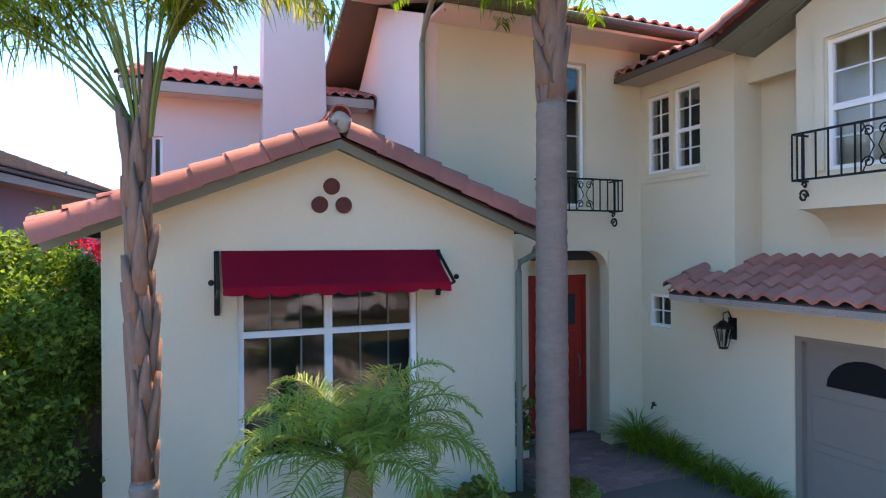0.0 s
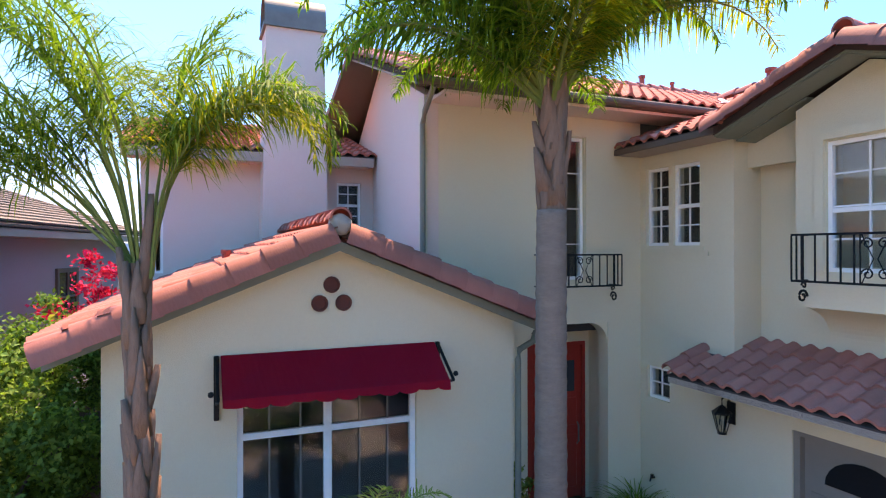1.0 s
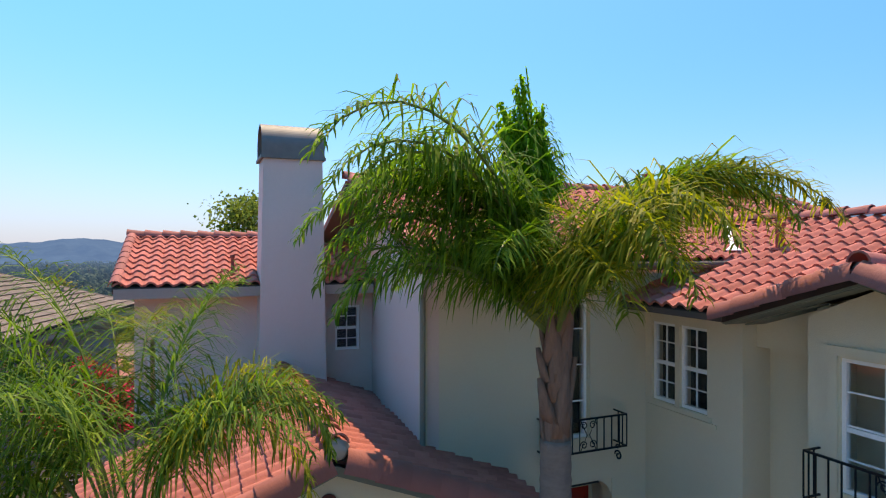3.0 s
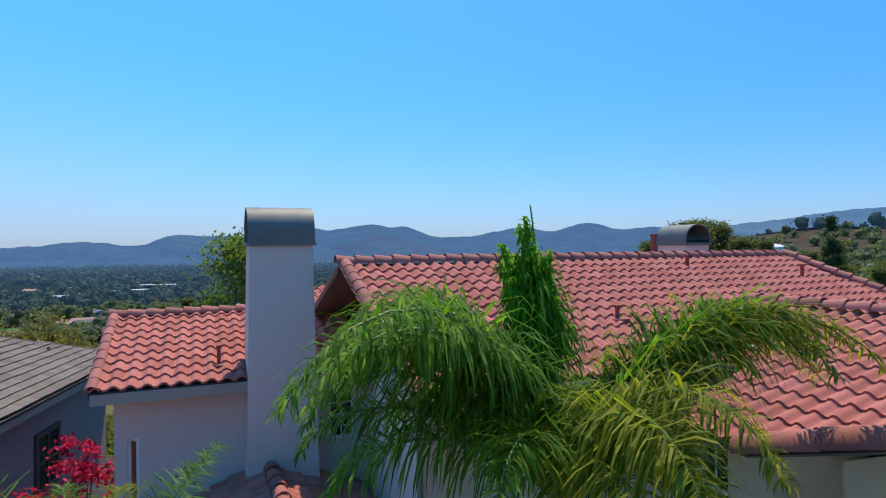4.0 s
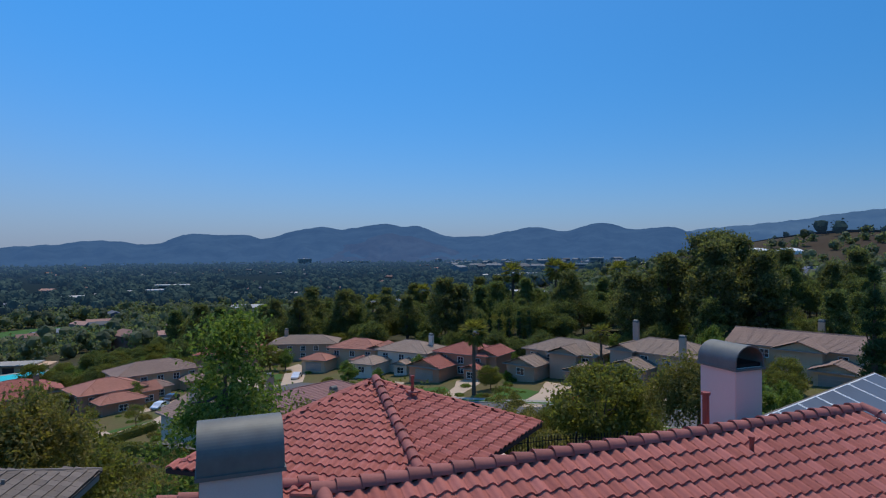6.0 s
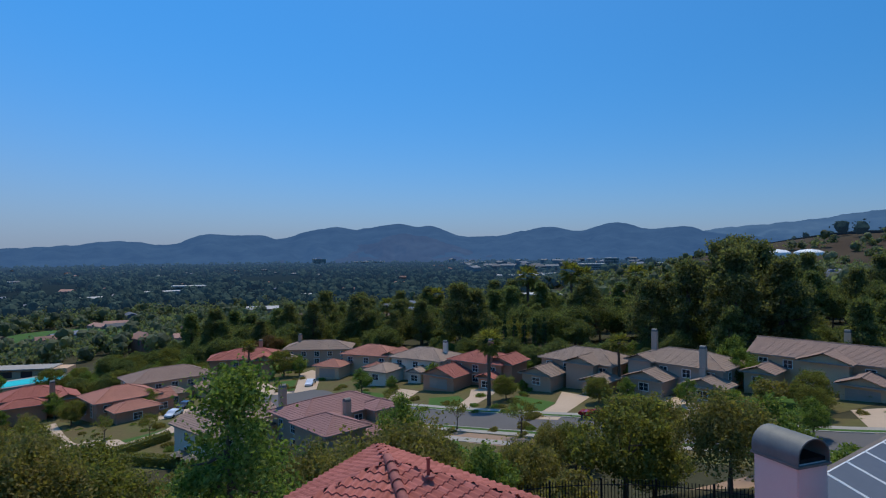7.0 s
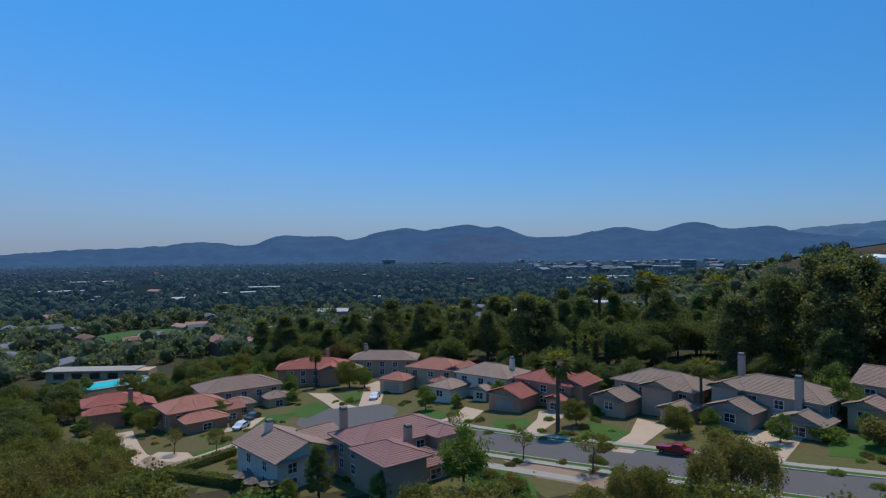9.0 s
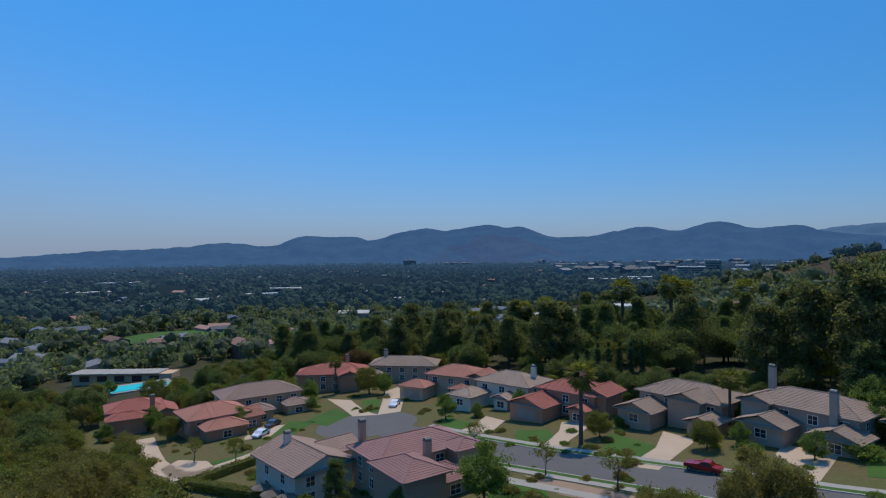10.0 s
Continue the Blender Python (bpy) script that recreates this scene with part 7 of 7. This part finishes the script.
# hedges by the drive
def hedge(p, q, h, w, seed):
    """A clipped hedge between two points."""
    rg = np.random.default_rng(seed)
    a, b = Vector((*p, plane_z(*p))), Vector((*q, plane_z(*q)))
    n = int((b - a).length * 150)
    t = rg.uniform(0, 1, n)
    d = (b - a).normalized()
    s = Vector((-d.y, d.x, 0))
    u, v = rg.uniform(-1, 1, n), rg.uniform(0, 1, n)
    skin = rg.uniform(0, 1, n) < 0.6
    u = np.where(skin & (rg.uniform(0, 1, n) < 0.5), np.sign(u), u) * w * 0.5 * rg.uniform(0.85, 1.1, n)
    v = np.where(skin & (np.abs(u) < w * 0.4), 1.0, v) * h * rg.uniform(0.9, 1.05, n)
    pts = np.array(a)[None] * (1 - t)[:, None] + np.array(b)[None] * t[:, None] + np.array(s)[None] * u[:, None]
    pts[:, 2] += v
    vs, fs = leaf_cards(pts, 0.3, rg)
    t = thing("hedge", "clipped green garden hedge beside the drive", "hedge", group="hedges")
    bm = bmesh.new()
    m = Matrix((d, s, Vector((0, 0, 1)))).transposed().to_4x4()
    box(bm, (0, -w * 0.4, -0.2), ((b - a).length, w * 0.4, h * 0.85), Matrix.Translation(a) @ m)
    part("inner_growth", bm, LEAF_DARK, t)
    raw_part("leaves", vs, fs, LEAF_OAK, t)


hedge((-18.8, 111.8), (-8.6, 121.2), 1.6, 1.6, 130)
hedge((-18.9, 113.6), (-8.5, 104.0), 1.7, 1.6, 131)
hedge((-8.5, 104.0), (2.2, 93.5), 1.7, 1.6, 132)

# iron fence along the bank
fence = thing("iron_fence", "black iron picket fence along the bank", "fence", Matrix.Translation((14, 30.5, ground_z(14, 30.5))))
for k in range(90):
    x, y = 0.115 * k, -0.092 * k
    z = ground_z(14 + x, 30.5 + y) - ground_z(14, 30.5)
    bm = bmesh.new()
    w = 0.035 if k % 16 == 0 else 0.013
    box(bm, (x - w, y - w, z - 0.1), (x + w, y + w, z + 1.85 + w * 3))
    part("picket", bm, IRON, fence)
for h in (0.35, 1.65):
    bm = bmesh.new()
    tube(bm, [(0.115 * k, -0.092 * k, ground_z(14 + 0.115 * k, 30.5 - 0.092 * k) - ground_z(14, 30.5) + h) for k in range(0, 90, 7)], 0.02, 5)
    part("rail", bm, IRON, fence)

# ---- the valley: far woods, town and hills ----
rg = np.random.default_rng(77)


bm = bmesh.new()
bmesh.ops.create_icosphere(bm, subdivisions=2, radius=1.0)
LUMP = np.array([v.co[:] for v in bm.verts])
LUMP_F = [tuple(v.index for v in f.verts) for f in bm.faces]
bm.free()


def far_wood(name, count, r0, r1, size, cards, mat, label, seed, lumps=1):
    """Uneven leafy clumps, one to a tree, over the valley."""
    rg = np.random.default_rng(seed)
    pts, vl, fl = [], [], []
    for k in range(count):
        r = r0 * (r1 / r0) ** rg.uniform(0, 1) if r1 > 900 else math.sqrt(rg.uniform(r0 * r0, r1 * r1))
        b = radians(rg.uniform(-32, 68))
        x, y = math.sin(b) * r, math.cos(b) * r
        clearing = noise.noise(Vector((x * 0.006, y * 0.006, 3.1)))
        if clearing > 0.28 or (x > 330 and math.hypot((x - 560) / 260, (y - 420) / 210) < 1.1 and rg.uniform(0, 1) < 0.88):
            continue
        if math.hypot(x - 380, y - 318) < 36 or (abs(x + 68) < 44 and abs(y - 248) < 54):
            continue
        if math.hypot((x + 98) / 50, (y - 436) / 64) < 1:
            continue
        h = size * rg.uniform(0.6, 1.5)
        c = np.array([x, y, ground_z(x, y) + h * 0.5])
        g = rg.normal(size=(cards, 3))
        g /= np.linalg.norm(g, axis=1)[:, None]
        pts.append(c + g * np.array([0.5, 0.5, 0.45]) * h * rg.uniform(0.4, 1.05, (cards, 1)))
        for j in range(lumps):
            o = rg.normal(size=3) * h * 0.16 * (lumps > 1)
            q = LUMP * np.array([0.46, 0.46, 0.5]) * h * (0.7 if lumps == 1 else rg.uniform(0.42, 0.6)) * rg.uniform(0.78, 1.18, (len(LUMP), 1))
            fl += [tuple(len(vl) * len(LUMP) + i for i in t) for t in LUMP_F]
            vl.append(q + c + o)
    v, f = leaf_cards(np.concatenate(pts), size * 0.24, rg)
    k = len(v)
    v = np.concatenate([v, *vl])
    f = f + [tuple(k + i for i in t) for t in fl]
    return tagged(raw_part(name, v, f, mat, None), label, "trees", kind="stuff")


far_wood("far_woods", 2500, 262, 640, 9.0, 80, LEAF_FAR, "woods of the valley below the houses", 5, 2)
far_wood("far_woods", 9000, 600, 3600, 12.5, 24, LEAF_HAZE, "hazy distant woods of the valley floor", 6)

# wooded floor of the far valley
verts, faces = [], []
for j in range(41):
    r = 640 * (4300 / 640) ** (j / 40)
    for i in range(61):
        b = radians(-40 + 116 * i / 60)
        x, y = math.sin(b) * r, math.cos(b) * r
        verts.append((x, y, ground_z(x, y) + 2.5 + 3 * noise.noise(Vector((x * 0.01, y * 0.01, 0)))))
for j in range(40):
    for i in range(60):
        faces.append((j * 61 + i, j * 61 + i + 1, j * 61 + i + 62, j * 61 + i + 61))
# the floor is near black, its colour comes from the painted haze emission
VALLEY = valley_material("valley_floor_haze_glow", (0.008, 0.014, 0.011), (0.012, 0.017, 0.012), 0.1)
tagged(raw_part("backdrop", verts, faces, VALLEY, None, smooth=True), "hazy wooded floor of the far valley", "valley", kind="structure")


def town(name, count, r0, r1, mats, label, seed, b0=-30, b1=60, grow=1.0):
    rg = random.Random(seed)
    made = [[] for _ in mats]
    for k in range(count):
        r = r0 * (r1 / r0) ** rg.random()
        b = radians(rg.uniform(b0, b1))
        x, y = math.sin(b) * r, math.cos(b) * r
        if math.hypot((x - 560) / 260, (y - 420) / 210) < 1.2:
            continue
        made[rg.randrange(len(mats))].append((x, y, ground_z(x, y), rg.uniform(10, 22) * grow, rg.uniform(8, 14) * grow, rg.uniform(4, 7.5) * grow, rg.uniform(0, 3.1)))
    for mat, lst in zip(mats, made):
        verts, faces = [], []
        for x, y, z, w, d, h, a in lst:
            c, s = math.cos(a), math.sin(a)
            b = len(verts)
            for px, py, pz in ((-w / 2, -d / 2, 0), (w / 2, -d / 2, 0), (w / 2, d / 2, 0), (-w / 2, d / 2, 0), (-w / 2, -d / 2, h), (w / 2, -d / 2, h), (w / 2, d / 2, h), (-w / 2, d / 2, h), (-w / 2, 0, h + d * 0.18), (w / 2, 0, h + d * 0.18)):
                verts.append((x + c * px - s * py, y + s * px + c * py, z + pz))
            faces += [tuple(b + i for i in f) for f in ((0, 1, 5, 4), (1, 2, 6, 5), (2, 3, 7, 6), (3, 0, 4, 7), (4, 5, 9, 8), (6, 7, 8, 9), (5, 6, 9), (7, 4, 8))]
        tagged(raw_part(name, verts, faces, mat, None), label, "buildings", kind="stuff")


PALE = material("pale_far_walls", (0.17, 0.17, 0.17), 0.9, 0.1, 0.1, per="island", per_amount=0.4)
TERRA = material("far_clay_roofs", (0.30, 0.17, 0.13), 0.9, 0.1, 0.1, per="island", per_amount=0.35)
GREYB = material("far_grey_roofs", (0.15, 0.16, 0.18), 0.9, 0.1, 0.1, per="island", per_amount=0.35)
town("town", 300, 330, 2600, (PALE, TERRA, GREYB), "scattered houses of the town on the valley floor", 8)
town("town", 45, 1500, 3000, (PALE, GREYB), "pale commercial blocks at the foot of the hills", 9, 20, 52, 2.4)


def valley_building(label, x, y, w, d, h, yaw, wall, flat=False):
    """A large building among the valley's trees: walls, a low roof and a band of windows."""
    b = thing("building", label, "building", pose(x, y, ground_z(x, y), 0, 0, yaw), group="buildings of the valley")
    bm = bmesh.new()
    box(bm, (-w / 2, -d / 2, -3), (w / 2, d / 2, h))
    part("wall", bm, wall, b)
    bm = bmesh.new()
    if flat:
        box(bm, (-w / 2 - 0.6, -d / 2 - 0.6, h), (w / 2 + 0.6, d / 2 + 0.6, h + 0.8))
    else:
        prism(bm, [(-d / 2 - 1, h), (0, h + d * 0.2), (d / 2 + 1, h)], w + 2, Matrix(((0, 1, 0, -w / 2 - 1), (1, 0, 0, 0), (0, 0, 1, 0), (0, 0, 0, 1))))
    part("roof", bm, PALE_ROOF, b)
    for j in range(max(1, int(h / 4))):
        bm = bmesh.new()
        box(bm, (-w * 0.45, -d / 2 - 0.15, 1.2 + j * 4), (w * 0.45, -d / 2 - 0.02, 2.8 + j * 4))
        part("window_band", bm, PANE_DARK, b)


PALE_ROOF = material("pale_flat_roofing", (0.5, 0.46, 0.42), 0.8, 0.5, 0.1, 0.1, 0.1)
PALE_WALL = material("pale_valley_walls", (0.36, 0.31, 0.27), 0.9, 0.5, 0.1, 0.1, 0.1)
for x, y, w, d, h, yaw, flat in ((-78, 800, 44, 16, 10, 12, True), (-52, 880, 50, 16, 12, -8, True), (-141, 749, 30, 14, 7, 20, False), (-330, 940, 60, 22, 9, 5, True), (-285, 731, 34, 14, 6, 15, False), (-391, 1252, 60, 20, 9, 0, True),
                                 (395, 2790, 60, 30, 26, 0, True), (650, 2870, 150, 30, 10, -10, True), (954, 2260, 90, 25, 10, -20, True), (520, 1010, 90, 30, 9, -25, True), (600, 1060, 70, 28, 9, -20, True), (811, 1213, 60, 26, 22, -30, True), (930, 1300, 36, 26, 34, -30, True),
                                 (1064, 1267, 44, 26, 20, -35, True), (1244, 1397, 50, 26, 24, -35, True), (98, 690, 40, 15, 7, 10, False), (30, 560, 26, 12, 6, -10, False), (118, 300, 26, 12, 9, -25, False), (152, 285, 30, 12, 11, -20, True), (160, 300, 22, 12, 10, -30, False)):
    valley_building("pale low building among the valley's trees", x, y, w, d, h, yaw, PALE_WALL, flat)
SCRUB = material("brown_scrub_slope", (0.085, 0.055, 0.042), 1.0, 0.05, 0.3, 0.012, 0.35, tint=(0.06, 0.055, 0.03), spec=0.05)
verts = [(x, y, ground_z(x, y) + (1.2 if math.hypot((x - 560) / 260, (y - 420) / 210) < 1.0 else -2.5)) for y in range(190, 651, 10) for x in range(290, 831, 10)]
tagged(raw_part("hillside", verts, [(j * 55 + i, j * 55 + i + 1, j * 55 + i + 56, j * 55 + i + 55) for j in range(46) for i in range(54)], SCRUB, None, smooth=True), "dry brown scrub covered hillside", "hill", kind="structure")
tanks = thing("water_tank", "low white twin domed building on the brown hillside", "building", Matrix.Translation((391, 328, ground_z(391, 328) + 1)) @ Matrix.Rotation(radians(-50), 4, "Z"))
for sx in (-10.5, 10.5):
    bm = bmesh.new()
    tube(bm, [(sx, 0, -2), (sx, 0, 2.6), (sx, 0, 4.2), (sx, 0, 4.9)], [9.8, 9.8, 6.5, 1.5], 28)
    part("dome", bm, WHITE, tanks)
field = thing("sports_field", "mown green sports field", "field", Matrix.Translation((-100, 458, ground_z(-100, 458))))
bm = bmesh.new()
slab(bm, [(36 * math.cos(k * math.tau / 24), 33 * math.sin(k * math.tau / 24), 2.2) for k in range(24)], 2.4)
part("turf", bm, LAWN, field)


# Haze is painted on the hills as blue emission, mottled to suggest ridges.
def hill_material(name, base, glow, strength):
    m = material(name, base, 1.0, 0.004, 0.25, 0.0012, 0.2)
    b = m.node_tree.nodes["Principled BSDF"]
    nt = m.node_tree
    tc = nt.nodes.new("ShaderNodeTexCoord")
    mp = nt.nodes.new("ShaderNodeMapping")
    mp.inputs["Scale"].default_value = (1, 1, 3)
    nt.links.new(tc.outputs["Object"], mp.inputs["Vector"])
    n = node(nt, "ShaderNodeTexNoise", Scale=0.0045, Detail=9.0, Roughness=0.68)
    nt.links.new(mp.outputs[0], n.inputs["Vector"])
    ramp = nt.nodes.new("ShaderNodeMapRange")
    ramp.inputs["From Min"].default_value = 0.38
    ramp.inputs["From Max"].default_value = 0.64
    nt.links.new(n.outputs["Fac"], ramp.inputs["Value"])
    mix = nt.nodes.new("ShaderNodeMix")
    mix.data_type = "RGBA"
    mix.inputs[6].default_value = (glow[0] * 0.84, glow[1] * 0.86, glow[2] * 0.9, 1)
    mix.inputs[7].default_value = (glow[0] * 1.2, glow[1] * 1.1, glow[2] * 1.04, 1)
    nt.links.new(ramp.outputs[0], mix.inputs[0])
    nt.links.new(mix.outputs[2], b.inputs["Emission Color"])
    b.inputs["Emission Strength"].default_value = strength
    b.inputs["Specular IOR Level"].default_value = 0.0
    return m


HILL = hill_material("hills_haze_glow", (0.02, 0.03, 0.028), (0.046, 0.124, 0.31), 1.0)
HILL_NEAR = hill_material("near_hill_haze_glow", (0.03, 0.03, 0.026), (0.042, 0.112, 0.28), 1.0)
HILL_FAR = hill_material("far_hills_haze_glow", (0.06, 0.09, 0.11), (0.07, 0.15, 0.29), 1.0)


def hill_range(name, dist, bumps, floor_z, mat, label, b0, b1, depth):
    """A ridge round the horizon: bumps of (bearing, width, height)."""
    verts, faces = [], []
    n = 420
    for k in range(n + 1):
        b = b0 + (b1 - b0) * k / n
        h = sum(a * math.exp(-((b - c) / w) ** 2) for c, w, a in bumps)
        h += 9 * noise.noise(Vector((b * 0.9, 1.7, dist))) + 4 * noise.noise(Vector((b * 3.1, 4.7, dist)))
        for j in range(21):
            t = j / 20
            r = dist - depth * (1 - t)
            prof = t ** 1.25
            hh = h * prof + (1 - t) * t * 4 * (22 * noise.noise(Vector((b * 0.7, t * 3, 9.0))) + 34 * noise.noise(Vector((b * 0.55, t * 6, 5.0))) + 18 * noise.noise(Vector((b * 1.3, t * 14, 2.0))))
            a = radians(b)
            verts.append((math.sin(a) * r, math.cos(a) * r, floor_z + max(hh, 0) * 1.0 - (4 if j == 0 else 0)))
    for k in range(n):
        for j in range(20):
            faces.append((k * 21 + j, (k + 1) * 21 + j, (k + 1) * 21 + j + 1, k * 21 + j + 1))
    return tagged(raw_part(name, verts, faces, mat, None, smooth=True), label, "hills", kind="structure")


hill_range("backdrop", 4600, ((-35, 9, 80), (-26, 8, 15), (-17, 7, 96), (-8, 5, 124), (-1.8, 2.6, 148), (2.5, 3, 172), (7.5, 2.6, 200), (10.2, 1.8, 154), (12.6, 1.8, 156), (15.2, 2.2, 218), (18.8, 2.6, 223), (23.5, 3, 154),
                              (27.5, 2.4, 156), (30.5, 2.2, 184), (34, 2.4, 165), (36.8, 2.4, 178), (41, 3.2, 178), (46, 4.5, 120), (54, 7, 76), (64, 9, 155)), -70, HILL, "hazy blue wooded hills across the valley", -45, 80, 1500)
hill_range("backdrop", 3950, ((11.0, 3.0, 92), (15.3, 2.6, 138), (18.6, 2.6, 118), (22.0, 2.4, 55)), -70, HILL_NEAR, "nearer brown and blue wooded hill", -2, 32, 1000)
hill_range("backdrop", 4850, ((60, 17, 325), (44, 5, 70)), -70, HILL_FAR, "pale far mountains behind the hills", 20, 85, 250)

# the other side of the street, behind the walk: unseen, added for window reflections
far_house("pale stucco house across the street", 4, -34, 180, 18, 10, "white_stucco", "brown_tiles", "hip", [(-8.0, -2.0, -5.5, 0.2, 2.9, "gable", "y")], garage_at=((-8.0, -2.0),), floor=Z0)
far_house("unseen tan stucco house added across the street", 28, -36, 180, 18, 10, "tan_stucco", "orange_clay_tiles", "hip", [(2.0, 8.0, -5.5, 0.2, 2.9, "gable", "y")], garage_at=((2.0, 8.0),), floor=Z0)
far_house("unseen taupe stucco house added across the street", -22, -35, 180, 18, 10, "taupe_stucco", "grey_brown_tiles", "hip", [(2.0, 8.0, -5.5, 0.2, 2.9, "gable", "y")], floor=Z0)
for x, y, key in ((-2, -27, "oak"), (7, -27, "dark"), (-17, -27, "dark"), (24, -27, "dark"), (-12, -30, "oak"), (15, -31, "oak"), (-32, -26, "bright"), (40, -28, "oak"), (-9, -22, "bright")):
    plant(key, x, y, 1.1, x)

# sunshades and chairs on the terrace beside the white house
shade_cloth = material("weathered_beige_canvas", (0.34, 0.29, 0.24), 0.9, 8, 0.1)
for k, (x, y) in enumerate(((-3.6, 97.5), (-1.2, 95.2), (-5.2, 101.0))):
    u = thing("garden_umbrella", "open beige garden umbrella on the terrace", "umbrella", Matrix.Translation((x, y, plane_z(x, y))), "garden umbrellas")
    bm = bmesh.new()
    tube(bm, [(0, 0, -0.2), (0, 0, 2.5)], 0.035, 8)
    part("pole", bm, CAP_METAL, u)
    bm = bmesh.new()
    rim = [bm.verts.new((1.5 * math.cos(a * math.tau / 8), 1.5 * math.sin(a * math.tau / 8), 2.05)) for a in range(8)]
    tip = bm.verts.new((0, 0, 2.6))
    for a in range(8):
        bm.faces.new((rim[a], rim[(a + 1) % 8], tip))
    bmesh.ops.solidify(bm, geom=bm.faces[:], thickness=0.03)
    part("canopy", bm, shade_cloth, u)
